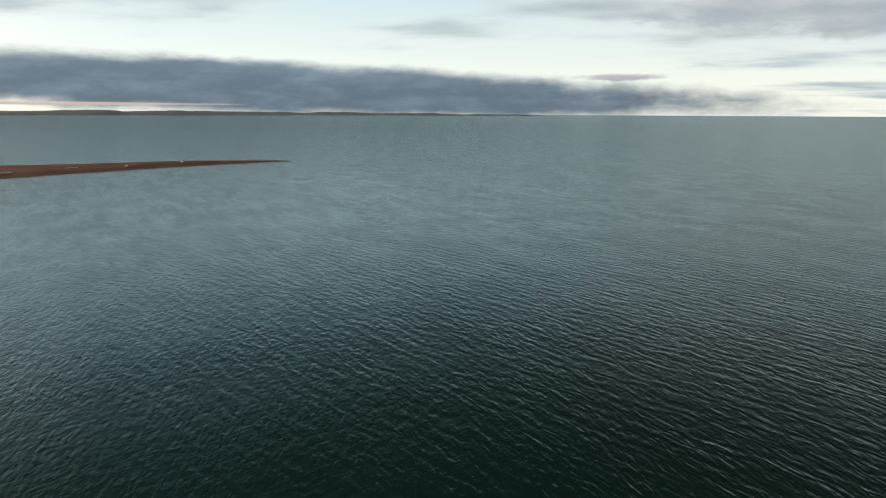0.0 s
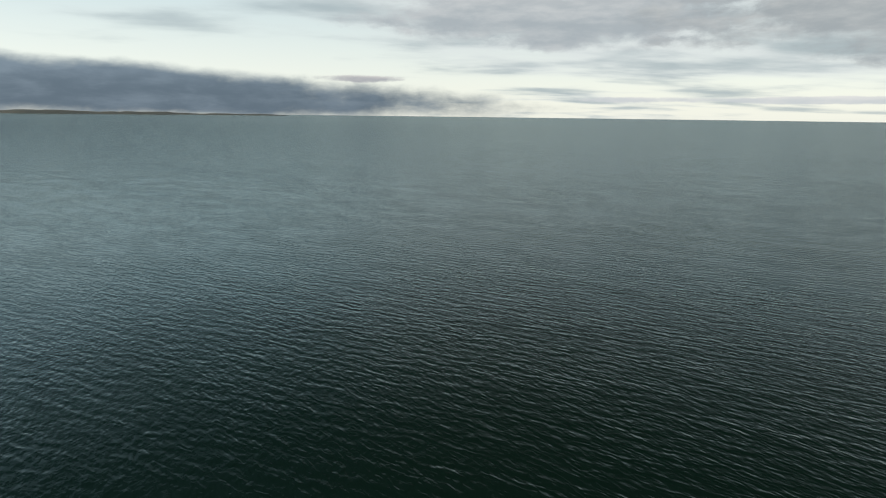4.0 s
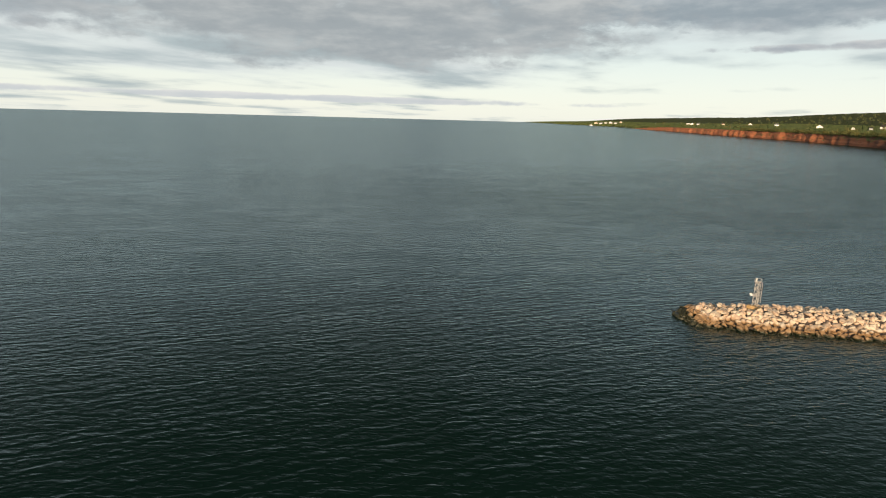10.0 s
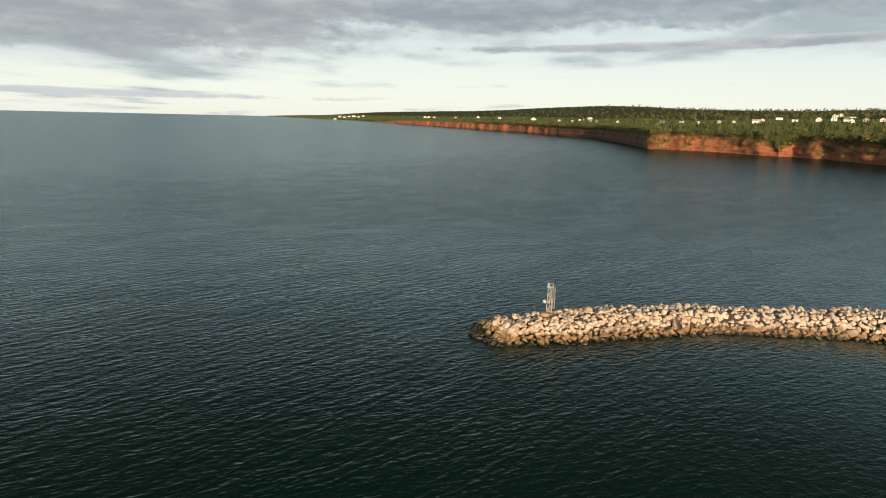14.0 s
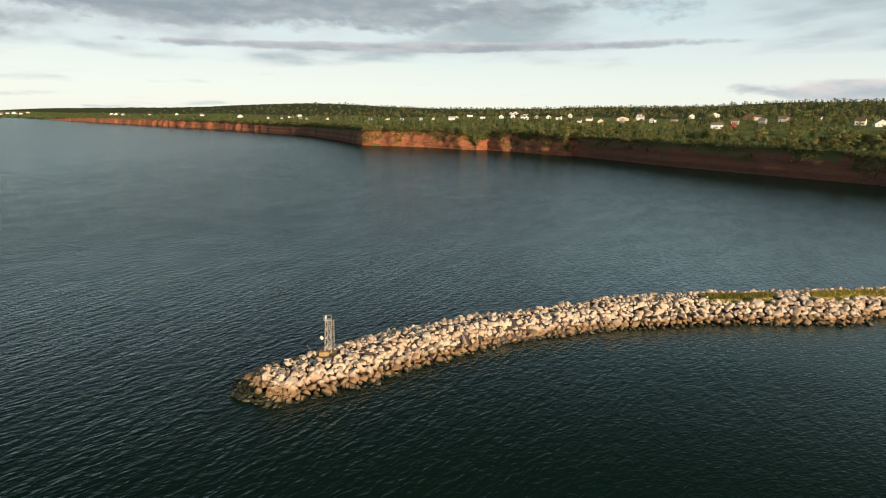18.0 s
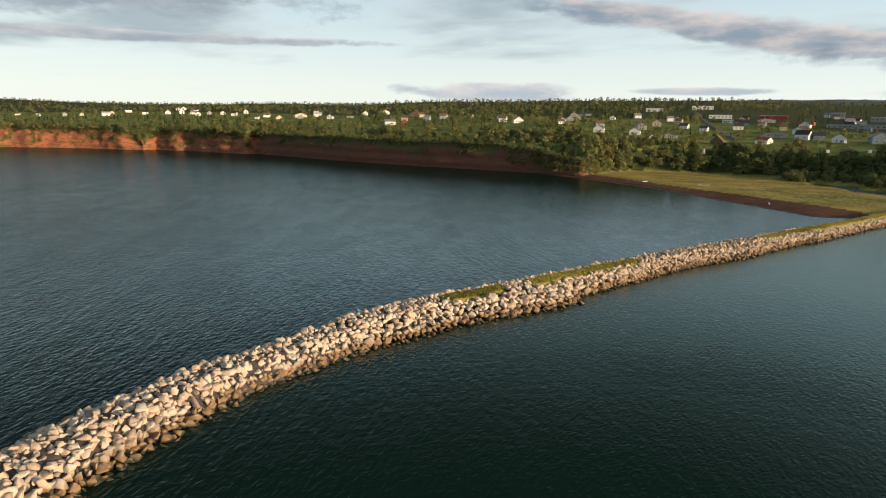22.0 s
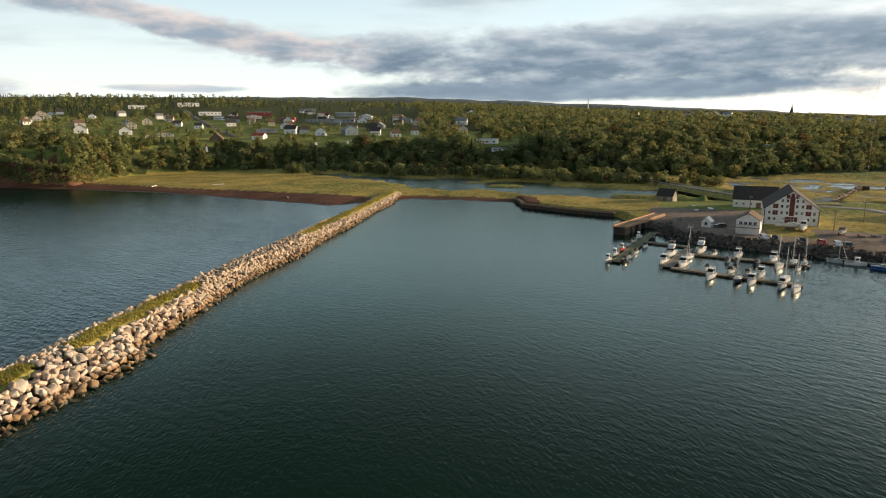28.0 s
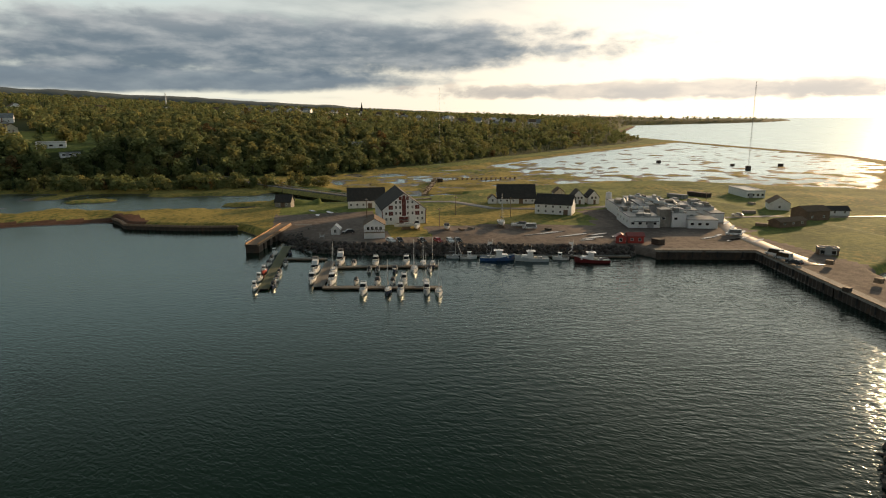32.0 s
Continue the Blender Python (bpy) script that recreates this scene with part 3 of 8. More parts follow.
M_BRICK = surface("brick_wall", (0.26, 0.12, 0.085), (0.36, 0.17, 0.12), 1.0, 0.85, 0.01)
M_OXBLOOD = surface("oxblood_paint", (0.10, 0.022, 0.018), (0.16, 0.035, 0.028), 0.8, 0.6, 0.004)
M_ROOF = surface("dark_shingle", (0.030, 0.028, 0.026), (0.062, 0.056, 0.050), 0.8, 0.9, 0.02, stain=(0.075, 0.07, 0.06))
M_ROOFBROWN = surface("brown_shingle", (0.10, 0.068, 0.042), (0.19, 0.13, 0.085), 0.8, 0.9, 0.02)
M_ROOFRED = surface("red_metal_roof", (0.20, 0.025, 0.022), (0.32, 0.045, 0.035), 1.5, 0.45, 0.004)
M_ROOFGREY = surface("grey_sheet_roof", (0.16, 0.17, 0.175), (0.30, 0.31, 0.31), 2.5, 0.5, 0.006, stain=(0.12, 0.11, 0.10))
M_ROOFPALE = surface("pale_sheet_roof", (0.50, 0.51, 0.51), (0.66, 0.67, 0.67), 2.5, 0.45, 0.004)
M_STEEL = surface("galvanised_steel", (0.42, 0.41, 0.39), (0.60, 0.58, 0.55), 0.5, 0.42, 0.003, metal=0.2, stain=(0.30, 0.20, 0.13), stain_size=0.7)
M_ALU = surface("aluminium_spar", (0.55, 0.55, 0.54), (0.68, 0.68, 0.67), 1.0, 0.35, 0.0, metal=0.7)
M_CONCRETE = surface("weathered_concrete", (0.20, 0.185, 0.165), (0.34, 0.315, 0.28), 1.5, 0.9, 0.015, stain=(0.12, 0.10, 0.085))
M_OCHRE = surface("ochre_concrete", (0.32, 0.22, 0.10), (0.46, 0.33, 0.17), 0.8, 0.9, 0.015, stain=(0.25, 0.16, 0.08), stain_size=0.8)
M_SHEETPILE = surface("tarred_sheet_piling", (0.028, 0.022, 0.018), (0.075, 0.055, 0.042), 1.0, 0.75, 0.02, stain=(0.11, 0.06, 0.035))
M_TIMBER = surface("weathered_timber", (0.16, 0.115, 0.075), (0.30, 0.22, 0.15), 0.7, 0.85, 0.012)
# the orange holds the warm sunlight on the pier's kerb timbers
M_TIMBERORANGE = surface("sunlit_orange_timber", (0.36, 0.19, 0.08), (0.52, 0.29, 0.13), 0.7, 0.75, 0.01)
M_DOCK = surface("dock_planks", (0.13, 0.115, 0.095), (0.24, 0.215, 0.18), 0.8, 0.85, 0.01)
M_DOCKGREEN = surface("mossy_dock_planks", (0.075, 0.085, 0.040), (0.14, 0.145, 0.075), 0.8, 0.85, 0.01)
M_ASPHALT = surface("asphalt", (0.042, 0.042, 0.043), (0.075, 0.073, 0.070), 2.0, 0.85, 0.006, stain=(0.10, 0.09, 0.08))
M_WETROAD = surface("wet_gravel_road", (0.105, 0.086, 0.072), (0.20, 0.165, 0.138), 1.5, 0.5, 0.01, stain=(0.05, 0.043, 0.038), stain_size=4.0)
M_GEL = surface("white_gelcoat", (0.70, 0.70, 0.69), (0.80, 0.80, 0.79), 1.5, 0.22, 0.0)
M_GELCREAM = surface("cream_deck", (0.55, 0.51, 0.43), (0.66, 0.62, 0.54), 0.8, 0.5, 0.002)
M_NAVY = surface("navy_hull", (0.015, 0.022, 0.05), (0.025, 0.035, 0.075), 1.0, 0.25, 0.0)
M_BLUE = surface("blue_hull", (0.03, 0.085, 0.24), (0.05, 0.125, 0.32), 1.0, 0.35, 0.0, stain=(0.10, 0.10, 0.12))
M_MAROON = surface("maroon_hull", (0.11, 0.012, 0.014), (0.17, 0.022, 0.022), 1.0, 0.35, 0.0)
M_GREYHULL = surface("grey_hull", (0.42, 0.46, 0.49), (0.52, 0.56, 0.58), 1.0, 0.35, 0.0)
M_CANVAS = surface("grey_canvas", (0.055, 0.058, 0.062), (0.11, 0.112, 0.118), 0.5, 0.9, 0.006)
M_BLACK = surface("black_rubber", (0.015, 0.015, 0.016), (0.030, 0.030, 0.031), 0.5, 0.7, 0.003)
M_CARPAINT = [surface("white_paint", (0.66, 0.66, 0.66), (0.74, 0.74, 0.74), 1.0, 0.25, 0.0),
              surface("black_paint", (0.018, 0.018, 0.020), (0.03, 0.03, 0.032), 1.0, 0.22, 0.0),
              surface("red_car_paint", (0.28, 0.018, 0.016), (0.36, 0.028, 0.022), 1.0, 0.25, 0.0),
              surface("silver_paint", (0.36, 0.37, 0.38), (0.44, 0.45, 0.46), 1.0, 0.3, 0.0, metal=0.5)]
M_WET = surface("rain_puddle", (0.03, 0.027, 0.024), (0.05, 0.045, 0.04), 2.0, 0.06, 0.0)
# distance haze is put into the blue-grey of these wooded hills
M_HILL = surface("hazed_far_hill", (0.055, 0.085, 0.095), (0.085, 0.115, 0.115), 160.0, 0.95, 0.0)


# ---------------------------------------------------------------- mesh helpers


def solid(name, verts, faces, mats, smooth_on=False, index=None):
    me = bpy.data.meshes.new(name)
    me.from_pydata([tuple(v) for v in verts], [], [tuple(f) for f in faces])
    for m in mats if isinstance(mats, (list, tuple)) else [mats]:
        me.materials.append(m)
    if index is not None:
        me.polygons.foreach_set("material_index", np.asarray(index, np.int32))
    if smooth_on:
        me.shade_smooth()
    return me


def part(name, bm, material, parent, label="", m=None):
    """Links a bmesh (or a mesh) as one mesh object under a thing or a part."""
    if isinstance(bm, bmesh.types.BMesh):
        me = bpy.data.meshes.new(name)
        bm.to_mesh(me)
        bm.free()
        me.materials.append(material)
    else:
        me = bm
    ob = new(name, me)
    ob.parent = parent
    if m is not None:
        ob.matrix_local = m
    if label:
        ob["label"] = label
    return ob


def thing(name, m, label, category, group="", kind=""):
    ob = new(name)
    ob.matrix_basis = m
    return tagged(ob, label, category, group, kind)


def box(bm, x0, y0, z0, x1, y1, z1, bevel=0.0):
    """Adds a box, its upright and top edges eased by bevel."""
    r = bmesh.ops.create_cube(bm, size=1.0)
    vs = r["verts"]
    for v in vs:
        v.co = Vector((x0 if v.co.x < 0 else x1, y0 if v.co.y < 0 else y1, z0 if v.co.z < 0 else z1))
    if bevel:
        es = list({e for v in vs for e in v.link_edges})
        bmesh.ops.bevel(bm, geom=es, offset=bevel, segments=1, affect="EDGES")
    return bm


def boxes(*rows, bevel=0.0):
    bm = bmesh.new()
    for r in rows:
        box(bm, *r, bevel=bevel)
    return bm


def tube(bm, a, b, r0, r1=None, sides=6):
    """Adds a tapered rod from a to b."""
    a, b = Vector(a), Vector(b)
    d = b - a
    r1 = r0 if r1 is None else r1
    m = Matrix.Translation((a + b) / 2) @ d.to_track_quat("Z", "Y").to_matrix().to_4x4()
    bmesh.ops.create_cone(bm, cap_ends=True, segments=sides, radius1=r0, radius2=r1, depth=d.length, matrix=m)
    return bm


def rods(*rows, sides=6):
    bm = bmesh.new()
    for a, b, *r in rows:
        tube(bm, a, b, *r, sides=sides)
    return bm


def sweep(points, r, sides=5):
    """One connected tube along a line of points."""
    bm = bmesh.new()
    rings = []
    pts = [Vector(p) for p in points]
    for i, p in enumerate(pts):
        d = (pts[min(i + 1, len(pts) - 1)] - pts[max(i - 1, 0)]).normalized()
        e1 = d.orthogonal().normalized() if abs(d.z) > 0.95 else d.cross(Vector((0, 0, 1))).normalized()
        e2 = d.cross(e1)
        rings.append([bm.verts.new(p + (e1 * math.cos(6.2832 * k / sides) + e2 * math.sin(6.2832 * k / sides)) * r) for k in range(sides)])
    for a, b in zip(rings, rings[1:]):
        for k in range(sides):
            bm.faces.new((a[k], a[(k + 1) % sides], b[(k + 1) % sides], b[k]))
    bm.faces.new(rings[0][::-1])
    bm.faces.new(rings[-1])
    return bm


def heap_mesh(name, items, mats):
    """Joins many small meshes: items are (verts Nx3, faces MxK, material index)."""
    allv, tri, idx, off = [], [], [], 0
    for v, f, k in items:
        allv.append(v)
        tri.append(f + off)
        idx.append(np.full(len(f), k, np.int32))
        off += len(v)
    v, f, k = np.concatenate(allv), np.concatenate(tri), np.concatenate(idx)
    me = bpy.data.meshes.new(name)
    me.vertices.add(len(v))
    me.vertices.foreach_set("co", v.astype(np.float32).ravel())
    n = f.shape[1]
    me.loops.add(len(f) * n)
    me.loops.foreach_set("vertex_index", f.astype(np.int32).ravel())
    me.polygons.add(len(f))
    me.polygons.foreach_set("loop_start", np.arange(0, len(f) * n, n, dtype=np.int32))
    for m in mats:
        me.materials.append(m)
    me.polygons.foreach_set("material_index", k)
    me.update(calc_edges=True)
    return me
# ---------------------------------------------------------------- sea, ground, cliffs, far hills


def build_water():
    rings = [60, 150, 300, 600, 1200, 2400, 3600, 4850]
    seg = 120
    verts, faces = [(0, 0, 0)], []
    for r in rings:
        for k in range(seg):
            a = 2 * math.pi * k / seg
            verts.append((r * math.cos(a), r * math.sin(a), 0 if r < 3000 else (9 if r < 4000 else 20)))
    for k in range(seg):
        faces.append((0, 1 + k, 1 + (k + 1) % seg))
    for i in range(len(rings) - 1):
        a, b = 1 + i * seg, 1 + (i + 1) * seg
        for k in range(seg):
            faces.append((a + k, b + k, b + (k + 1) % seg, a + (k + 1) % seg))
    tagged(new("water", solid("water", verts, faces, M_WATER)), "dark green wind-rippled sea under a cloudy sky", "sea", kind="structure")


def build_ground():
    A = np.radians(np.concatenate([np.arange(-62, 142, 0.22), np.arange(142, 262.1, 0.5)]))
    R = 120 * (4790 / 120) ** (np.arange(301) / 300)
    gx, gy = R[None, :] * np.sin(A)[:, None], 30 + R[None, :] * np.cos(A)[:, None]
    s = survey(gx, gy)
    na, nr = gx.shape
    co = np.stack([gx, gy, s["h"]], -1).reshape(-1, 3)
    idx = np.arange(na * nr).reshape(na, nr)
    q = np.stack([idx[:-1, :-1], idx[:-1, 1:], idx[1:, 1:], idx[1:, :-1]], -1).reshape(-1, 4)
    q = q[co[q, 2].max(1) > -1.5]
    used = np.unique(q)
    back = np.full(len(co), -1)
    back[used] = np.arange(len(used))
    me = heap_mesh("ground", [(co[used], back[q], 0)], [M_GROUND])
    x, y, h = gx.ravel()[used], gy.ravel()[used], s["h"].ravel()[used]
    sh, ed, wide, sp, ms, rise = (s[k].ravel()[used] for k in ("sh", "ed", "wide", "sp", "ms", "rise"))
    low = rise < 0.03
    yard = ((x > 150) & (x < 262) & (y > -92) & (y < 62) & (sh < 40)) | ((x > 90) & (x < 215) & (y < -60) & (y > -97)) | ((x > 190) & (x < 275) & (y > 20) & (y < 62))
    yard |= (x > 196) & (x < 256) & (y > -104) & (y < -56)
    lawn = low & (x > 215) & (x < 330) & (y > -62) & (y < 22) & ~((x < 232) & (y < 8))
    beach = low & (sh < 24 + 8 * value_noise(x, y, 20, 21)) & (y > 165) & (x < 270)
    beach |= (sp > -8) & (value_noise(x, y, 22, 22) * 26 + 8 > sp)
    beach |= low & (sh < 9) & (y > 110)
    beach |= low & (sh < 14) & (y < -400)
    red = np.where(beach | ((rise > 0.02) & (rise < 0.9) & (wide < 13)), 1.0, 0.0)
    gold = np.where(low & (y > 100), 0.62 + 0.4 * (value_noise(x, y, 40, 23) - 0.5), 0.0)
    gold = np.where(low & (x > 90) & (y < -60) & (y > -140), 0.22 + 0.5 * (value_noise(x, y, 26, 27) - 0.5), gold)
    gold = np.where(low & (x > 205) & (y > 60) & (y < 130), 0.6, gold)
    # golden sunlight on the lawn is put into its patchy gold share
    gold = np.where(lawn, 0.52 + 0.6 * (value_noise(x, y, 30, 26) - 0.5), gold)
    gold = np.where(ms > 0, 0.55 + 0.5 * (value_noise(x, y, 24, 24) - 0.4), gold)
    gold = np.where(low & (y < -112) & (ms < 0), 0.30 + 0.4 * (value_noise(x, y, 30, 28) - 0.5), gold)
    gold = np.where(sp > 14, 0.75, gold)
    gold = np.where((rise > 0.9) & (ed > 250) & (value_noise(x, y, 140, 25) > 0.72), 0.5, gold)
    gravel = np.where(yard & ~lawn, 1.0, 0.0)
    wood = np.where((rise > 0.03) & ((ed > 420) | (rise < 0.95) | (x > 620)), 0.8, 0.0)
    at = me.attributes.new("cover", "FLOAT_COLOR", "POINT")
    at.data.foreach_set("color", np.stack([red, gold, gravel, wood], -1).astype(np.float32).ravel())
    me.shade_smooth()
    tagged(new("ground", me), "grassy coastal land with red earth, marsh and gravel yards", "ground", kind="structure")


def resample(path, step):
    out = []
    for (ax, ay), (bx, by) in zip(path, path[1:]):
        n = max(1, int(math.hypot(bx - ax, by - ay) / step))
        out += [(ax + (bx - ax) * k / n, ay + (by - ay) * k / n) for k in range(n)]
    return np.array(out + [path[-1]], float)


M_BROW = surface("brow_turf", (0.045, 0.065, 0.018), (0.13, 0.14, 0.04), 6.0, 0.95, 0.2)
BROW, SCRUB = [], []


def build_cliffs():
    """The red sea cliff as one gullied face, foot at the water, brow on the plateau."""
    p = resample([c[:2] for c in SHORE[2:17]] + [(246, 428), (258, 410), (276, 418), (300, 432), (330, 446)], 2.6)
    d = np.gradient(p, axis=0)
    d /= np.linalg.norm(d, axis=1)[:, None]
    inland = np.stack([-d[:, 1], d[:, 0]], 1)
    rows = 15
    broad = np.stack([np.convolve(np.pad(inland[:, q], 25, mode="edge"), np.ones(51) / 51, "valid") for q in (0, 1)], 1)
    broad /= np.linalg.norm(broad, axis=1)[:, None]
    run = np.arange(len(p)) * 2.6
    brow = p + broad * 44
    ht = survey(brow[:, 0], brow[:, 1])["h"]
    ht = np.convolve(np.pad(ht, 6, mode="edge"), np.ones(13) / 13, "valid")
    far_end = np.clip((len(p) - np.arange(len(p))) * 2.6 / 150, 0.06, 1)
    # broken headlands to the west, a plain wall along the bay
    rough = (0.30 + 0.70 * smooth(70, 20, p[:, 0])) * np.where((p[:, 0] < -252) & (p[:, 0] > -700), 0.3, 1.0)
    v = []
    for k in range(rows):
        u = min(1.0, k / (rows - 3))
        gully = (value_noise(run, run * 0 + k * 0.5, 19, 31) - 0.5) * 13 + (value_noise(run, run * 0 + k * 1.6, 5.5, 32) - 0.5) * 3.2
        off = -1.5 + (3.5 + 3.5 * rough) * u ** 1.3 + 0.8 * math.sin(u * 17) + gully * rough * (0.35 + 0.65 * math.sin(math.pi * min(u, 0.85))) + 2.2 * (value_noise(run, run * 0, 40, 33) - 0.5)
        z = -0.8 + (np.minimum(ht, 27) + 0.6) * far_end * u + (value_noise(run, run * 0 + k, 12, 34) - 0.5) * 1.4 * (u > 0)
        if k == rows - 2:
            off, z = off + 6, z + 0.4
        if k == rows - 1:
            off, z = np.full(len(p), 40.0), z - 0.8
        way = inland if k < rows - 2 else broad
        v.append(np.stack([p[:, 0] + way[:, 0] * off, p[:, 1] + way[:, 1] * off, z], 1))
    BROW.extend([tuple(q) for q in v[-3][far_end > 0.35]] + [tuple(q) for q in v[-2][far_end > 0.35]])
    for k in range(4, rows - 2):
        green = (value_noise(run, run * 0 + k * 4, 14, 35) > 0.60 - 0.30 * (k - 4) / 9) & (rough > 0.6) & (p[:, 0] > -420)
        green |= (far_end < 0.97) & (value_noise(run, run * 0 + k * 4, 9, 36) > 0.25)
        green |= (p[:, 0] > 50) & (k > 7) & (value_noise(run, run * 0 + k * 3, 11, 37) > 0.80 - 0.10 * (k - 7))
        SCRUB.extend(tuple(q) for q in v[k][green])
    v = np.concatenate(v)
    n = len(p)
    idx = np.arange(rows * n).reshape(rows, n)
    f = np.stack([idx[:-1, :-1], idx[1:, :-1], idx[1:, 1:], idx[:-1, 1:]], -1).reshape(-1, 4)
    wall = (rows - 3) * (n - 1)
    me = heap_mesh("sea_cliff", [(v, f[:wall], 0), (v, f[wall:], 1)], [M_CLIFF, M_BROW])
    tagged(new("sea_cliff", me), "eroded red sandstone sea cliff with gullies", "cliff", kind="structure")


def build_ridge(name, points, dist, label):
    """A far wooded ridge as a broad rounded back: headings and heights in metres."""
    azs = np.arange(points[0][0], points[-1][0] + 0.01, 0.5)
    hs = np.interp(azs, [p[0] for p in points], [p[1] for p in points])
    hs = hs + (value_noise(azs * 10, azs * 0, 23, 41) - 0.5) * 12 + (value_noise(azs * 10, azs * 0, 7, 42) - 0.5) * 5
    v, f = [], []
    prof = ((-420, -0.02), (-300, 0.45), (-150, 0.85), (0, 1.0), (110, 0.9))
    for dr, u in prof:
        r = dist + dr
        a = np.radians(azs)
        v.append(np.stack([r * np.sin(a), 30 + r * np.cos(a), hs * u], 1))
    v = np.concatenate(v)
    n = len(azs)
    idx = np.arange(len(prof) * n).reshape(len(prof), n)
    f = np.stack([idx[:-1, :-1], idx[:-1, 1:], idx[1:, 1:], idx[1:, :-1]], -1).reshape(-1, 4)
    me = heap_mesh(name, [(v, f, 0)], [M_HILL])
    me.shade_smooth()
    tagged(new(name, me), label, "hills", kind="structure")


build_water()
build_ground()
build_cliffs()
build_ridge("backdrop_ridge", [(24, 120), (34, 205), (43, 236), (55, 242), (62, 240), (70, 212), (78, 178), (86, 146), (94, 112), (103, 70), (112, 40)], 4550, "long wooded ridge on the skyline, coloured blue as if hazed")
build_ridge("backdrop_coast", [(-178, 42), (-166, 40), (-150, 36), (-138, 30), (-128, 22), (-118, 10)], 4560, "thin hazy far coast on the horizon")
# ---------------------------------------------------------------- breakwater
NEAR = [(-25.5, 66.2), (-21.0, 71.0), (-13.6, 79.9), (-1.6, 91.6), (22.5, 106.5), (44.2, 115.3), (58, 119.4), (74, 124.4), (96, 131.6), (110, 136.0), (124, 139.9), (141, 144.4), (162, 150.5), (198.7, 161.3), (250, 176.5), (290, 189.0)]


def offset_line(path, off):
    p = np.array(path, float)
    d = np.gradient(p, axis=0)
    d /= np.linalg.norm(d, axis=1)[:, None]
    return p + np.stack([-d[:, 1], d[:, 0]], 1) * off


CREST = resample([tuple(q) for q in offset_line(NEAR, 6.9)], 0.80)


def rock_shapes(n, seed):
    """Angular quarry stones: hulls of a few random corners, their edges just eased."""
    rng = random.Random(seed)
    out = []
    for _ in range(n):
        bm = bmesh.new()
        for k in range(13):
            q = Vector((rng.uniform(-1, 1), rng.uniform(-1, 1), rng.uniform(-1, 1)))
            m = max(abs(q.x), abs(q.y), abs(q.z))
            q = q / m * rng.uniform(0.72, 0.98)
            bm.verts.new(q * (1.0 if q.length < 1.25 else 1.25 / q.length))
        r = bmesh.ops.convex_hull(bm, input=list(bm.verts))
        bmesh.ops.delete(bm, geom=[g for g in r["geom_interior"] if isinstance(g, bmesh.types.BMVert)], context="VERTS")
        bmesh.ops.bevel(bm, geom=list(bm.edges), offset=0.05, segments=1, affect="EDGES")
        bmesh.ops.dissolve_limit(bm, angle_limit=radians(14), verts=bm.verts, edges=bm.edges)
        bmesh.ops.triangulate(bm, faces=bm.faces)
        bmesh.ops.recalc_face_normals(bm, faces=bm.faces)
        bm.verts.ensure_lookup_table()
        v = np.array([p.co[:] for p in bm.verts])
        f = np.array([[q.index for q in t.verts] for t in bm.faces])
        bm.free()
        out.append((v, f))
    return out


ROCKS = rock_shapes(18, 5)


def turn_matrix(rng, lean=1.0):
    return np.array(Euler((rng.gauss(0, 0.5 * lean), rng.gauss(0, 0.5 * lean), rng.uniform(0, 6.28))).to_matrix())


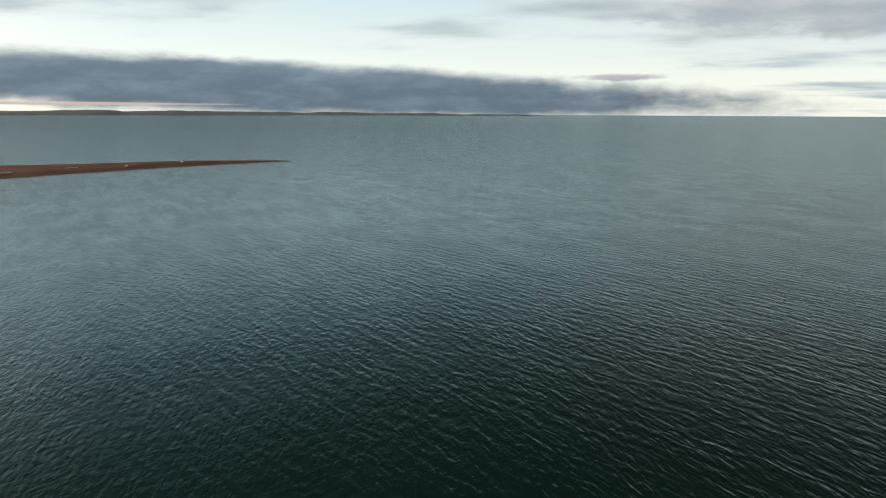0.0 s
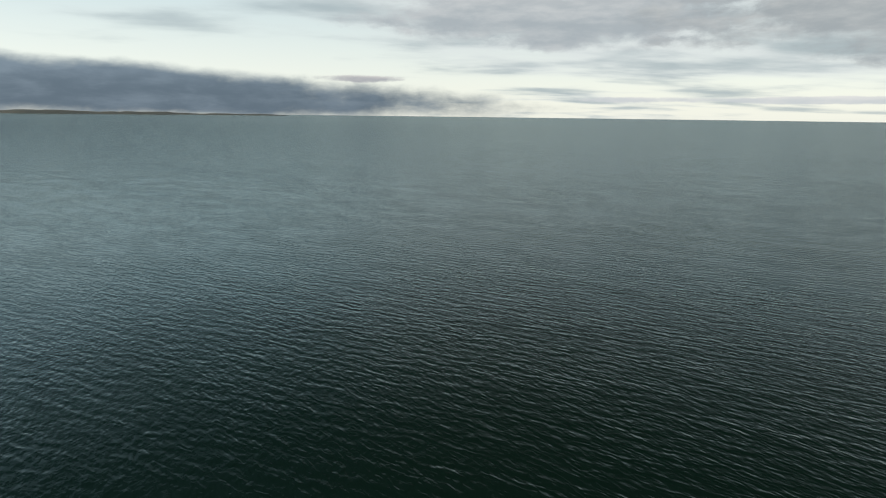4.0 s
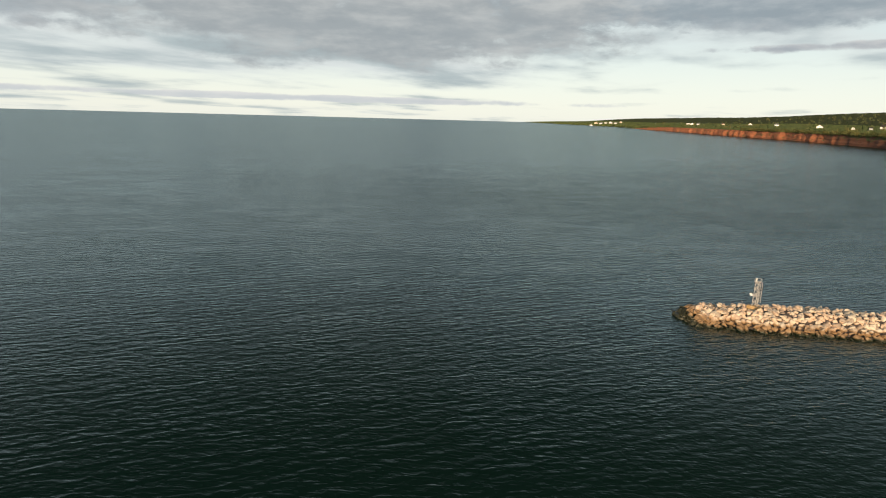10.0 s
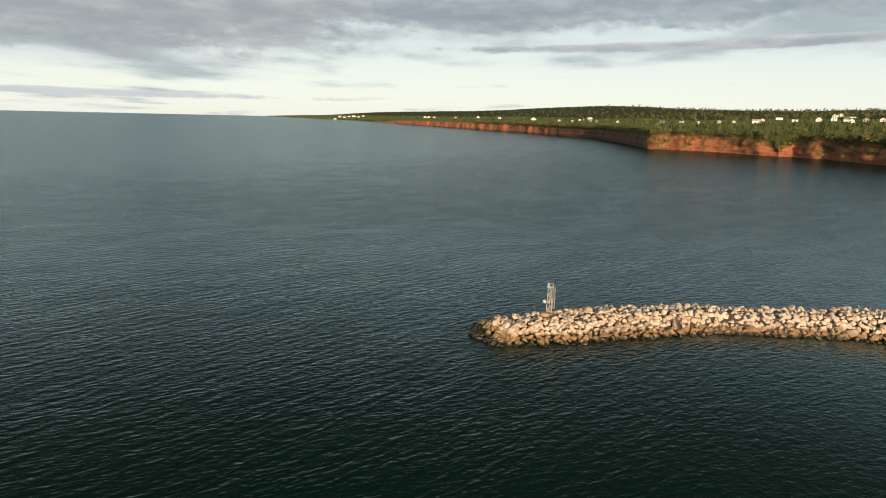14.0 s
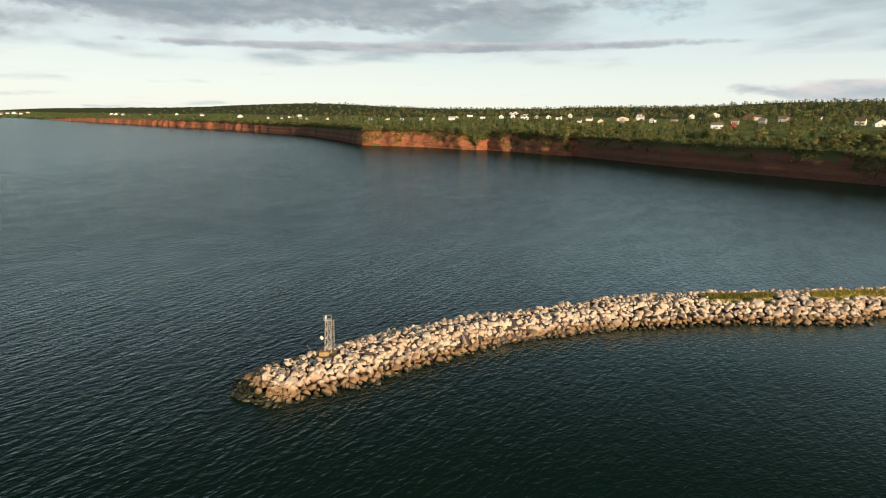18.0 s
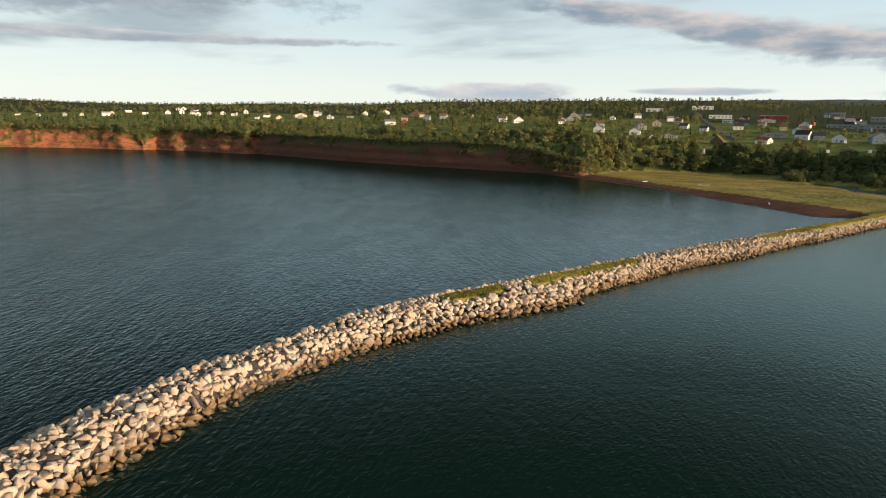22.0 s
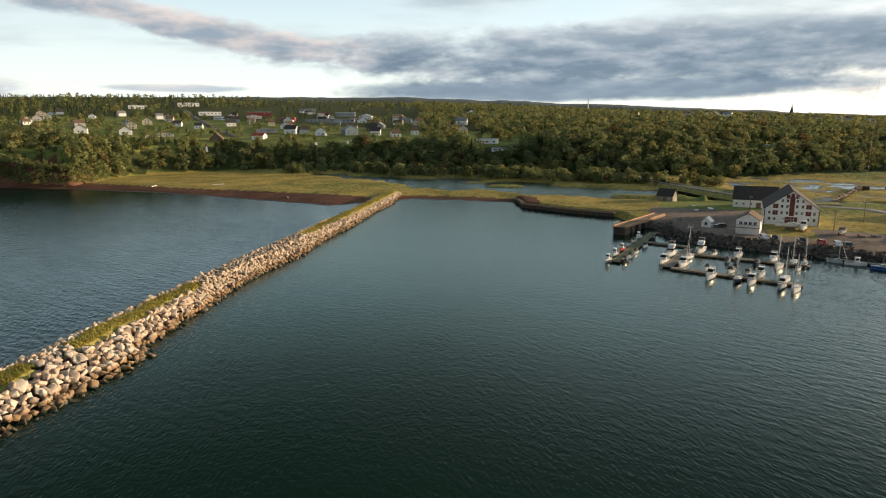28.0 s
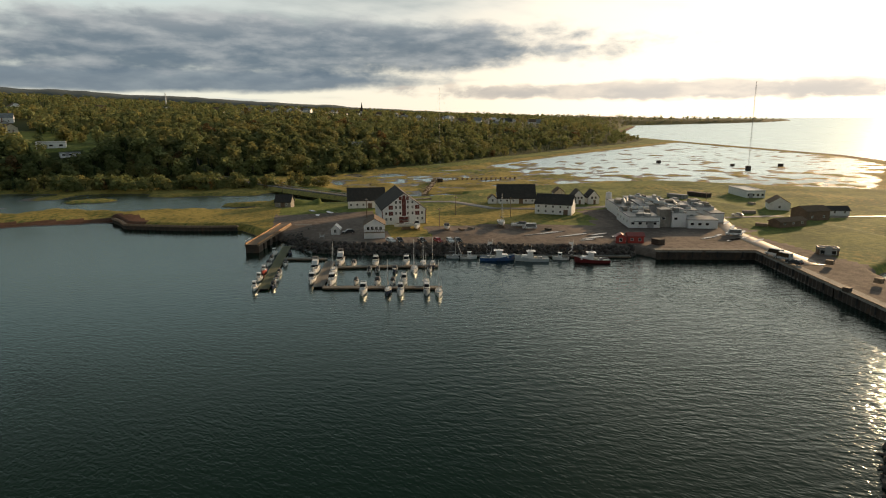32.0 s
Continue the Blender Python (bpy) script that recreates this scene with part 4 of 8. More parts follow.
def build_breakwater():
    rng = random.Random(11)
    jetty = thing("breakwater", pose(0, 0, 0), "long curved breakwater of pale armour stones with grassy crest", "breakwater")
    d = np.gradient(CREST, axis=0)
    d /= np.linalg.norm(d, axis=1)[:, None]
    nrm = np.stack([-d[:, 1], d[:, 0]], 1)
    # buried core, coloured dark to stand for shade in the gaps between stones
    prof = ((-8.6, -2.8), (-6.3, -0.5), (-1.9, 2.35), (1.9, 2.35), (6.3, -0.5), (8.6, -2.8))
    core = []
    for k, (o, z) in enumerate(prof):
        taper = np.clip(np.arange(len(CREST)) * 0.80 / 9, 0.25, 1)
        core.append(np.column_stack([CREST + nrm * o, np.where(z > 0, (z + 0.6) * taper - 0.6, z)]))
    n = len(CREST)
    idx = np.arange(len(prof) * n).reshape(len(prof), n)
    f = np.stack([idx[:-1, :-1], idx[:-1, 1:], idx[1:, 1:], idx[1:, :-1]], -1).reshape(-1, 4)
    part("core", heap_mesh("core", [(np.concatenate(core), f, 0)], [M_QUAY_ROCK]), None, jetty, "buried core coloured dark for the shade between the stones")
    shapes = [solid("stone", v, f, M_ROCK) for v, f in ROCKS]
    heap, singles = [], []
    spots = []
    for i in range(n):
        s = i * 0.80
        wide = 1.0 + 0.10 * math.sin(s * 0.11) + (0.08 if 66 < s < 118 else 0.0)
        if s > 125:
            wide *= 0.92
        for j in range(-10, 11):
            v = (j + rng.uniform(-0.42, 0.42)) * 0.69 * wide
            u = v / wide
            if v < 0 and 78 < s < 113:
                v *= 1.0 + 0.62 * min(1.0, (s - 78) / 22, (113 - s) / 4)
            v += 0.4 * max(0.0, min(1.0, (s - 10) / 10, (64 - s) / 10))
            spots.append((CREST[i] + d[i] * rng.uniform(-0.55, 0.55) + nrm[i] * v, u, s))
    for k in range(330):
        a, r = rng.uniform(0.0, math.pi), 7.0 * math.sqrt(rng.uniform(0.0, 1.0))
        spots.append((CREST[0] - d[0] * math.sin(a) * r + nrm[0] * math.cos(a) * r, r, 0.0))
    for (px, py), v, s in spots:
        a = abs(v)
        ramp = min(1.0, max(0.0, (7.2 - a) / 4.9))
        crest = 2.75 if s < 60 else (3.45 if s < 240 else 2.9)
        z = -0.5 + crest * ramp + rng.uniform(-0.30, 0.30)
        if s < 8:
            z -= (8 - s) * 0.06
        grassy = ((82 < s < 97) or (104 < s < 143) or (205 < s)) and -2.4 < v < 1.5
        size = rng.uniform(0.38, 0.74) * (0.84 if a < 2.0 else 1.0) * (1.35 if rng.random() < 0.12 else 1.0)
        if s < 60:
            size *= 1.06
        if 90 < s < 140 and v < 0:
            size *= 1.22
        if math.hypot(px + 26.3, py - 77.4) < 2.1:
            z -= 0.75
        if grassy:
            z -= 0.95
        shape = rng.randrange(len(ROCKS))
        sc = np.array([size * rng.uniform(0.95, 1.35), size * rng.uniform(0.8, 1.05), size * rng.uniform(0.55, 0.82)])
        m = turn_matrix(rng) * sc[None, :]
        if s < 11 and v < 5.6:
            singles.append((shape, m, (px, py, z), s))
        else:
            rv, rf = ROCKS[shape]
            heap.append((rv @ m.T + np.array([px, py, z]), rf, 0))
    singles.sort(key=lambda r: r[3])
    for shape, m, at, s in singles[300:]:
        rv, rf = ROCKS[shape]
        heap.append((rv @ m.T + np.array(at), rf, 0))
    for shape, m, at, s in singles[:300]:
        ob = new("stone", shapes[shape])
        ob.parent = jetty
        ob.matrix_local = Matrix.Translation(at) @ Matrix(m.tolist()).to_4x4()
    rest = part("stone_heap", heap_mesh("stone_heap", heap, [M_RUBBLE]), None, jetty, "heaped pale and pinkish quarry stones")
    rest["kind"] = "stuff"
    # turf along the crest
    blades = []
    for i in range(n):
        s = i * 0.80
        if (82 < s < 97) or (104 < s < 143) or (205 < s):
            for _ in range(100 if s < 165 else 55):
                v = rng.uniform(-2.0, 1.1) + 0.4 * math.sin(s * 0.4)
                px, py = CREST[i] + d[i] * rng.uniform(-0.6, 0.6) + nrm[i] * v
                a, h, w = rng.uniform(0, 6.28), rng.uniform(0.25, 0.6), rng.uniform(0.10, 0.22)
                z = 2.95 + rng.uniform(-0.1, 0.15)
                cx, cy = math.cos(a) * w, math.sin(a) * w
                lx, ly = rng.uniform(-0.3, 0.3), rng.uniform(-0.3, 0.3)
                blades.append((np.array([(px - cx, py - cy, z), (px + cx, py + cy, z), (px + lx, py + ly, z + h)]), np.array([(0, 1, 2)]), 0))
    turf = part("grass", heap_mesh("grass", blades, [M_GRASS]), None, jetty, "yellow-green grass tufts on the crest")
    turf["kind"] = "stuff"
    # soil bed beneath the turf
    strips = [(82, 97), (104, 143), (205, n * 0.80)]
    for a, b in strips:
        i0, i1 = int(a / 0.80), min(n - 1, int(b / 0.80))
        seg = []
        prof = ((-2.7, 2.3), (-1.9, 2.9), (-0.4, 3.14), (1.0, 3.02), (1.9, 2.3))
        for o, z in prof:
            w = CREST[i0:i1] + nrm[i0:i1] * o + (np.random.rand(i1 - i0, 2) - 0.5) * 0.5
            seg.append(np.column_stack([w, np.full(i1 - i0, z) + np.random.rand(i1 - i0) * 0.12]))
        m = i1 - i0
        ix = np.arange(len(prof) * m).reshape(len(prof), m)
        ff = np.stack([ix[:-1, :-1], ix[:-1, 1:], ix[1:, 1:], ix[1:, :-1]], -1).reshape(-1, 4)
        me = heap_mesh("turf_bed", [(np.concatenate(seg), ff, 0)], [M_TURF])
        me.shade_smooth()
        part("turf_bed", me, None, jetty, "mossy soil under the grass")


M_TURF = surface("turf", (0.17, 0.17, 0.038), (0.42, 0.35, 0.095), 1.6, 0.95, 0.05, stain=(0.15, 0.10, 0.055), stain_size=2.5)
build_breakwater()


def build_beacon():
    """The lattice light tower near the breakwater's head."""
    t = thing("beacon_tower", pose(-26.1, 78.1, 2.2, 0, 0, 20), "galvanised steel lattice light tower on concrete blocks", "light tower")
    part("base_block", boxes((-1.35, -0.5, -0.6, 0.10, 0.65, 0.42), bevel=0.08), M_OCHRE, t, "weathered ochre concrete block")
    part("base_block", boxes((0.15, -0.6, -0.6, 1.25, 0.5, 0.36), bevel=0.08), M_OCHRE, t, "weathered ochre concrete block")
    h, w0, w1 = 5.2, 0.54, 0.38
    legs = []
    for a in (90, 210, 330):
        c, s = math.cos(radians(a)), math.sin(radians(a))
        legs.append((c, s))
        part("leg", rods(((c * w0, s * w0, 0.30), (c * w1, s * w1, h), 0.048, 0.040)), M_STEEL, t)
    lev = [0.55 + (h - 0.6) * k / 7 for k in range(8)]

    def at(i, z):
        w = w0 + (w1 - w0) * (z - 0.45) / (h - 0.45)
        return (legs[i][0] * w, legs[i][1] * w, z)
    for i in range(3):
        j = (i + 1) % 3
        for k in range(7):
            a, b = (i, j) if k % 2 else (j, i)
            part("brace", rods((at(a, lev[k]), at(b, lev[k + 1]), 0.034), sides=5), M_STEEL, t)
        for k in (1, 3, 5, 7):
            part("strut", rods((at(i, lev[k]), at(j, lev[k]), 0.03), sides=5), M_STEEL, t)
    lad = bmesh.new()
    for x in (0.56, 0.90):
        tube(lad, (x, -0.25, 1.3), (x, -0.25, h + 0.1), 0.035, sides=5)
    for k in range(13):
        tube(lad, (0.56, -0.25, 1.4 + k * 0.3), (0.90, -0.25, 1.4 + k * 0.3), 0.025, sides=5)
    part("ladder", lad, M_STEEL, t)
    part("platform", boxes((-0.55, -0.5, h, 0.6, 0.5, h + 0.07), bevel=0.015), M_STEEL, t)
    lan = bmesh.new()
    tube(lan, (-0.25, 0, h + 0.05), (-0.25, 0, h + 0.35), 0.09, 0.09, 10)
    tube(lan, (-0.25, 0, h + 0.35), (-0.25, 0, h + 0.58), 0.14, 0.12, 10)
    tube(lan, (-0.25, 0, h + 0.58), (-0.25, 0, h + 0.68), 0.15, 0.02, 10)
    part("lantern", lan, M_TRIM, t, "small white signal lantern")
    rail = bmesh.new()
    for a in ((-0.5, -0.45), (0.55, -0.45), (0.55, 0.45), (-0.5, 0.45)):
        tube(rail, (*a, h + 0.05), (*a, h + 0.55), 0.02, sides=5)
    tube(rail, (0.55, -0.45, h + 0.55), (0.55, 0.45, h + 0.55), 0.02, sides=5)
    tube(rail, (-0.5, 0.45, h + 0.55), (0.55, 0.45, h + 0.55), 0.02, sides=5)
    part("railing", rail, M_STEEL, t)
    sp = part("solar_panel", boxes((-0.32, -0.03, -0.28, 0.32, 0.03, 0.28), bevel=0.01), M_TRIM, t, "tilted solar panel in a pale frame", pose(-0.85, 0.0, 2.5, -40, 0, 60))
    part("bracket", rods(((0, 0, 0), (0.0, 0.45, 0.05), 0.03)), M_STEEL, sp)


build_beacon()
# ---------------------------------------------------------------- builders


def lie(x, y):
    return float(survey(np.array([x]), np.array([y]))["h"][0])


WINDOW_MESH = {}


def window(parent, m, w=1.0, h=1.2, near=True, frame_mat=None):
    """A framed window let into a wall: its face looks along local -y."""
    key = (round(w, 2), round(h, 2), near)
    fm = frame_mat or M_TRIM
    if key not in WINDOW_MESH:
        t = 0.09
        bm = boxes((-w / 2, -0.05, -h / 2, -w / 2 + t, 0.03, h / 2), (w / 2 - t, -0.05, -h / 2, w / 2, 0.03, h / 2),
                   (-w / 2 + t, -0.05, h / 2 - t, w / 2 - t, 0.03, h / 2), (-w / 2 + t, -0.05, -h / 2, w / 2 - t, 0.03, -h / 2 + t),
                   *([(-0.025, -0.04, -h / 2 + t, 0.025, 0.02, h / 2 - t)] if near else []))
        fr = bpy.data.meshes.new("window")
        bm.to_mesh(fr)
        bm.free()
        fr.materials.append(fm)
        bm = boxes((-w / 2 + t, -0.012, -h / 2 + t, w / 2 - t, 0.012, h / 2 - t))
        pn = bpy.data.meshes.new("pane")
        bm.to_mesh(pn)
        bm.free()
        pn.materials.append(M_GLASS)
        WINDOW_MESH[key] = (fr, pn)
    fr, pn = WINDOW_MESH[key]
    ob = part("window", fr, None, parent, "", m)
    part("pane", pn, None, ob)
    return ob


def gable_house(name, m, w, l, eave, ridge, wall, roof, label, category="house", group="", front=(), side=(), door=None, chimney=False, over=0.35, door_mat=None, near=True, wsize=(0.95, 1.2), back_lean=None):
    """A gabled building: width w across local x, length l along y, gable to -y. front and side list window places (along, up)."""
    t = thing(name, m, label, category, group)
    hw, hl = w / 2, l / 2
    bm = bmesh.new()
    pts = [(-hw, -0.5), (hw, -0.5), (hw, eave), (0, ridge), (-hw, eave)]
    a = [bm.verts.new((x, -hl, z)) for x, z in pts]
    b = [bm.verts.new((x, hl, z)) for x, z in pts]
    bm.faces.new(a)
    bm.faces.new(b[::-1])
    for k in range(5):
        if k != 2 and k != 3:
            bm.faces.new((a[(k + 1) % 5], a[k], b[k], b[(k + 1) % 5]))
    bm.faces.new((a[3], a[2], b[2], b[3]))
    bm.faces.new((a[4], a[3], b[3], b[4]))
    bmesh.ops.recalc_face_normals(bm, faces=bm.faces)
    part("wall", bm, wall, t)
    s = (ridge - eave) / hw
    th = 0.22
    for sg in (-1, 1):
        bm = bmesh.new()
        ox = hw + over
        prof = [(0.0, ridge + 0.03), (sg * ox, eave - s * over + 0.03), (sg * ox, eave - s * over + 0.03 + th), (0.0, ridge + 0.03 + th)]
        pa = [bm.verts.new((x, -hl - over, z)) for x, z in prof]
        pb = [bm.verts.new((x, hl + over, z)) for x, z in prof]
        bm.faces.new(pa)
        bm.faces.new(pb[::-1])
        for k in range(4):
            bm.faces.new((pa[(k + 1) % 4], pa[k], pb[k], pb[(k + 1) % 4]))
        bmesh.ops.recalc_face_normals(bm, faces=bm.faces)
        part("roof", bm, roof, t)
    for x, z in front:
        window(t, pose(x, -hl - 0.03, z), *wsize, near=near)
    for y, z in side:
        for sg in (-1, 1):
            window(t, pose(sg * (hw + 0.03), y, z, 0, 0, 90 * sg), *wsize, near=near)
    if door is not None:
        part("door", boxes((-0.5, -0.06, -0.05, 0.5, 0.02, 2.05), bevel=0.02), door_mat or M_BROWNWALL, t, "", pose(door, -hl - 0.03, 0.0))
    if chimney:
        part("chimney", boxes((-0.35, -0.35, 0, 0.35, 0.35, ridge - eave + 1.1), (-0.43, -0.43, ridge - eave + 1.1, 0.43, 0.43, ridge - eave + 1.25)), M_BRICK, t, "red brick chimney", pose(-hw * 0.25, hl * 0.4, eave + (ridge - eave) * 0.45))
    return t


def flat_hall(name, m, w, l, h, wall, roof, label, category="hall", bays=5, group=""):
    """A flat-roofed hall with parapet, band of windows and door."""
    t = thing(name, m, label, category, group)
    hw, hl = w / 2, l / 2
    part("wall", boxes((-hw, -hl, -1.0, hw, hl, h)), wall, t)
    part("roof", boxes((-hw + 0.3, -hl + 0.3, h + 0.004, hw - 0.3, hl - 0.3, h + 0.12)), roof, t)
    part("parapet", boxes((-hw - 0.08, -hl - 0.08, h - 0.35, hw + 0.08, -hl + 0.28, h + 0.35), (-hw - 0.08, hl - 0.28, h - 0.35, hw + 0.08, hl + 0.08, h + 0.35),
                          (-hw - 0.08, -hl + 0.28, h - 0.35, -hw + 0.28, hl - 0.28, h + 0.35), (hw - 0.28, -hl + 0.28, h - 0.35, hw + 0.08, hl - 0.28, h + 0.35)), roof, t)
    for k in range(bays):
        window(t, pose(-hw + w * (k + 0.5) / bays, -hl - 0.03, h * 0.45), min(2.4, w / bays * 0.55), 1.3, near=False)
    part("door", boxes((-0.9, -0.06, 0, 0.9, 0.02, 2.4)), M_GREYWALL, t, "", pose(-hw + w / bays, -hl - 0.05, 0))
    return t


def hull_mesh(name, L, B, D, sheer, mats, transom=0.85, fine=1.0, draft=0.35):
    """A boat's hull, stern at -x, bow at +x, waterline at z = 0."""
    n, rows = 14, 5
    v = []
    for i in range(n + 1):
        t = i / n
        x = -L / 2 + L * t
        full = transom + (1 - transom) * math.sin(min(1, t / 0.45) * math.pi / 2)
        nose = 1.0 if t < 0.45 else max(0.015, math.cos((t - 0.45) / 0.55 * math.pi / 2) ** (0.75 / fine))
        b = B / 2 * full * nose
        zs = D + sheer * max(0, t - 0.3) ** 2 / 0.49
        rake = 0.10 * L * max(0, t - 0.75) / 0.25 * 0.4
        for k in range(rows):
            u = k / (rows - 1)
            wide = (0.0, 0.55, 0.86, 0.95, 1.0)[k]
            z = -draft + (zs + draft) * (0.0, 0.12, 0.38, 0.72, 1.0)[k] + (draft * 0.9 * (t - 0.6) / 0.4 * (1 - u) if t > 0.6 else 0)
            v.append((x + rake * u, b * wide, z))
            v.append((x + rake * u, -b * wide, z))
    f = []
    w = rows * 2
    for i in range(n):
        for k in range(rows - 1):
            a = i * w + 2 * k
            f.append((a, a + w, a + w + 2, a + 2))
            a += 1
            f.append((a, a + 2, a + w + 2, a + w))
    f.append(tuple(2 * k for k in range(rows)) + tuple(2 * k + 1 for k in range(rows - 1, -1, -1)))
    me = solid(name, v, f, mats)
    bm = bmesh.new()
    bm.from_mesh(me)
    bmesh.ops.remove_doubles(bm, verts=bm.verts, dist=0.001)
    bmesh.ops.recalc_face_normals(bm, faces=bm.faces)
    bm.to_mesh(me)
    bm.free()
    sheer_line = [(v[i * w + 2 * (rows - 1)][0], v[i * w + 2 * (rows - 1)][1], v[i * w + 2 * (rows - 1)][2]) for i in range(n + 1)]
    return me, sheer_line


def deck_mesh(line, mat, drop=0.06, inset=0.06):
    v, f = [], []
    for x, y, z in line:
        yy = max(0.0, y - inset)
        v += [(x, yy, z - drop), (x, 0, z - drop + 0.05), (x, -yy, z - drop)]
    for i in range(len(line) - 1):
        a = 3 * i
        f += [(a, a + 1, a + 4, a + 3), (a + 1, a + 2, a + 5, a + 4)]
    return solid("deck", v, f, mat)


def wedge(x0, x1, y0, z0, z1, slope0, slope1, inset, bevel=0.04):
    """A cabin block: raked front and back, sides leaning in."""
    bm = bmesh.new()
    lo = [(x0, -y0, z0), (x1, -y0, z0), (x1, y0, z0), (x0, y0, z0)]
    hi = [(x0 + slope0, -y0 + inset, z1), (x1 - slope1, -y0 + inset, z1), (x1 - slope1, y0 - inset, z1), (x0 + slope0, y0 - inset, z1)]
    a = [bm.verts.new(p) for p in lo]
    b = [bm.verts.new(p) for p in hi]
    bm.faces.new(a[::-1])
    bm.faces.new(b)
    for k in range(4):
        bm.faces.new((a[k], a[(k + 1) % 4], b[(k + 1) % 4], b[k]))
    bmesh.ops.bevel(bm, geom=list(bm.edges), offset=bevel, segments=1, affect="EDGES")
    return bm


def rail_part(t, line, i0, h=0.55):
    port = [(x, max(0, y - 0.08), z) for x, y, z in line[i0:]]
    ring = port + [(x, -y, z) for x, y, z in port[::-1][1:]]
    part("rail", sweep([(x, y, z + h) for x, y, z in ring], 0.028, 4), M_ALU, t)
    for x, y, z in ring[::3]:
        part("stanchion", rods(((x, y, z), (x, y, z + h), 0.022), sides=4), M_ALU, t)


def outboard(t, x, z, tilt=0):
    bm = boxes((-0.35, -0.2, 0.15, 0.25, 0.2, 0.62), bevel=0.07)
    box(bm, -0.1, -0.07, -0.7, 0.12, 0.07, 0.15)
    part("outboard_motor", bm, M_BLACK, t, "black outboard motor", pose(x - 0.2, 0, z, 0, tilt, 0))


def make_boat(kind, m, hull_mat, label, L=None, extra=None):
    if kind == "sail":
        L = L or 8.6
        t = thing("sailboat", m, label, "sailboat", "boats in the harbour")
        me, line = hull_mesh("hull", L, L * 0.31, 0.85, 0.35, hull_mat, 0.62, 1.0, 0.4)
        part("hull", me, None, t)
        part("deck", deck_mesh(line, M_GELCREAM), None, t)
        part("coachroof", wedge(-0.08 * L, 0.26 * L, L * 0.085, 0.85, 1.28, 0.05, 0.55, 0.12), M_GEL, t)
        part("cabin_window", boxes((-0.03 * L, -L * 0.087, 1.0, 0.17 * L, L * 0.087, 1.13)), M_GLASS, t)
        part("cockpit", boxes((-0.40 * L, -L * 0.065, 0.7, -0.12 * L, L * 0.065, 0.89)), M_DOCK, t)
        mh = L * 1.22
        part("mast", rods(((0.10 * L, 0, 1.1), (0.10 * L, 0, 1.1 + mh), 0.075, 0.05)), M_ALU, t, "bare aluminium mast")
        part("boom", rods(((0.10 * L, 0, 2.05), (-0.32 * L, 0, 2.12), 0.06)), M_ALU, t)
        bm = rods(((0.08 * L, 0, 2.2), (-0.30 * L, 0, 2.22), 0.15, 0.10), sides=8)
        part("sail_cover", bm, extra or M_CANVAS, t, "furled sail under canvas")
        st = bmesh.new()
        top = (0.10 * L, 0, 1.0 + mh)
        for p in ((0.49 * L, 0, 1.15), (-0.48 * L, 0, 0.9), (0.08 * L, L * 0.14, 0.9), (0.08 * L, -L * 0.14, 0.9)):
            tube(st, p, top, 0.013, sides=3)
        part("rigging", st, M_STEEL, t)
        part("furled_jib", rods(((0.485 * L, 0, 1.3), (0.13 * L, 0, 0.9 + mh * 0.92), 0.07, 0.03)), M_TRIM, t)
        rail_part(t, line, 11, 0.5)
    elif kind == "cruiser":
        L = L or 8.8
        t = thing("cabin_cruiser", m, label, "motorboat", "boats in the harbour")
        me, line = hull_mesh("hull", L, L * 0.34, 1.05, 0.45, hull_mat, 0.9, 1.2, 0.4)
        part("hull", me, None, t)
        part("deck", deck_mesh(line, M_GELCREAM), None, t)
        part("cabin", wedge(-0.10 * L, 0.34 * L, L * 0.125, 1.0, 1.75, 0.0, 1.3, 0.15), M_GEL, t)
        part("windshield", wedge(-0.12 * L, 0.16 * L, L * 0.122, 1.75, 2.35, 0.1, 0.75, 0.16, 0.02), M_GLASS, t)
        part("hardtop", boxes((-0.22 * L, -L * 0.115, 2.36, 0.07 * L, L * 0.115, 2.46), bevel=0.04), extra or M_GEL, t)
        part("cockpit", boxes((-0.46 * L, -L * 0.12, 0.75, -0.13 * L, L * 0.12, 1.03)), M_DOCK, t)
        part("side_window", boxes((0.0, -L * 0.127, 1.25, 0.20 * L, L * 0.127, 1.48)), M_GLASS, t)
        part("arch", rods(((-0.2 * L, -L * 0.14, 1.0), (-0.24 * L, -L * 0.11, 2.7), 0.06), ((-0.2 * L, L * 0.14, 1.0), (-0.24 * L, L * 0.11, 2.7), 0.06), ((-0.24 * L, -L * 0.11, 2.7), (-0.24 * L, L * 0.11, 2.7), 0.06)), M_GEL, t)
        rail_part(t, line, 7)
        outboard(t, -L / 2, 0.55)
    elif kind == "flybridge":
        L = L or 10.5
        t = thing("flybridge_cruiser", m, label, "motorboat", "boats in the harbour")
        me, line = hull_mesh("hull", L, L * 0.33, 1.2, 0.5, hull_mat, 0.92, 1.2, 0.45)
        part("hull", me, None, t)
        part("deck", deck_mesh(line, M_GELCREAM), None, t)
        part("cabin", wedge(-0.24 * L, 0.28 * L, L * 0.13, 1.15, 2.55, 0.1, 1.5, 0.2), M_GEL, t)
        part("cabin_window", wedge(-0.18 * L, 0.235 * L, L * 0.128, 1.75, 2.25, 0.05, 0.55, 0.02, 0.01), M_GLASS, t)
        part("flybridge", wedge(-0.30 * L, 0.06 * L, L * 0.115, 2.55, 3.15, 0.0, 0.5, 0.05), M_GEL, t)
        part("bimini", boxes((-0.28 * L, -L * 0.11, 4.05, -0.02 * L, L * 0.11, 4.13), bevel=0.03), extra or M_CANVAS, t, "canvas sun top on a frame")
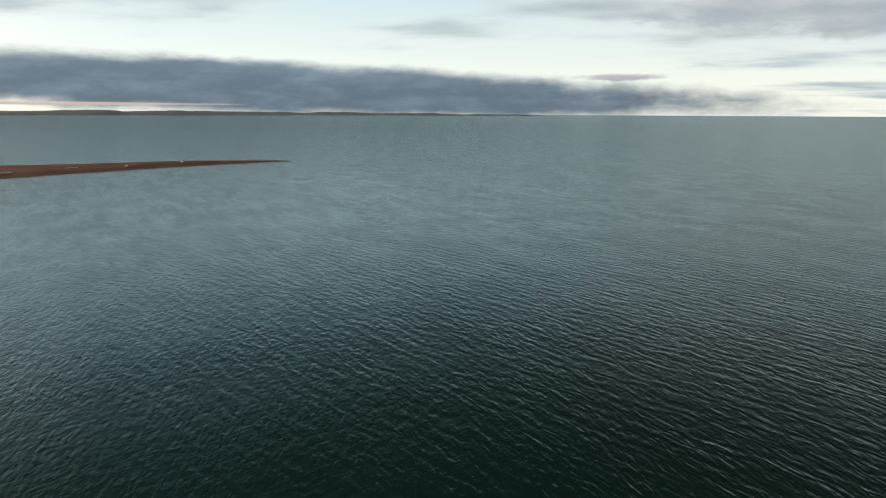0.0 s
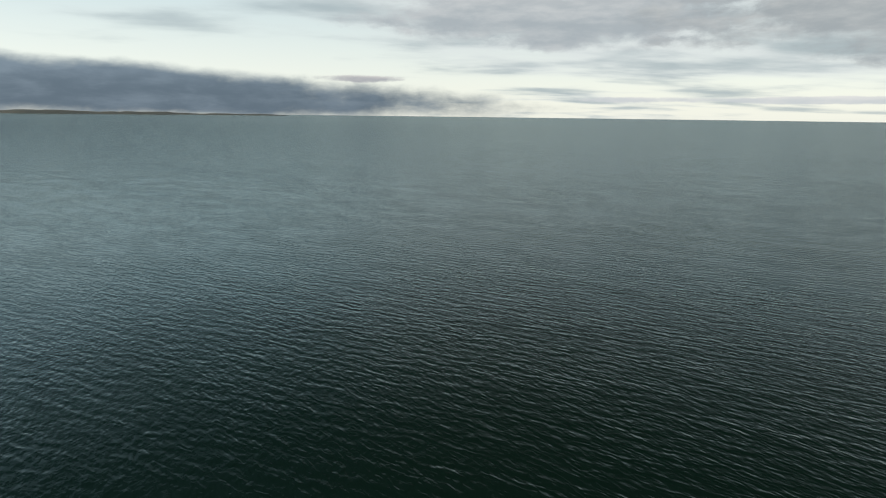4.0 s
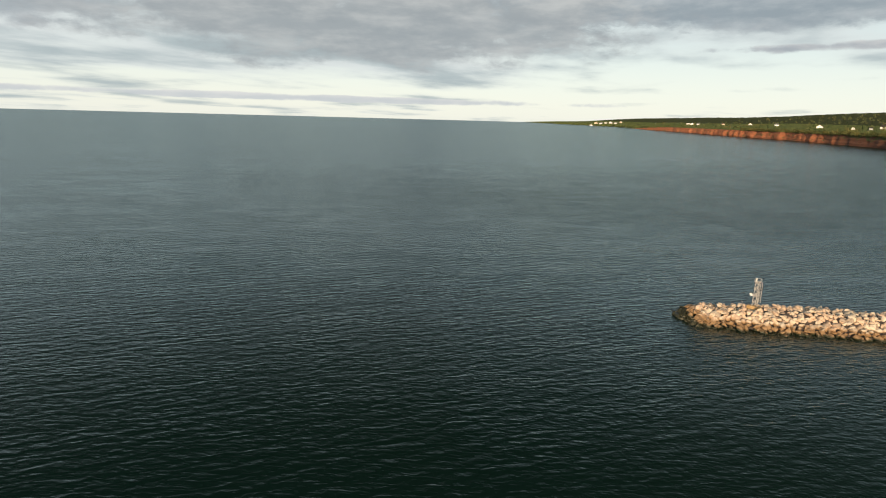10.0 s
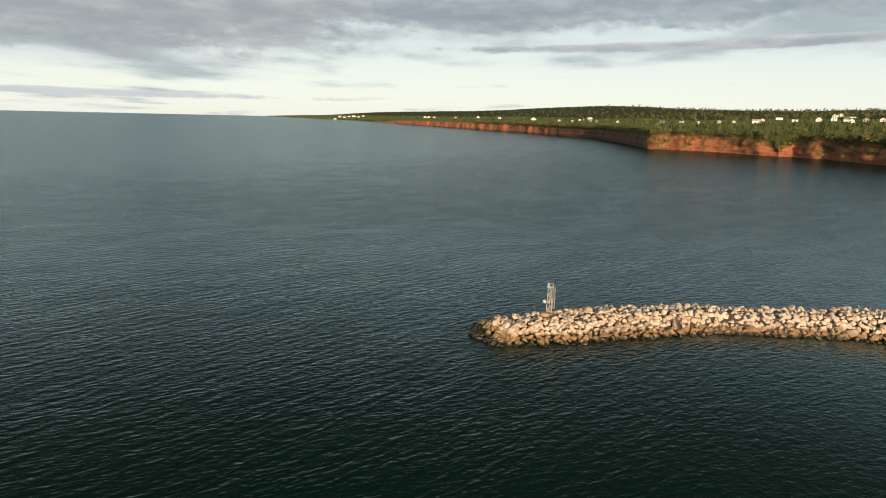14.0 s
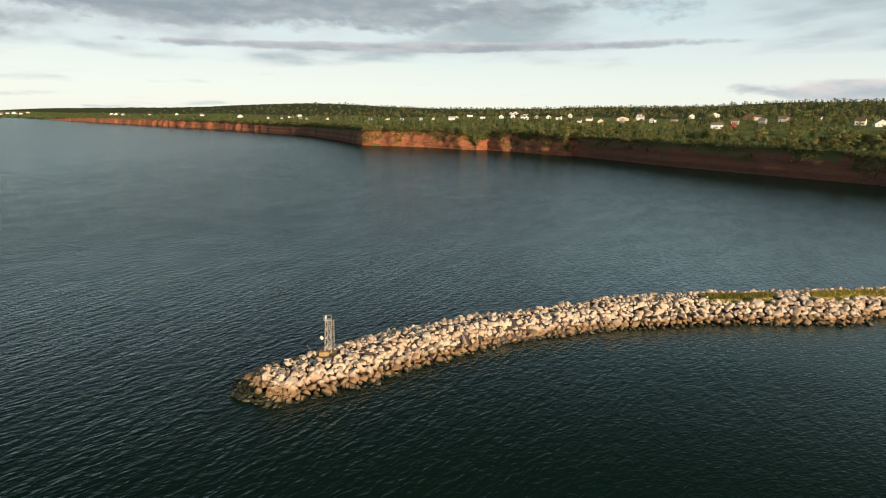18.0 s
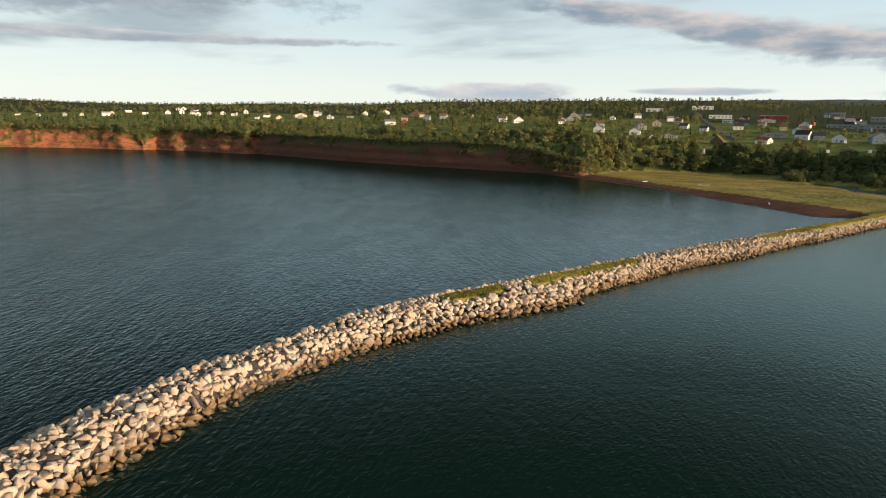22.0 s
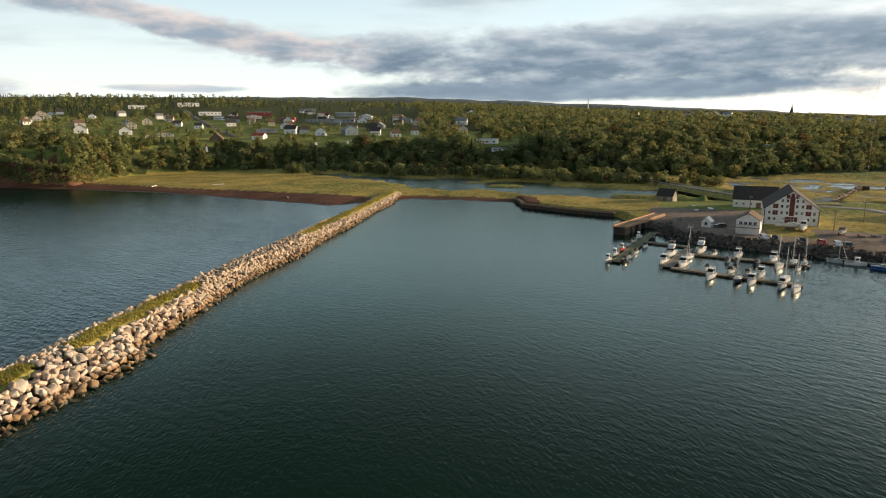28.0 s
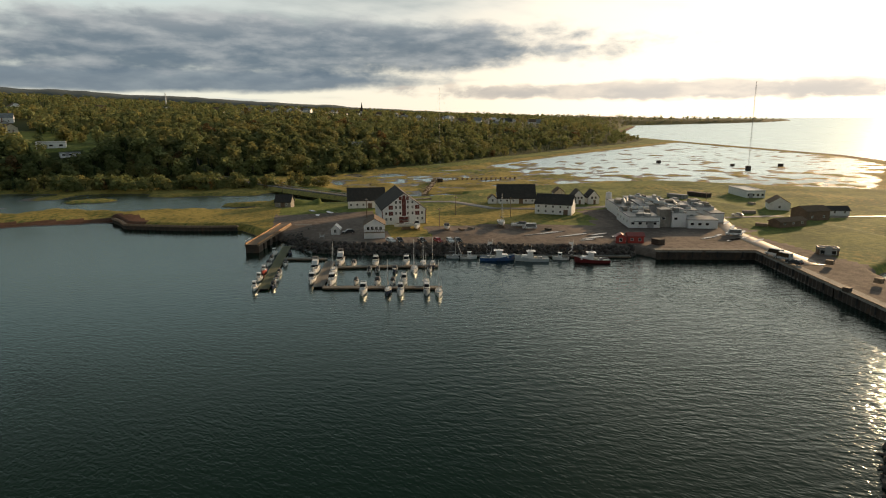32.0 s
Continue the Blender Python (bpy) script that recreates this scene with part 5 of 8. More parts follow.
        part("bimini_frame", rods(*[((x * L, s * L * 0.1, 3.1), (x * L, s * L * 0.1, 4.06), 0.03) for x in (-0.26, -0.05) for s in (-1, 1)]), M_ALU, t)
        part("cockpit", boxes((-0.47 * L, -L * 0.12, 0.85, -0.27 * L, L * 0.12, 1.2)), M_DOCK, t)
        rail_part(t, line, 6)
    elif kind == "runabout":
        L = L or 6.0
        t = thing("runabout", m, label, "motorboat", "boats in the harbour")
        me, line = hull_mesh("hull", L, L * 0.36, 0.75, 0.3, hull_mat, 0.92, 1.2, 0.3)
        part("hull", me, None, t)
        part("deck", deck_mesh(line, M_GEL), None, t)
        part("canvas_cover", wedge(-0.42 * L, 0.16 * L, L * 0.15, 0.72, 1.55, 0.55, 0.75, 0.22, 0.08), extra or M_CANVAS, t, "dark canvas cockpit cover")
        part("windshield", wedge(0.06 * L, 0.2 * L, L * 0.14, 0.78, 1.2, 0.35, 0.4, 0.1, 0.01), M_GLASS, t)
        outboard(t, -L / 2, 0.35)
        rail_part(t, line, 9, 0.3)
    elif kind == "skiff":
        L = L or 6.4
        t = thing("cabin_skiff", m, label, "motorboat", "boats in the harbour")
        me, line = hull_mesh("hull", L, L * 0.36, 0.8, 0.4, hull_mat, 0.88, 1.1, 0.3)
        part("hull", me, None, t)
        part("deck", deck_mesh(line, M_GELCREAM), None, t)
        part("wheelhouse", wedge(-0.05 * L, 0.2 * L, L * 0.115, 0.75, 2.15, 0.0, 0.25, 0.1), M_GEL, t)
        for s in (-1, 1):
            part("side_window", boxes((0.0, s * L * 0.102 - 0.02, 1.45, 0.14 * L, s * L * 0.102 + 0.02, 1.9)), M_GLASS, t)
        part("front_window", boxes((-0.02, -L * 0.085, 1.45, 0.02, L * 0.085, 1.92)), M_GLASS, t, "", pose(0.2 * L - 0.16, 0, 0))
        part("cockpit", boxes((-0.44 * L, -L * 0.12, 0.55, -0.06 * L, L * 0.12, 0.79)), M_DOCK, t)
        part("roof", boxes((-0.08 * L, -L * 0.115, 2.15, 0.2 * L, L * 0.115, 2.22), bevel=0.03), extra or M_GEL, t)
        outboard(t, -L / 2, 0.4)
    else:
        L = L or 11.0
        t = thing("fishing_boat", m, label, "fishing boat", "boats in the harbour")
        me, line = hull_mesh("hull", L, L * 0.33, 1.0, 0.95, hull_mat, 0.9, 1.0, 0.6)
        part("hull", me, None, t)
        part("deck", deck_mesh(line, M_GELCREAM, 0.25, 0.12), None, t)
        for s in (-1, 1):
            part("rubbing_strake", sweep([(x, s * y, z) for x, y, z in line], 0.07), M_TRIM, t)
        part("trunk_cabin", wedge(0.12 * L, 0.36 * L, L * 0.105, 1.0, 1.85, 0.0, 0.6, 0.12), M_GEL, t)
        part("wheelhouse", wedge(-0.02 * L, 0.16 * L, L * 0.12, 0.95, 2.95, 0.0, 0.15, 0.08), extra or M_GEL, t)
        for s in (-1, 1):
            part("side_window", boxes((0.01 * L, s * L * 0.109 - 0.02, 2.1, 0.13 * L, s * L * 0.109 + 0.02, 2.65)), M_GLASS, t)
        part("front_window", boxes((-0.02, -L * 0.095, 2.1, 0.02, L * 0.095, 2.65)), M_GLASS, t, "", pose(0.16 * L - 0.08, 0, 0))
        part("roof", boxes((-0.10 * L, -L * 0.125, 2.95, 0.18 * L, L * 0.125, 3.05), bevel=0.03), M_GEL, t)
        part("mast", rods(((0.03 * L, 0, 3.0), (0.02 * L, 0, 5.0), 0.06, 0.035), ((0.03 * L, -0.6, 4.2), (0.03 * L, 0.6, 4.2), 0.03)), M_ALU, t)
        part("radar", boxes((-0.25, -0.5, 0, 0.25, 0.5, 0.18), bevel=0.05), M_GEL, t, "", pose(0.08 * L, 0, 3.06))
        part("hauler", rods(((-0.02 * L, L * 0.13, 1.0), (-0.02 * L, L * 0.15, 2.3), 0.06), ((-0.02 * L, L * 0.15, 2.3), (-0.02 * L, L * 0.19, 2.1), 0.05)), M_STEEL, t)
        part("fish_crate", boxes((-0.30 * L, -0.6, 0.8, -0.20 * L, 0.5, 1.35), bevel=0.03), M_CARPAINT[3], t)
        part("engine_box", boxes((-0.16 * L, -0.5, 0.75, -0.06 * L, 0.5, 1.3), bevel=0.03), M_GELCREAM, t)
    return t


def make_car(m, paint, label, van=False):
    t = thing("van" if van else "car", m, label, "van" if van else "car", "vehicles at the harbour")
    L, W = (5.2, 1.95) if van else (4.4, 1.8)
    top = 2.15 if van else 1.45
    part("body", wedge(-L / 2, L / 2, W / 2, 0.32, 0.92, 0.06, 0.12, 0.05, 0.09), paint, t)
    part("cabin", wedge(-L * 0.45, L * 0.20 if not van else L * 0.34, W * 0.46, 0.90, top, 0.35 if not van else 0.08, 0.65 if not van else 0.45, 0.14, 0.06), paint, t)
    part("window_band", wedge(-L * 0.41, L * 0.185 if not van else L * 0.33, W * 0.465, 0.97, top - 0.10, 0.33 if not van else 0.08, 0.58 if not van else 0.42, 0.125, 0.015), M_GLASS, t)
    for x in (-0.31 * L, 0.31 * L):
        for s in (-1, 1):
            w = part("wheel", rods(((0, -0.1, 0), (0, 0.1, 0), 0.33), sides=14), M_BLACK, t, "", pose(x, s * (W / 2 - 0.08), 0.33))
            part("rim", rods(((0, -0.11, 0), (0, 0.11, 0), 0.19), sides=10), M_ALU, w)
    for s in (-1, 1):
        part("headlight", boxes((-0.04, -0.18, -0.07, 0.04, 0.18, 0.07), bevel=0.02), M_TRIM, t, "", pose(L / 2 - 0.06, s * W * 0.33, 0.68))
        part("tail_light", boxes((-0.04, -0.12, -0.1, 0.04, 0.12, 0.1), bevel=0.02), M_REDWALL, t, "", pose(-L / 2 + 0.05, s * W * 0.36, 0.72))
    return t


def plank_dock(name, a, b, width, mat, label, z=0.55, plank=0.9):
    """A floating dock: beams and floats below, one plank after another on top."""
    ax, ay = a
    bx, by = b
    L = math.hypot(bx - ax, by - ay)
    t = thing(name, pose(ax, ay, 0, 0, 0, math.degrees(math.atan2(by - ay, bx - ax))), label, "dock", "floating docks")
    hw = width / 2
    part("beam", boxes((0, -hw, z - 0.35, L, -hw + 0.18, z - 0.05)), M_TIMBER, t)
    part("beam", boxes((0, hw - 0.18, z - 0.35, L, hw, z - 0.05)), M_TIMBER, t)
    n = max(1, int(L / 3.5))
    for k in range(n):
        x = L * (k + 0.5) / n
        part("float", boxes((x - 0.9, -hw + 0.2, -0.35, x + 0.9, hw - 0.2, z - 0.12), bevel=0.06), M_BLACK, t)
    me = None
    n = max(1, int(L / plank))
    step = L / n
    for k in range(n):
        if me is None:
            bm = boxes((0.02, -hw - 0.04, z - 0.045, step - 0.02, hw + 0.04, z))
            me = bpy.data.meshes.new("plank")
            bm.to_mesh(me)
            bm.free()
            me.materials.append(mat)
        part("plank", me, None, t, "", Matrix.Translation((k * step, 0, random.uniform(-0.008, 0.008))))
    return t
# ---------------------------------------------------------------- harbour works


def wall_strip(name, path, z_top, width, cap_mat, face_mat, label, bottom=-2.0, kind_name="quay", fenders=0):
    """A quay: ribbed face, thick cap, kerb timbers and fenders along a polyline; land on the left-hand side."""
    t = thing(name, pose(0, 0, 0), label, kind_name)
    p = np.array(path, float)
    d = np.gradient(p, axis=0)
    d /= np.linalg.norm(d, axis=1)[:, None]
    nr = np.stack([-d[:, 1], d[:, 0]], 1)
    for k in range(len(p) - 1):
        a, b, na, nb = p[k], p[k + 1], nr[k], nr[k + 1]
        v = []
        for z in (z_top - 0.45, z_top):
            v += [(*(a - na * 0.12), z), (*(b - nb * 0.12), z), (*(b + nb * width), z), (*(a + na * width), z)]
        part("cap", solid("cap", v, [(3, 2, 1, 0), (4, 5, 6, 7), (0, 1, 5, 4), (1, 2, 6, 5), (2, 3, 7, 6), (3, 0, 4, 7)], cap_mat), None, t)
        L = float(np.linalg.norm(b - a))
        n = max(2, int(L / 0.8))
        fv, ff = [], []
        for i in range(n + 1):
            q = a + (b - a) * i / n
            q = q + (na + (nb - na) * i / n) * (0.0 if i % 2 else 0.28)
            fv += [(*q, bottom), (*q, z_top - 0.3)]
        for i in range(n):
            ff.append((2 * i, 2 * i + 2, 2 * i + 3, 2 * i + 1))
        part("piling", solid("piling", fv, ff, face_mat), None, t, "dark ribbed piling face")
        kv = []
        for z in (z_top + 0.002, z_top + 0.28):
            kv += [(*(a + na * 0.05), z), (*(b + nb * 0.05), z), (*(b + nb * 0.38), z), (*(a + na * 0.38), z)]
        part("kerb", solid("kerb", kv, [(3, 2, 1, 0), (4, 5, 6, 7), (0, 1, 5, 4), (1, 2, 6, 5), (2, 3, 7, 6), (3, 0, 4, 7)], M_TIMBER), None, t, "squared timber kerb")
        if fenders:
            for i in range(int(L / fenders)):
                q = a + (b - a) * (i + 0.5) / int(L / fenders) - na * 0.3
                part("fender", rods(((q[0], q[1], z_top - 1.9), (q[0], q[1], z_top - 0.25), 0.22), sides=8), M_BLACK, t)
    return t


wall_strip("quay_wall", [(174.6, -51.5), (171, -65), (167.2, -79.2), (150, -75.2), (130, -70.3), (112, -66), (96, -62.2)], 2.75, 3.0, M_CONCRETE, M_SHEETPILE, "long concrete-capped harbour quay with dark sheet piling", fenders=6)
wall_strip("timber_quay", [(285.2, 127), (277, 122), (268, 118.2), (262.5, 106), (258, 95), (255, 84), (253.4, 75)], 1.9, 1.6, M_TIMBER, M_SHEETPILE, "low dark timber retaining wall along the grass", fenders=0)


def block_pier():
    """The finger pier beside the slipway."""
    ang = math.degrees(math.atan2(57.2 - 66.6, 249 - 211.8))
    t = thing("finger_pier", pose(211.8, 66.6, 0, 0, 0, ang), "timber-decked finger pier on dark cribs, sunlit kerbs", "pier")
    L, hw = 38.4, 2.1
    for k in range(7):
        x = 0.4 + k * 5.9
        part("crib", boxes((x, -hw, -2.5, x + (4.6 if k == 0 else 2.6), hw, 2.55), bevel=0.05), M_SHEETPILE, t, "dark timber crib")
    for s in (-1, 1):
        part("beam", boxes((0, s * hw - 0.2, 2.3, L, s * hw + 0.2, 2.72)), M_TIMBER, t)
    me = None
    n = 48
    for k in range(n):
        if me is None:
            bm = boxes((0.02, -hw - 0.1, 2.724, L / n - 0.02, hw + 0.1, 2.80))
            me = bpy.data.meshes.new("plank")
            bm.to_mesh(me)
            bm.free()
            me.materials.append(M_TIMBER)
        part("plank", me, None, t, "", Matrix.Translation((k * L / n, 0, random.uniform(-0.01, 0.01))))
    for s in (-1, 1):
        for k in range(6):
            part("kerb", boxes((0.3 + k * 6.35, s * (hw - 0.12) - 0.17, 2.82, 6.4 + k * 6.35, s * (hw - 0.12) + 0.17, 3.2), bevel=0.04), M_TIMBERORANGE, t, "orange-brown squared kerb timber")
    part("rail", rods(*[((0.5 + 1.2 * k, hw - 0.1, 3.2), (0.5 + 1.2 * k, hw - 0.1, 4.0), 0.04) for k in range(5)], ((0.5, hw - 0.1, 4.0), (5.3, hw - 0.1, 4.0), 0.04)), M_STEEL, t)


block_pier()


def rubble_bank(name, path, width, z_top, label, seed, size=0.8, mats=None, step=1.0):
    """A sloping bank of dumped stone from the land's edge down into the water, joined as one heap."""
    rng = random.Random(seed)
    p = resample(path, step)
    d = np.gradient(p, axis=0)
    d /= np.linalg.norm(d, axis=1)[:, None]
    nr = np.stack([d[:, 1], -d[:, 0]], 1)
    items = []
    for i in range(len(p)):
        n = int(width / step) + 1
        for k in range(n):
            u = (k + rng.uniform(-0.4, 0.4)) / (n - 1)
            q = p[i] + d[i] * rng.uniform(-0.5, 0.5) + nr[i] * width * u
            z = z_top - (z_top + 0.9) * u + rng.uniform(-0.15, 0.2)
            s = size * rng.uniform(0.6, 1.15)
            m = turn_matrix(rng) * np.array([s * 1.15, s, s * 0.8])[None, :]
            v, f = ROCKS[rng.randrange(len(ROCKS))]
            items.append((v @ m.T + np.array([q[0], q[1], z]), f, 0))
    t = thing(name, pose(0, 0, 0), label, "rock bank")
    ob = part("stone_fill", heap_mesh("stone_fill", items, mats or [M_QUAY_ROCK]), None, t, "dumped dark quarry stone")
    ob["kind"] = "stuff"


rubble_bank("rip_rap_bank", [(224, 52.5), (211.5, 47.5), (206, 34), (201, 19), (198.5, 8), (190, -21), (183, -48)], 5.0, 2.5, "dark boulder bank below the harbour yard", 61)
rubble_bank("slipway_mound", [(243, 47), (236, 50), (230, 55.5), (227.5, 51)], 4.0, 1.9, "dark boulder mound beside the slipway", 62, 0.7)
rubble_bank("mole_rocks", [(69.8, -24.0), (63.6, -17.2), (56.6, -10), (52, -6)], 3.2, 2.8, "dark boulders round the end of the outer mole", 63, 0.95)


def mole():
    t = thing("outer_mole", pose(69.6, -24.4, 0, 0, 0, 133.4), "dark block-built outer mole with boulders", "mole")
    part("body", boxes((-2, 0.4, -3, 32, 14, 2.7), bevel=0.2), M_SHEETPILE, t)
    part("cap", boxes((-1.8, 0.8, 2.704, 31.8, 13.8, 3.0), bevel=0.08), M_SHEETPILE, t)


mole()


def slipway():
    t = thing("slipway", pose(240.0, 53.0, 0, 0, 0, -14), "wet concrete boat ramp running down into the harbour", "slipway")
    v = [(-13, -3.2, -0.9), (-13, 3.0, -0.9), (9, 3.0, 2.45), (9, -3.2, 2.45), (-13, -3.2, -2), (-13, 3, -2), (9, 3, 1.2), (9, -3.2, 1.2)]
    part("ramp", solid("ramp", v, [(3, 2, 1, 0), (4, 5, 6, 7), (0, 1, 5, 4), (1, 2, 6, 5), (2, 3, 7, 6), (3, 0, 4, 7)], M_CONCRETE), None, t)


slipway()

# floating docks
plank_dock("floating_dock", (166.6, 60.4), (218.3, 56.0), 2.6, M_DOCKGREEN, "long moss-green plank dock with small boats alongside")
plank_dock("floating_dock", (218.3, 55.6), (216.0, 45.5), 2.0, M_DOCK, "short grey landing dock at the dock head")
plank_dock("floating_dock", (200.0, 56.6), (196.5, 43.9), 2.0, M_DOCK, "grey plank link dock between the piers")
plank_dock("floating_dock", (165.4, 47.2), (192.8, 43.0), 2.8, M_DOCK, "broad grey plank walkway of the marina")
plank_dock("floating_dock", (185.6, 41.4), (180.6, 13.5), 2.0, M_DOCK, "inner grey plank dock with berths")
plank_dock("floating_dock", (165.0, 46.0), (158.0, 17.2), 2.0, M_DOCK, "outer grey plank dock with berths")
plank_dock("floating_dock", (193.4, 8.6), (179.0, -45.5), 2.2, M_DOCK, "long low dock below the quay for fishing boats")


def gangway(a, b, label):
    L = math.dist(a, b)
    d = Vector(b) - Vector(a)
    m = Matrix.Translation(a) @ d.to_track_quat("X", "Z").to_matrix().to_4x4()
    t = thing("gangway", m, label, "gangway", "gangways")
    part("walkway", boxes((0, -0.7, -0.1, L, 0.7, 0.0)), M_STEEL, t)
    for s in (-1, 1):
        part("handrail", rods(((0, s * 0.7, 0.95), (L, s * 0.7, 0.95), 0.04), ((0, s * 0.7, 0.5), (L, s * 0.7, 0.5), 0.03), *[((L * k / 6, s * 0.7, 0), (L * k / 6, s * 0.7, 0.95), 0.035) for k in range(7)]), M_STEEL, t)


gangway((190.5, -4.6, 0.62), (199.0, -7.6, 2.7), "pale steel gangway down to the fishing dock")
gangway((184.2, -28.5, 0.62), (192.6, -32.4, 2.7), "pale steel gangway to the far dock berths")
gangway((216.8, 44.8, 0.62), (223.5, 44.5, 2.5), "pale gangway from the yard to the landing")

# boats: kind, x, y, heading of the bow, hull, label, length
WHT = M_GEL
FLEET = [("skiff", 168.5, 62.6, 175, WHT, "small white cabin skiff tied to the mossy dock", 6.2), ("skiff", 177.0, 62.1, 175, M_GREYHULL, "grey-hulled cabin skiff with white wheelhouse at the mossy dock", 6.4),
         ("skiff", 185.3, 61.4, 175, M_REDWALL, "red-hulled cabin skiff with white wheelhouse", 6.0), ("runabout", 194.0, 60.7, 172, WHT, "white runabout with dark canvas cover", 5.8),
         ("runabout", 200.6, 60.2, 172, WHT, "white open runabout near the pier", 5.4), ("skiff", 208.0, 59.6, 172, WHT, "white cabin skiff at the dock head", 6.0),
         ("runabout", 169.5, 58.2, 175, M_NAVY, "navy runabout with dark cover", 5.6), ("runabout", 175.6, 57.7, 175, WHT, "white runabout with dark canvas cover", 5.4),
         ("runabout", 182.0, 57.2, 175, M_GREYHULL, "grey runabout with dark canvas cover", 5.6), ("runabout", 193.0, 55.9, 176, WHT, "white runabout moored beside the link dock", 5.8),
         ("runabout", 206.5, 54.9, 176, M_NAVY, "small dark runabout at the dock head", 5.0),
         ("cruiser", 172.0, 48.6, 172, WHT, "white cabin cruiser beside the marina walkway", 9.0), ("flybridge", 182.8, 47.6, 172, WHT, "large white flybridge cruiser beside the walkway", 10.5),
         ("cruiser", 170.2, 43.6, 170, WHT, "white cabin cruiser on the inner side of the walkway", 9.0), ("sail", 181.6, 42.6, 170, WHT, "white sailing yacht with bare mast beside the walkway", 9.2),
         ("flybridge", 191.6, 40.2, 172, WHT, "tall white flybridge cruiser by the boulder bank", 11.0), ("runabout", 188.6, 36.6, 168, WHT, "white runabout with black canvas top", 6.0),
         ("cruiser", 187.8, 30.4, 168, WHT, "white cruiser with grey canvas top at the inner dock", 8.2), ("runabout", 180.6, 32.8, 348, WHT, "small white runabout with its cover on", 5.0),
         ("runabout", 180.0, 30.6, 348, M_GREYHULL, "small grey runabout berthed bow out", 5.0), ("runabout", 178.6, 26.0, 168, M_NAVY, "dark blue runabout under a black cover", 6.2),
         ("cruiser", 186.0, 21.7, 168, WHT, "white cruiser with dark windshield at the inner dock", 8.6), ("sail", 177.6, 20.8, 168, WHT, "white sailing yacht with tall bare mast", 9.6),
         ("sail", 184.0, 17.0, 168, WHT, "white sloop with furled sail at the dock end", 8.4), ("sail", 182.4, 14.6, 348, M_NAVY, "dark-hulled sloop with bare mast", 8.4),
         ("runabout", 176.6, 16.6, 168, WHT, "white runabout astern of the yachts", 5.4), ("runabout", 168.2, 37.6, 168, WHT, "white bowrider with dark cover at the outer dock", 5.4),
         ("runabout", 167.2, 32.2, 168, WHT, "white cuddy boat with grey canvas top", 7.0), ("cruiser", 159.0, 36.6, 168, WHT, "broad white cruiser berthed outside the outer dock", 8.4),
         ("sail", 158.2, 30.6, 168, M_NAVY, "navy sailing yacht with bare mast", 8.8), ("runabout", 166.0, 28.4, 168, WHT, "white runabout under black canvas", 6.2),
         ("cruiser", 165.4, 25.6, 168, M_GREYHULL, "grey-hulled cruiser under dark canvas", 7.8), ("cruiser", 156.6, 27.8, 168, WHT, "white cruiser moored bow outward", 7.6),
         ("sail", 163.2, 20.2, 168, WHT, "white sloop with furled sail inside the outer dock", 8.6), ("cruiser", 155.2, 21.6, 168, M_GREYHULL, "grey cruiser berthed beside the end yacht", 7.2),
         ("sail", 153.8, 18.9, 168, WHT, "white sailing yacht with blue sail cover at the dock's end", 8.8),
         ("sail", 190.4, 6.4, 255, M_GREYHULL, "small grey sloop below the quay", 6.6), ("skiff", 188.6, 2.4, 255, WHT, "white workboat below the quay", 7.0),
         ("fishing", 185.0, -5.4, 255, M_BLUE, "blue fishing boat with white wheelhouse at the quay dock", 10.0), ("fishing", 181.6, -15.2, 75, M_GREYHULL, "pale grey fishing boat with high bow", 9.6),
         ("skiff", 181.0, -24.0, 75, WHT, "white outboard fishing skiff", 6.8), ("fishing", 175.8, -31.6, 75, M_MAROON, "dark red fishing boat with white wheelhouse", 10.0)]
for kind, x, y, head, hm, label, L in FLEET:
    make_boat(kind, pose(x, y, 0, 0, 0, head), hm, label, L * (1.0 if kind == "fishing" else 0.69), M_BLUE if "blue sail" in label else None)

# boats laid up ashore on cradles


def laid_up(kind, x, y, head, hm, label, L):
    z = lie(x, y)
    lift = 1.25 if kind == "sail" else 0.75
    make_boat(kind, pose(x, y, z + lift, 0, 0, head), hm, label, L)
    c = thing("boat_cradle", pose(x, y, z, 0, 0, head), "rough timber cradle under a laid-up boat", "cradle", "boat cradles")
    for s in (-1, 1):
        part("post", rods(((-1.2, s * 1.1, -0.1), (-1.2, s * 0.75, lift + 0.35), 0.09), ((1.2, s * 1.0, -0.1), (1.2, s * 0.6, lift + 0.35), 0.09)), M_TIMBER, c)
        part("sill", boxes((-1.8, s * 1.0 - 0.12, -0.05, 1.8, s * 1.0 + 0.12, 0.18)), M_TIMBER, c)
    part("keel_block", boxes((-1.4, -0.2, -0.05, 1.4, 0.2, lift - 0.38)), M_TIMBER, c)


laid_up("sail", 230.0, 14.6, 262, WHT, "white sailing yacht on a cradle before the warehouse", 8.6)
laid_up("cruiser", 228.6, 11.0, 170, WHT, "white cabin cruiser on a cradle before the warehouse", 6.8)
laid_up("runabout", 224.6, 0.8, 170, WHT, "white runabout laid up on the grass", 6.4)
laid_up("sail", 226.0, -19.8, 172, WHT, "white sloop laid up on the lawn, mast standing", 8.4)
laid_up("runabout", 223.0, -26.0, 80, WHT, "white open boat laid up by the parked vans", 6.4)

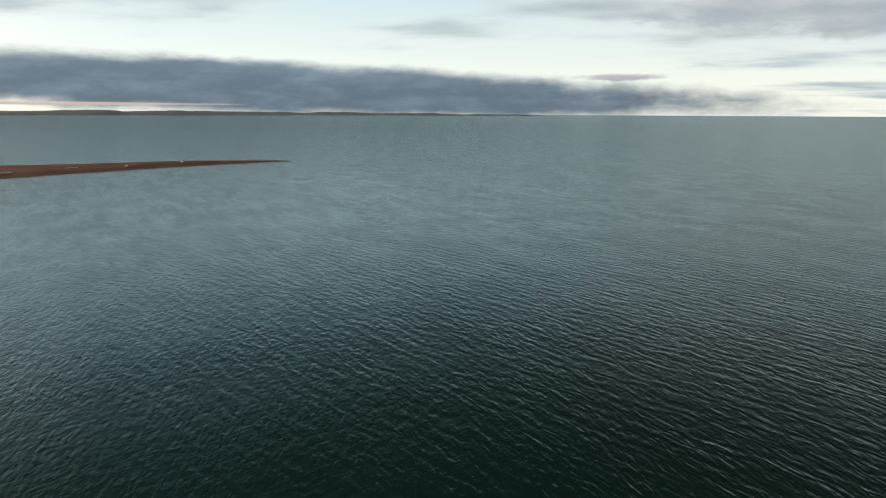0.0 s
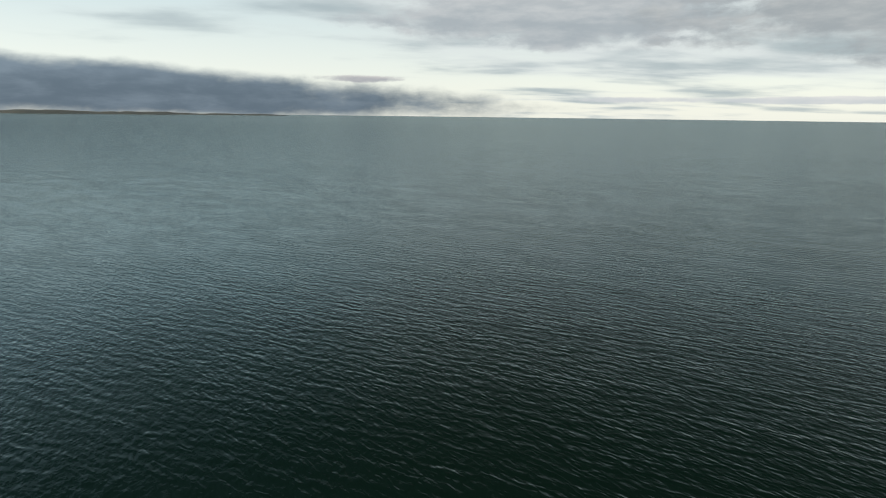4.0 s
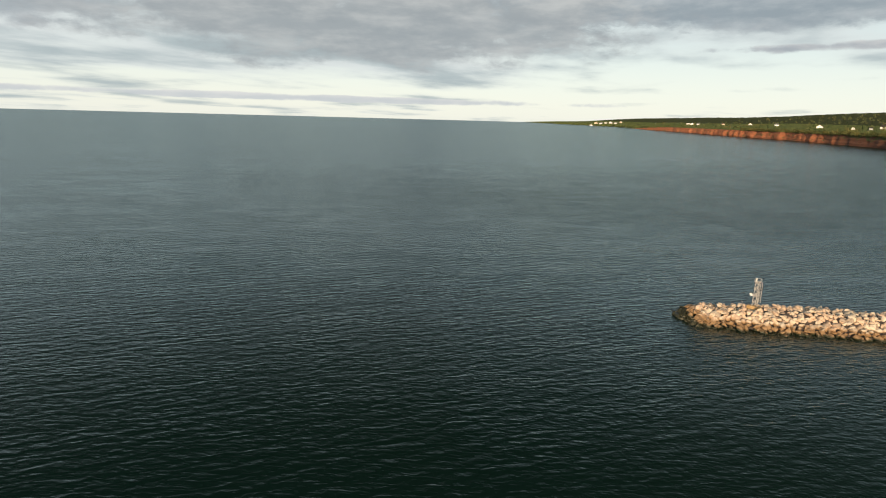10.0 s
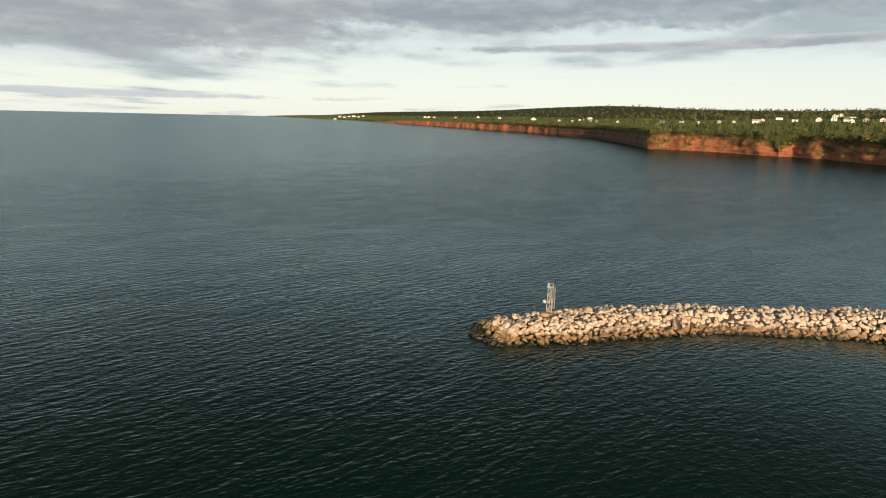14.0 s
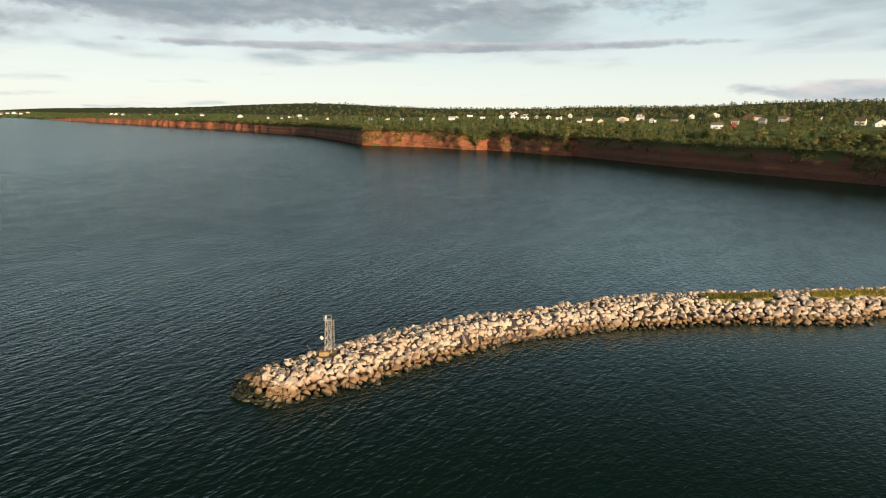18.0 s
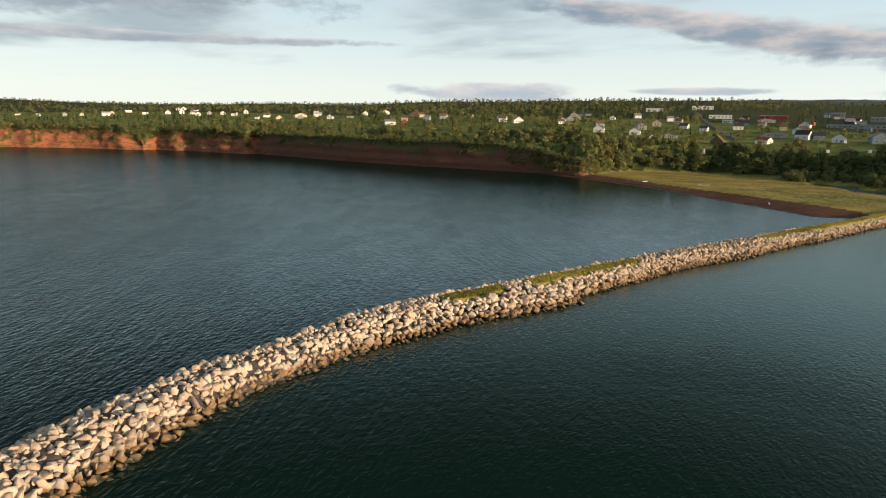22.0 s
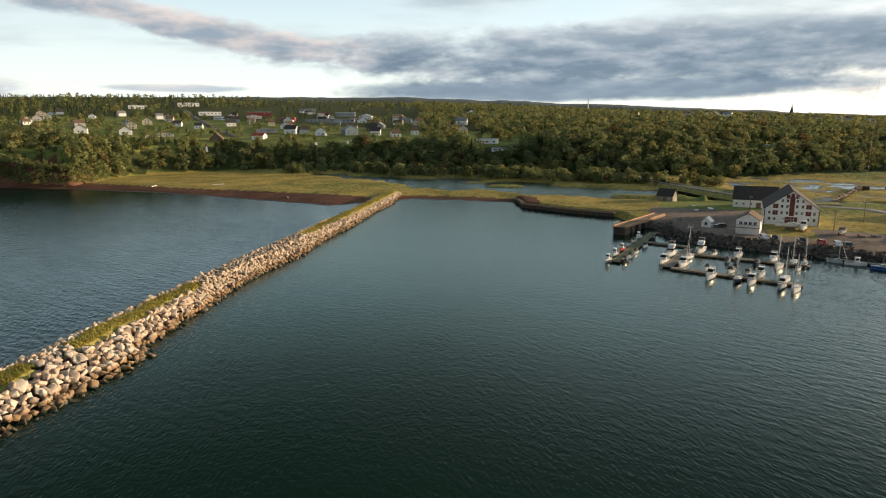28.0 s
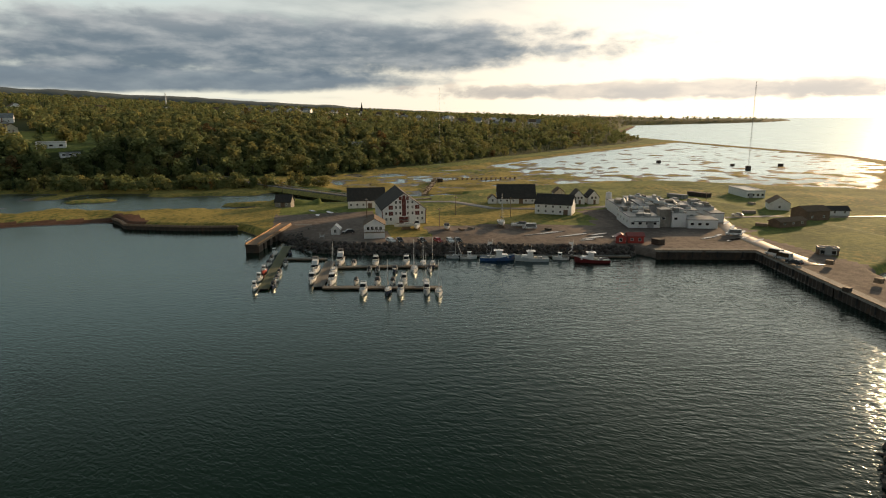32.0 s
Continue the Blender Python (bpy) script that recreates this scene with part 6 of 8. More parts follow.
# vehicles
VANS = [(207.9, 23.2, 200, 0, 0, "white parked hatchback above the boulder bank"), (207.2, 20.4, 185, 1, 0, "black parked car above the boulder bank"), (205.4, 13.4, 190, 1, 0, "dark parked car with rear window glinting"),
        (204.2, 8.4, 190, 2, 0, "red parked car facing the harbour"), (203.2, 4.7, 185, 0, 0, "white parked car facing the harbour"), (202.6, 2.2, 185, 1, 0, "black parked car beside a white one"),
        (226.4, 35.6, 100, 1, 0, "dark car parked on the yard"), (219.6, -28.4, 75, 0, 1, "white van parked at the lawn's edge"), (192.0, -90.6, 60, 0, 1, "white delivery van by the fish plant"),
        (160.5, -80.0, 14, 0, 1, "white van parked on the quay"), (155.8, -78.8, 14, 3, 1, "silver van parked on the quay"), (150.4, -77.6, 14, 1, 0, "dark pickup-sized car on the quay"), (226.0, -118, 40, 0, 0, "white car near the sheds")]
for x, y, head, c, van, label in VANS:
    make_car(pose(x, y, max(lie(x, y), 2.75 if y < -70 and x < 165 else 0) + 0.01, 0, 0, head), M_CARPAINT[c], label, bool(van))
# ---------------------------------------------------------------- buildings of the harbour


def head_of(ax, ay, bx, by):
    """Turn of a building whose front (local -y, x from left to right) runs from a to b as seen from the water."""
    return math.degrees(math.atan2(by - ay, bx - ax))


def warehouse():
    a, b = (240.5, 22.0), (240.2, 5.4)
    w = 16.6
    cx, cy, h = (a[0] + b[0]) / 2, (a[1] + b[1]) / 2, head_of(*a, *b)
    l = 27.0
    z = 2.75
    m = pose(cx, cy, z, 0, 0, h) @ pose(0, l / 2, 0)
    t = gable_house("warehouse", m, w, l, 5.0, 11.2, M_WHITE, M_ROOF, "tall white clapboard warehouse with oxblood shutters and dark gable roof", "warehouse",
                    side=[(-10.5 + 3.5 * k, zz) for k in range(7) for zz in (1.6, 3.8)], over=0.3)
    yf = -l / 2 - 0.03
    for x, zz in [(-6.7, 1.6), (-5.0, 1.6), (5.1, 1.6), (6.9, 1.6), (-6.7, 3.75), (-3.0, 3.75), (-1.4, 3.75), (1.5, 3.75), (3.2, 3.75), (6.8, 3.75),
                  (-3.0, 6.0), (-1.4, 6.0), (1.5, 6.0), (3.2, 6.0), (-3.0, 7.9), (-1.4, 7.9), (1.5, 7.9), (3.2, 7.9)]:
        window(t, pose(x, yf, zz), 0.8, 1.15)
    for x, zz in [(-4.95, 3.7), (-4.95, 6.0), (5.0, 3.7), (5.0, 6.0)]:
        part("shutter", boxes((-0.8, -0.05, -0.75, -0.02, 0.03, 0.75), (0.02, -0.05, -0.75, 0.8, 0.03, 0.75), bevel=0.02), M_OXBLOOD, t, "closed oxblood double shutter", pose(x, yf, zz))
    for x, zz, w0, h0 in [(0.0, 3.8, 0.75, 1.1), (0.0, 6.0, 0.75, 1.2), (0.0, 8.0, 0.75, 1.2), (-1.35, 9.35, 0.55, 0.65), (0.0, 9.5, 0.55, 0.8), (1.35, 9.35, 0.55, 0.65)]:
        part("loading_door", boxes((-w0, -0.06, -h0, w0, 0.03, h0), bevel=0.02), M_OXBLOOD, t, "oxblood loading door", pose(x, yf, zz))
    part("gateway", boxes((-1.9, -0.06, 0, -0.04, 0.03, 2.4), (0.04, -0.06, 0, 1.9, 0.03, 2.4), bevel=0.02), M_OXBLOOD, t, "wide oxblood double gate", pose(0, yf - 0.02, 0))
    part("hoist_beam", boxes((-0.12, -1.3, -0.12, 0.12, 0.0, 0.12)), M_TIMBER, t, "", pose(0, yf, 10.55))
    for s in (-1, 1):
        part("corner_board", boxes((-0.14, -0.05, -0.3, 0.14, 0.05, 4.9)), M_OXBLOOD, t, "", pose(s * (w / 2 - 0.12), yf - 0.01, 0))


warehouse()


def front_gable(name, a, b, depth, eave, ridge, wall, roof, label, category, n=2, rows=(1.5,), door=None, **kw):
    w = math.dist(a, b)
    h = head_of(*a, *b)
    cx, cy = (a[0] + b[0]) / 2, (a[1] + b[1]) / 2
    front = [(-w / 2 + w * (k + 1) / (n + 1), z) for z in rows for k in range(n)]
    return gable_house(name, pose(cx, cy, lie(cx, cy) - 0.05, 0, 0, h) @ pose(0, depth / 2, 0), w, depth, eave, ridge, wall, roof, label, category, front=front,
                       side=[(y, rows[0]) for y in (-depth * 0.25, depth * 0.25)], door=door, **kw)


def side_gable(name, a, b, depth, eave, ridge, wall, roof, label, category, n=5, rows=(1.5,), doors=(), **kw):
    """A building seen on its long side: the ridge runs parallel to the front from a to b."""
    l = math.dist(a, b)
    h = head_of(*a, *b)
    cx, cy = (a[0] + b[0]) / 2, (a[1] + b[1]) / 2
    m = pose(cx, cy, lie(cx, cy) - 0.05, 0, 0, h) @ pose(0, depth / 2, 0) @ pose(0, 0, 0, 0, 0, 90)
    t = gable_house(name, m, depth, l, eave, ridge, wall, roof, label, category, **kw)
    for z in rows:
        for k in range(n):
            y = l / 2 - l * (k + 0.5) / n
            if any(abs(y - q) < 1.2 for q in doors) and z < 2.2:
                continue
            window(t, pose(-depth / 2 - 0.03, y, z, 0, 0, -90), 0.85, 0.95)
    for q in doors:
        part("door", boxes((-0.9, -0.06, 0, 0.9, 0.03, 2.2), bevel=0.02), M_BROWNWALL, t, "dark plank double door", pose(-depth / 2 - 0.04, q, 0, 0, 0, -90))
    return t


side_gable("storehouse", (285.2, 31.6), (284.2, 15.4), 9.5, 3.5, 8.4, M_WHITE, M_ROOF, "long white storehouse with steep black shingle roof", "storehouse", 6, (1.6,), doors=(-1.5,))
front_gable("tool_shed", (225.3, 41.4), (224.6, 38.6), 3.0, 2.0, 3.3, M_WHITE, M_ROOFPALE, "tiny white gabled shed on the yard", "shed", 1, (1.3,))
t = front_gable("clubhouse", (215.6, 31.0), (214.8, 24.2), 9.0, 4.6, 6.6, M_WHITE, M_ROOFBROWN, "white two-level clubhouse with brown roof and balcony", "clubhouse", 4, (3.5,))
part("balcony", boxes((-3.5, -5.6, 2.1, 3.5, -4.5, 2.25)), M_TIMBER, t)
part("railing", rods(*[((-3.4 + 0.68 * k, -5.5, 2.25), (-3.4 + 0.68 * k, -5.5, 3.15), 0.04) for k in range(11)], ((-3.4, -5.5, 3.15), (3.4, -5.5, 3.15), 0.05)), M_TIMBER, t)
for x in (-2.4, -0.9):
    part("garage_door", boxes((-0.68, -0.06, 0, 0.68, 0.02, 1.9), bevel=0.02), M_TRIM, t, "white plank door", pose(x, -4.55, 0.05))
side_gable("stone_store", (298.4, 63.2), (296.6, 56.3), 6.0, 2.4, 5.2, M_CONCRETE, M_ROOF, "old grey stone store with black roof by the lagoon", "store", 2, (1.3,), doors=(0.0,))
side_gable("barn", (284.6, -36.8), (280.4, -53.6), 11.0, 2.5, 8.2, M_WHITE, M_ROOF, "long low white barn under a huge dark roof", "barn", 6, (1.4,), doors=(-2.0,))
front_gable("lean_to", (285.6, -32.6), (284.7, -36.4), 5.0, 2.2, 3.9, M_WHITE, M_ROOFBROWN, "small white annex beside the dark-roofed barn", "annex", 1)
side_gable("bunkhouse", (253.6, -43.2), (245.0, -55.6), 8.5, 4.3, 7.8, M_WHITE, M_ROOF, "white two-storey bunkhouse with rows of small windows", "bunkhouse", 5, (1.3, 3.3), doors=(-5.2,))
front_gable("cottage", (294.6, -68.6), (293.4, -73.6), 7.0, 2.8, 5.0, M_CREAM, M_ROOFBROWN, "small cream cottage with brown roof", "cottage", 2)
front_gable("boat_shed", (276.1, -69.8), (274.7, -75.3), 8.0, 3.4, 6.4, M_WHITE, M_ROOF, "white gabled shed with dark steep roof", "shed", 3, (3.0,), door=0.6)
front_gable("boat_shed", (274.6, -77.0), (273.6, -82.0), 8.0, 3.2, 6.2, M_WHITE, M_ROOF, "narrow white gabled shed with dark roof", "shed", 2, (3.0,), door=0.4)
front_gable("red_hut", (189.2, -46.0), (188.0, -48.8), 3.0, 2.0, 2.9, M_REDWALL, M_ROOFRED, "small bright red gabled hut on the quay", "hut", 1, (1.2,))
side_gable("red_shed", (188.4, -49.8), (186.9, -54.4), 3.4, 2.3, 3.1, M_REDWALL, M_ROOFRED, "bright red low shed on the quay", "shed", 2, (1.3,))
flat_hall("white_depot", pose(288, -170.5, lie(288, -170) - 0.05, 0, 0, -104) @ pose(0, 0, 0), 9.0, 21, 3.6, M_WHITE, M_ROOFPALE, "long low white depot beside the marsh", "depot", 4)
front_gable("field_shed", (241.6, -145.4), (237.4, -152.6), 8.0, 3.0, 5.6, M_WHITE, M_ROOFBROWN, "white gabled shed alone on the field", "shed", 1)
side_gable("brown_shed", (213.2, -138.6), (213.4, -149.4), 8.0, 3.6, 5.2, M_BROWNWALL, M_ROOFBROWN, "dark red-brown boarded shed on the field", "shed", 2)
side_gable("low_shed", (222.4, -158.0), (220.2, -165.6), 5.0, 2.2, 3.6, M_WHITE, M_ROOF, "small white shed with black roof", "shed", 2)
side_gable("old_shack", (199.6, -115.2), (201.6, -128.0), 5.0, 2.0, 3.0, M_BROWNWALL, M_ROOFBROWN, "weathered brown shack among rubble", "shack", 3)
flat_hall("pier_hut", pose(160.4, -97.6, lie(160.4, -97.6), 0, 0, -125), 5.4, 3.0, 1.9, M_BROWNWALL, M_ROOFGREY, "small dark flat-roofed hut beside the pier road", "hut", 2)


def tank(name, x, y, r, h, label):
    t = thing(name, pose(x, y, lie(x, y) - 0.05), label, "silo")
    part("shell", rods(((0, 0, 0), (0, 0, h), r), sides=24), M_WHITE, t)
    part("lid", rods(((0, 0, h + 0.002), (0, 0, h + 0.35), r * 1.02, r * 0.25), sides=24), M_ROOFPALE, t)
    part("ladder", rods(((r + 0.12, -0.2, 0.3), (r + 0.12, -0.2, h), 0.03), ((r + 0.12, 0.2, 0.3), (r + 0.12, 0.2, h), 0.03), *[((r + 0.12, -0.2, 0.5 + 0.4 * k), (r + 0.12, 0.2, 0.5 + 0.4 * k), 0.02) for k in range(int(h / 0.4) - 1)]), M_STEEL, t)


tank("silo", 262.0, -80.6, 1.3, 6.6, "tall white cylindrical ice silo beside the plant")


def fish_plant():
    """The fish plant: many white halls run together, with ducts and tanks on the roofs."""
    base = pose(213.8, -64.0, lie(222, -75) - 0.05, 0, 0, math.degrees(math.atan2(-0.96, -0.27)))
    # local x runs along the front, local y inland
    t = thing("fish_plant", base, "rambling white fish plant of joined halls with ducts on grey roofs", "factory")
    blocks = [(0, 0, 11, 20, 4.0, M_WHITE), (11.2, 1.5, 15.2, 6, 6.4, M_CONCRETE), (15.4, 1.0, 20.5, 15, 5.4, M_WHITE), (20.7, -1.0, 31, 8, 3.2, M_WHITE), (20.7, 8.2, 27, 22, 5.2, M_WHITE),
              (1, 20.2, 9, 44, 4.6, M_WHITE), (9.2, 20.2, 20.5, 40, 5.2, M_GREYWALL), (20.7, 22.2, 30, 44, 4.6, M_WHITE), (30.2, 20, 37, 36, 4.8, M_WHITE), (2, 44.2, 8, 50, 3.6, M_WHITE), (9.2, 40.2, 24, 52, 5.0, M_GREYWALL), (33, 12, 38, 19.8, 3.6, M_WHITE)]
    for i, (x0, y0, x1, y1, h, wall) in enumerate(blocks):
        hall = part("hall", boxes((x0, y0, -0.6, x1, y1, h), bevel=0.03), wall, t)
        part("roof", boxes((x0 - 0.15, y0 - 0.15, h + 0.004, x1 + 0.15, y1 + 0.15, h + 0.3), bevel=0.04), M_ROOFGREY, hall, "grey sheet roof")
        for k in range(int((x1 - x0) / 2.6)):
            if y0 < 12:
                window(hall, pose(x0 + 1.4 + 2.6 * k, y0 - 0.03, min(h - 1.2, 3.4 if h > 5 else 1.8)), 1.3, 1.0, near=False)
        for k in range(int((y1 - y0) / 5)):
            if x0 < 1:
                window(hall, pose(x0 - 0.03, y1 - 2.2 - 5 * k, 2.2, 0, 0, -90), 1.3, 1.0, near=False)
    part("awning", boxes((1.5, -0.9, 2.5, 10.5, -0.02, 2.65)), M_ROOFGREY, t)
    part("loading_door", boxes((6.6, -0.08, 0, 8.8, 0.0, 2.3)), M_GREYWALL, t, "grey roller door")
    rng = random.Random(3)
    for k in range(60):
        x0, y0, x1, y1, h, _ = blocks[rng.choice([0, 2, 4, 5, 6, 7, 8, 10])]
        x, y = rng.uniform(x0 + 1.5, x1 - 1.5), rng.uniform(y0 + 1.5, y1 - 1.5)
        w, l, q = rng.uniform(0.5, 1.4), rng.uniform(0.6, 2.2), rng.uniform(0.5, 1.4)
        part("roof_unit", boxes((-w, -l, 0, w, l, q), bevel=0.06), rng.choice([M_STEEL, M_ROOFPALE, M_STEEL, M_ROOFGREY, M_CONCRETE]), t, "", pose(x, y, h + 0.3))
    for x, y, L, q in ((4, 24, 16, 5.6), (12, 26, 20, 6.2), (24, 24, 17, 5.4), (6, 30, 12, 5.6), (17, 24, 14, 6.0)):
        part("duct", rods(((x, y, q), (x + 3, y + L, q), 0.45), ((x, y, q - 0.9), (x, y, q), 0.4)), M_STEEL, t, "silver ventilation duct")
    part("conveyor", rods(((28, 6, 4.6), (10, 34, 7.6), 0.5), sides=4), M_ROOFPALE, t, "long pale covered conveyor")
    for k in range(3):
        part("tank", rods(((3.5 + 2.3 * k, 12, 5.75), (5.3 + 2.3 * k, 12, 5.75), 0.75), sides=14), M_TRIM, t, "white horizontal roof tank")


fish_plant()

# small wares of the yard


def stack(name, x, y, head, sx, sy, sz, mat, label, category, z=None):
    t = thing(name, pose(x, y, lie(x, y) - 0.03 if z is None else z, 0, 0, head), label, category)
    n = max(1, int(sz / 0.6))
    for k in range(n):
        part("crate", boxes((-sx / 2, -sy / 2, 0.0, sx / 2, sy / 2, sz / n - 0.03), bevel=0.04), mat, t, "", pose(random.uniform(-0.06, 0.06), random.uniform(-0.06, 0.06), k * sz / n, 0, 0, random.uniform(-4, 4)))
    return t


for x, y, hd, sx, sy, sz, mt, lb in [(184.6, -58.0, 14, 3.2, 2.6, 1.9, M_SHEETPILE, "dark stacked crates at the quay corner"), (125.2, -69.2, 10, 1.6, 1.2, 1.1, M_SHEETPILE, "dark stacked crates on the pier edge"), (148.2, -86.8, 30, 1.8, 1.4, 1.2, M_TIMBER, "weathered timber crates by the pier road"),
                                     (129.8, -82.8, 20, 1.8, 1.4, 1.2, M_TIMBER, "weathered timber crates on the pier"), (205.0, -112.0, 50, 4, 2, 1.2, M_TIMBER, "timber pallets stacked on the yard"), (222.6, -4.0, 10, 3.0, 1.2, 0.7, M_TIMBER, "low pile of timber on the lawn"),
                                     (224, -8.0, 40, 2.4, 1.4, 0.8, M_CONCRETE, "pale gear heaped at the lawn's edge"), (216, -34, 20, 2.2, 1.4, 0.8, M_SHEETPILE, "dark lobster gear stacked on grass"), (232, -128, 60, 5, 2, 1.2, M_CONCRETE, "grey scrap stacked on the field"),
                                     (258, -150, 0, 3, 2, 1.0, M_CONCRETE, "pale boxes lying on the field"), (283, -128, 20, 10, 3, 2.0, M_ROOFGREY, "row of grey sheet-metal bins by the marsh"), (290, -145, 20, 12, 3, 2.2, M_SHEETPILE, "dark row of scrap by the marsh")]:
    stack("crate_stack", x, y, hd, sx, sy, sz, mt, lb, "crates", 2.756 if y < -60 and x < 186 else None)


def puddle(x, y, a, b, head):
    n = 18
    rng = random.Random(int(x * 7 + y))
    z = lie(x, y) + 0.16
    v = [(a * math.cos(6.283 * k / n) * rng.uniform(0.7, 1.2), b * math.sin(6.283 * k / n) * rng.uniform(0.6, 1.3), 0) for k in range(n)]
    v += [(p[0], p[1], -0.35) for p in v]
    f = [tuple(range(n))] + [(k, k + n, (k + 1) % n + n, (k + 1) % n) for k in range(n)]
    ob = new("puddle", solid("puddle", v, f, M_WET))
    ob.matrix_basis = pose(x, y, z, 0, 0, head)
    tagged(ob, "shallow rain puddle reflecting the sky on the yard", "puddle", "puddles on the yard")


for x, y, a, b, hd in [(211, -33, 6, 0.9, -75), (205, -39, 7, 0.8, -75), (199, -43, 5, 1.0, -75), (204, -47, 4, 0.7, -70), (196, -40, 3.5, 0.6, -80), (200, -52, 3, 0.8, -60), (192, -84, 5, 0.8, -60), (186, -88, 6, 0.9, -70),
                       (182, -92, 4, 0.8, -60), (196, -97, 4, 0.9, -50), (190, -80, 4, 0.7, -70), (214, -104, 5, 0.8, -50), (206, -101, 4, 0.7, -40), (276, 40, 4, 1.2, 10), (283, 47, 3, 1.0, 20), (270, 45, 3, 0.9, 0), (209, -26, 4, 0.5, -75)]:
    puddle(x, y, a, b, hd)


def ribbon(name, path, width, mat, lift, label, category, step=6.0, drop=0.7, level=None):
    """A road laid over the land, its edges let down into the ground."""
    p = resample(path, step)
    d = np.gradient(p, axis=0)
    d /= np.linalg.norm(d, axis=1)[:, None]
    nr = np.stack([-d[:, 1], d[:, 0]], 1)
    h = survey(p[:, 0], p[:, 1])["h"]
    h = np.maximum(np.convolve(np.pad(h, 2, mode="edge"), np.ones(5) / 5, "valid"), h) if level is None else np.maximum(h, level)
    v, f = [], []
    for o, dz in ((-width / 2 - 2.2, -drop - 1.2), (-width / 2, 0), (0, 0.06), (width / 2, 0), (width / 2 + 2.2, -drop - 1.2)):
        v.append(np.column_stack([p + nr * o, h + lift + dz]))
    n = len(p)
    ix = np.arange(5 * n).reshape(5, n)
    f = np.stack([ix[:-1, :-1], ix[:-1, 1:], ix[1:, 1:], ix[1:, :-1]], -1).reshape(-1, 4)[:, ::-1]
    k = np.concatenate([np.full(n - 1, q) for q in (1, 0, 0, 1)])
    me = heap_mesh(name, [(np.concatenate(v), f, 0)], [mat, M_TURF])
    me.polygons.foreach_set("material_index", k.astype(np.int32))
    ob = new(name, me)
    tagged(ob, label, category, kind="structure")
    return p, nr, h + lift


CAUSEWAY = [(318, 24), (345, 44), (395, 77), (440, 103), (490, 132), (530, 158), (580, 190)]
cp, cn, ch = ribbon("road_causeway", CAUSEWAY, 6.5, M_ASPHALT, 0.25, "asphalt causeway road along the lagoon", "road", 4.0, level=2.9)
ribbon("road_harbour", [(318, 24), (300, 6), (296, -18), (270, -30), (262, -60), (268, -110), (250, -122), (225, -108), (196, -94), (172, -88), (150, -84)], 5.5, M_WETROAD, 0.06, "pale wet harbour road", "road", 4.0)
ribbon("road_field", [(225, -108), (222, -140), (216, -175), (212, -215)], 3.5, M_WETROAD, 0.05, "pale track across the field", "road", 5.0)
ribbon("road_village", [(470, 470), (520, 545), (600, 650), (690, 760), (790, 880)], 8, M_ASPHALT, 0.35, "village street climbing the hill", "road", 8.0)
ribbon("road_upper", [(420, 505), (500, 450), (560, 400), (600, 330), (620, 260)], 6, M_ASPHALT, 0.3, "village lane along the lawns", "road", 8.0)


def guard_rail(path, nrm, h, side, label):
    t = thing("guard_rail", pose(0, 0, 0), label, "guard rail", "guard rails")
    q = path + nrm * side
    for k in range(0, len(q) - 1):
        a, b = q[k], q[k + 1]
        part("post", rods(((*a, h[k] - 0.4), (*a, h[k] + 0.75), 0.09), sides=5), M_TIMBER, t)
        part("beam", rods(((*a, h[k] + 0.6), (*b, h[k + 1] + 0.6), 0.12), sides=4), M_STEEL, t)


guard_rail(cp[:40], cn[:40], ch[:40], 3.2, "steel guard rail along the causeway")
guard_rail(cp[:40], cn[:40], ch[:40], -3.2, "steel guard rail on the causeway's far edge")


def utility_pole(x, y, h=9.0, arm=True):
    t = thing("utility_pole", pose(x, y, lie(x, y), 0, 0, 30), "grey wooden utility pole with crossarm", "utility pole", "utility poles")
    part("pole", rods(((0, 0, -0.5), (0, 0, h), 0.16, 0.11), sides=8), M_TIMBER, t)
    if arm:
        part("crossarm", boxes((-1.1, -0.07, h - 0.9, 1.1, 0.07, h - 0.75)), M_TIMBER, t)
        for k in (-1.0, -0.4, 0.4, 1.0):
            part("insulator", rods(((k, 0, h - 0.75), (k, 0, h - 0.55), 0.05), sides=6), M_TRIM, t)


for x, y, h in [(306, 30, 9), (322, 18, 9), (362, 62, 9), (408, 92, 9), (456, 120, 9), (500, 145, 9), (258, 26, 8), (256, -10, 8), (246, -30, 8), (270, -62, 8), (232, 2, 7), (510, 455, 10), (560, 420, 10), (600, 372, 10), (455, 480, 10), (640, 330, 10), (400, 520, 10), (330, 640, 10), (300, 720, 10), (270, 800, 10), (238, -112, 9)]:
    utility_pole(x, y, h)


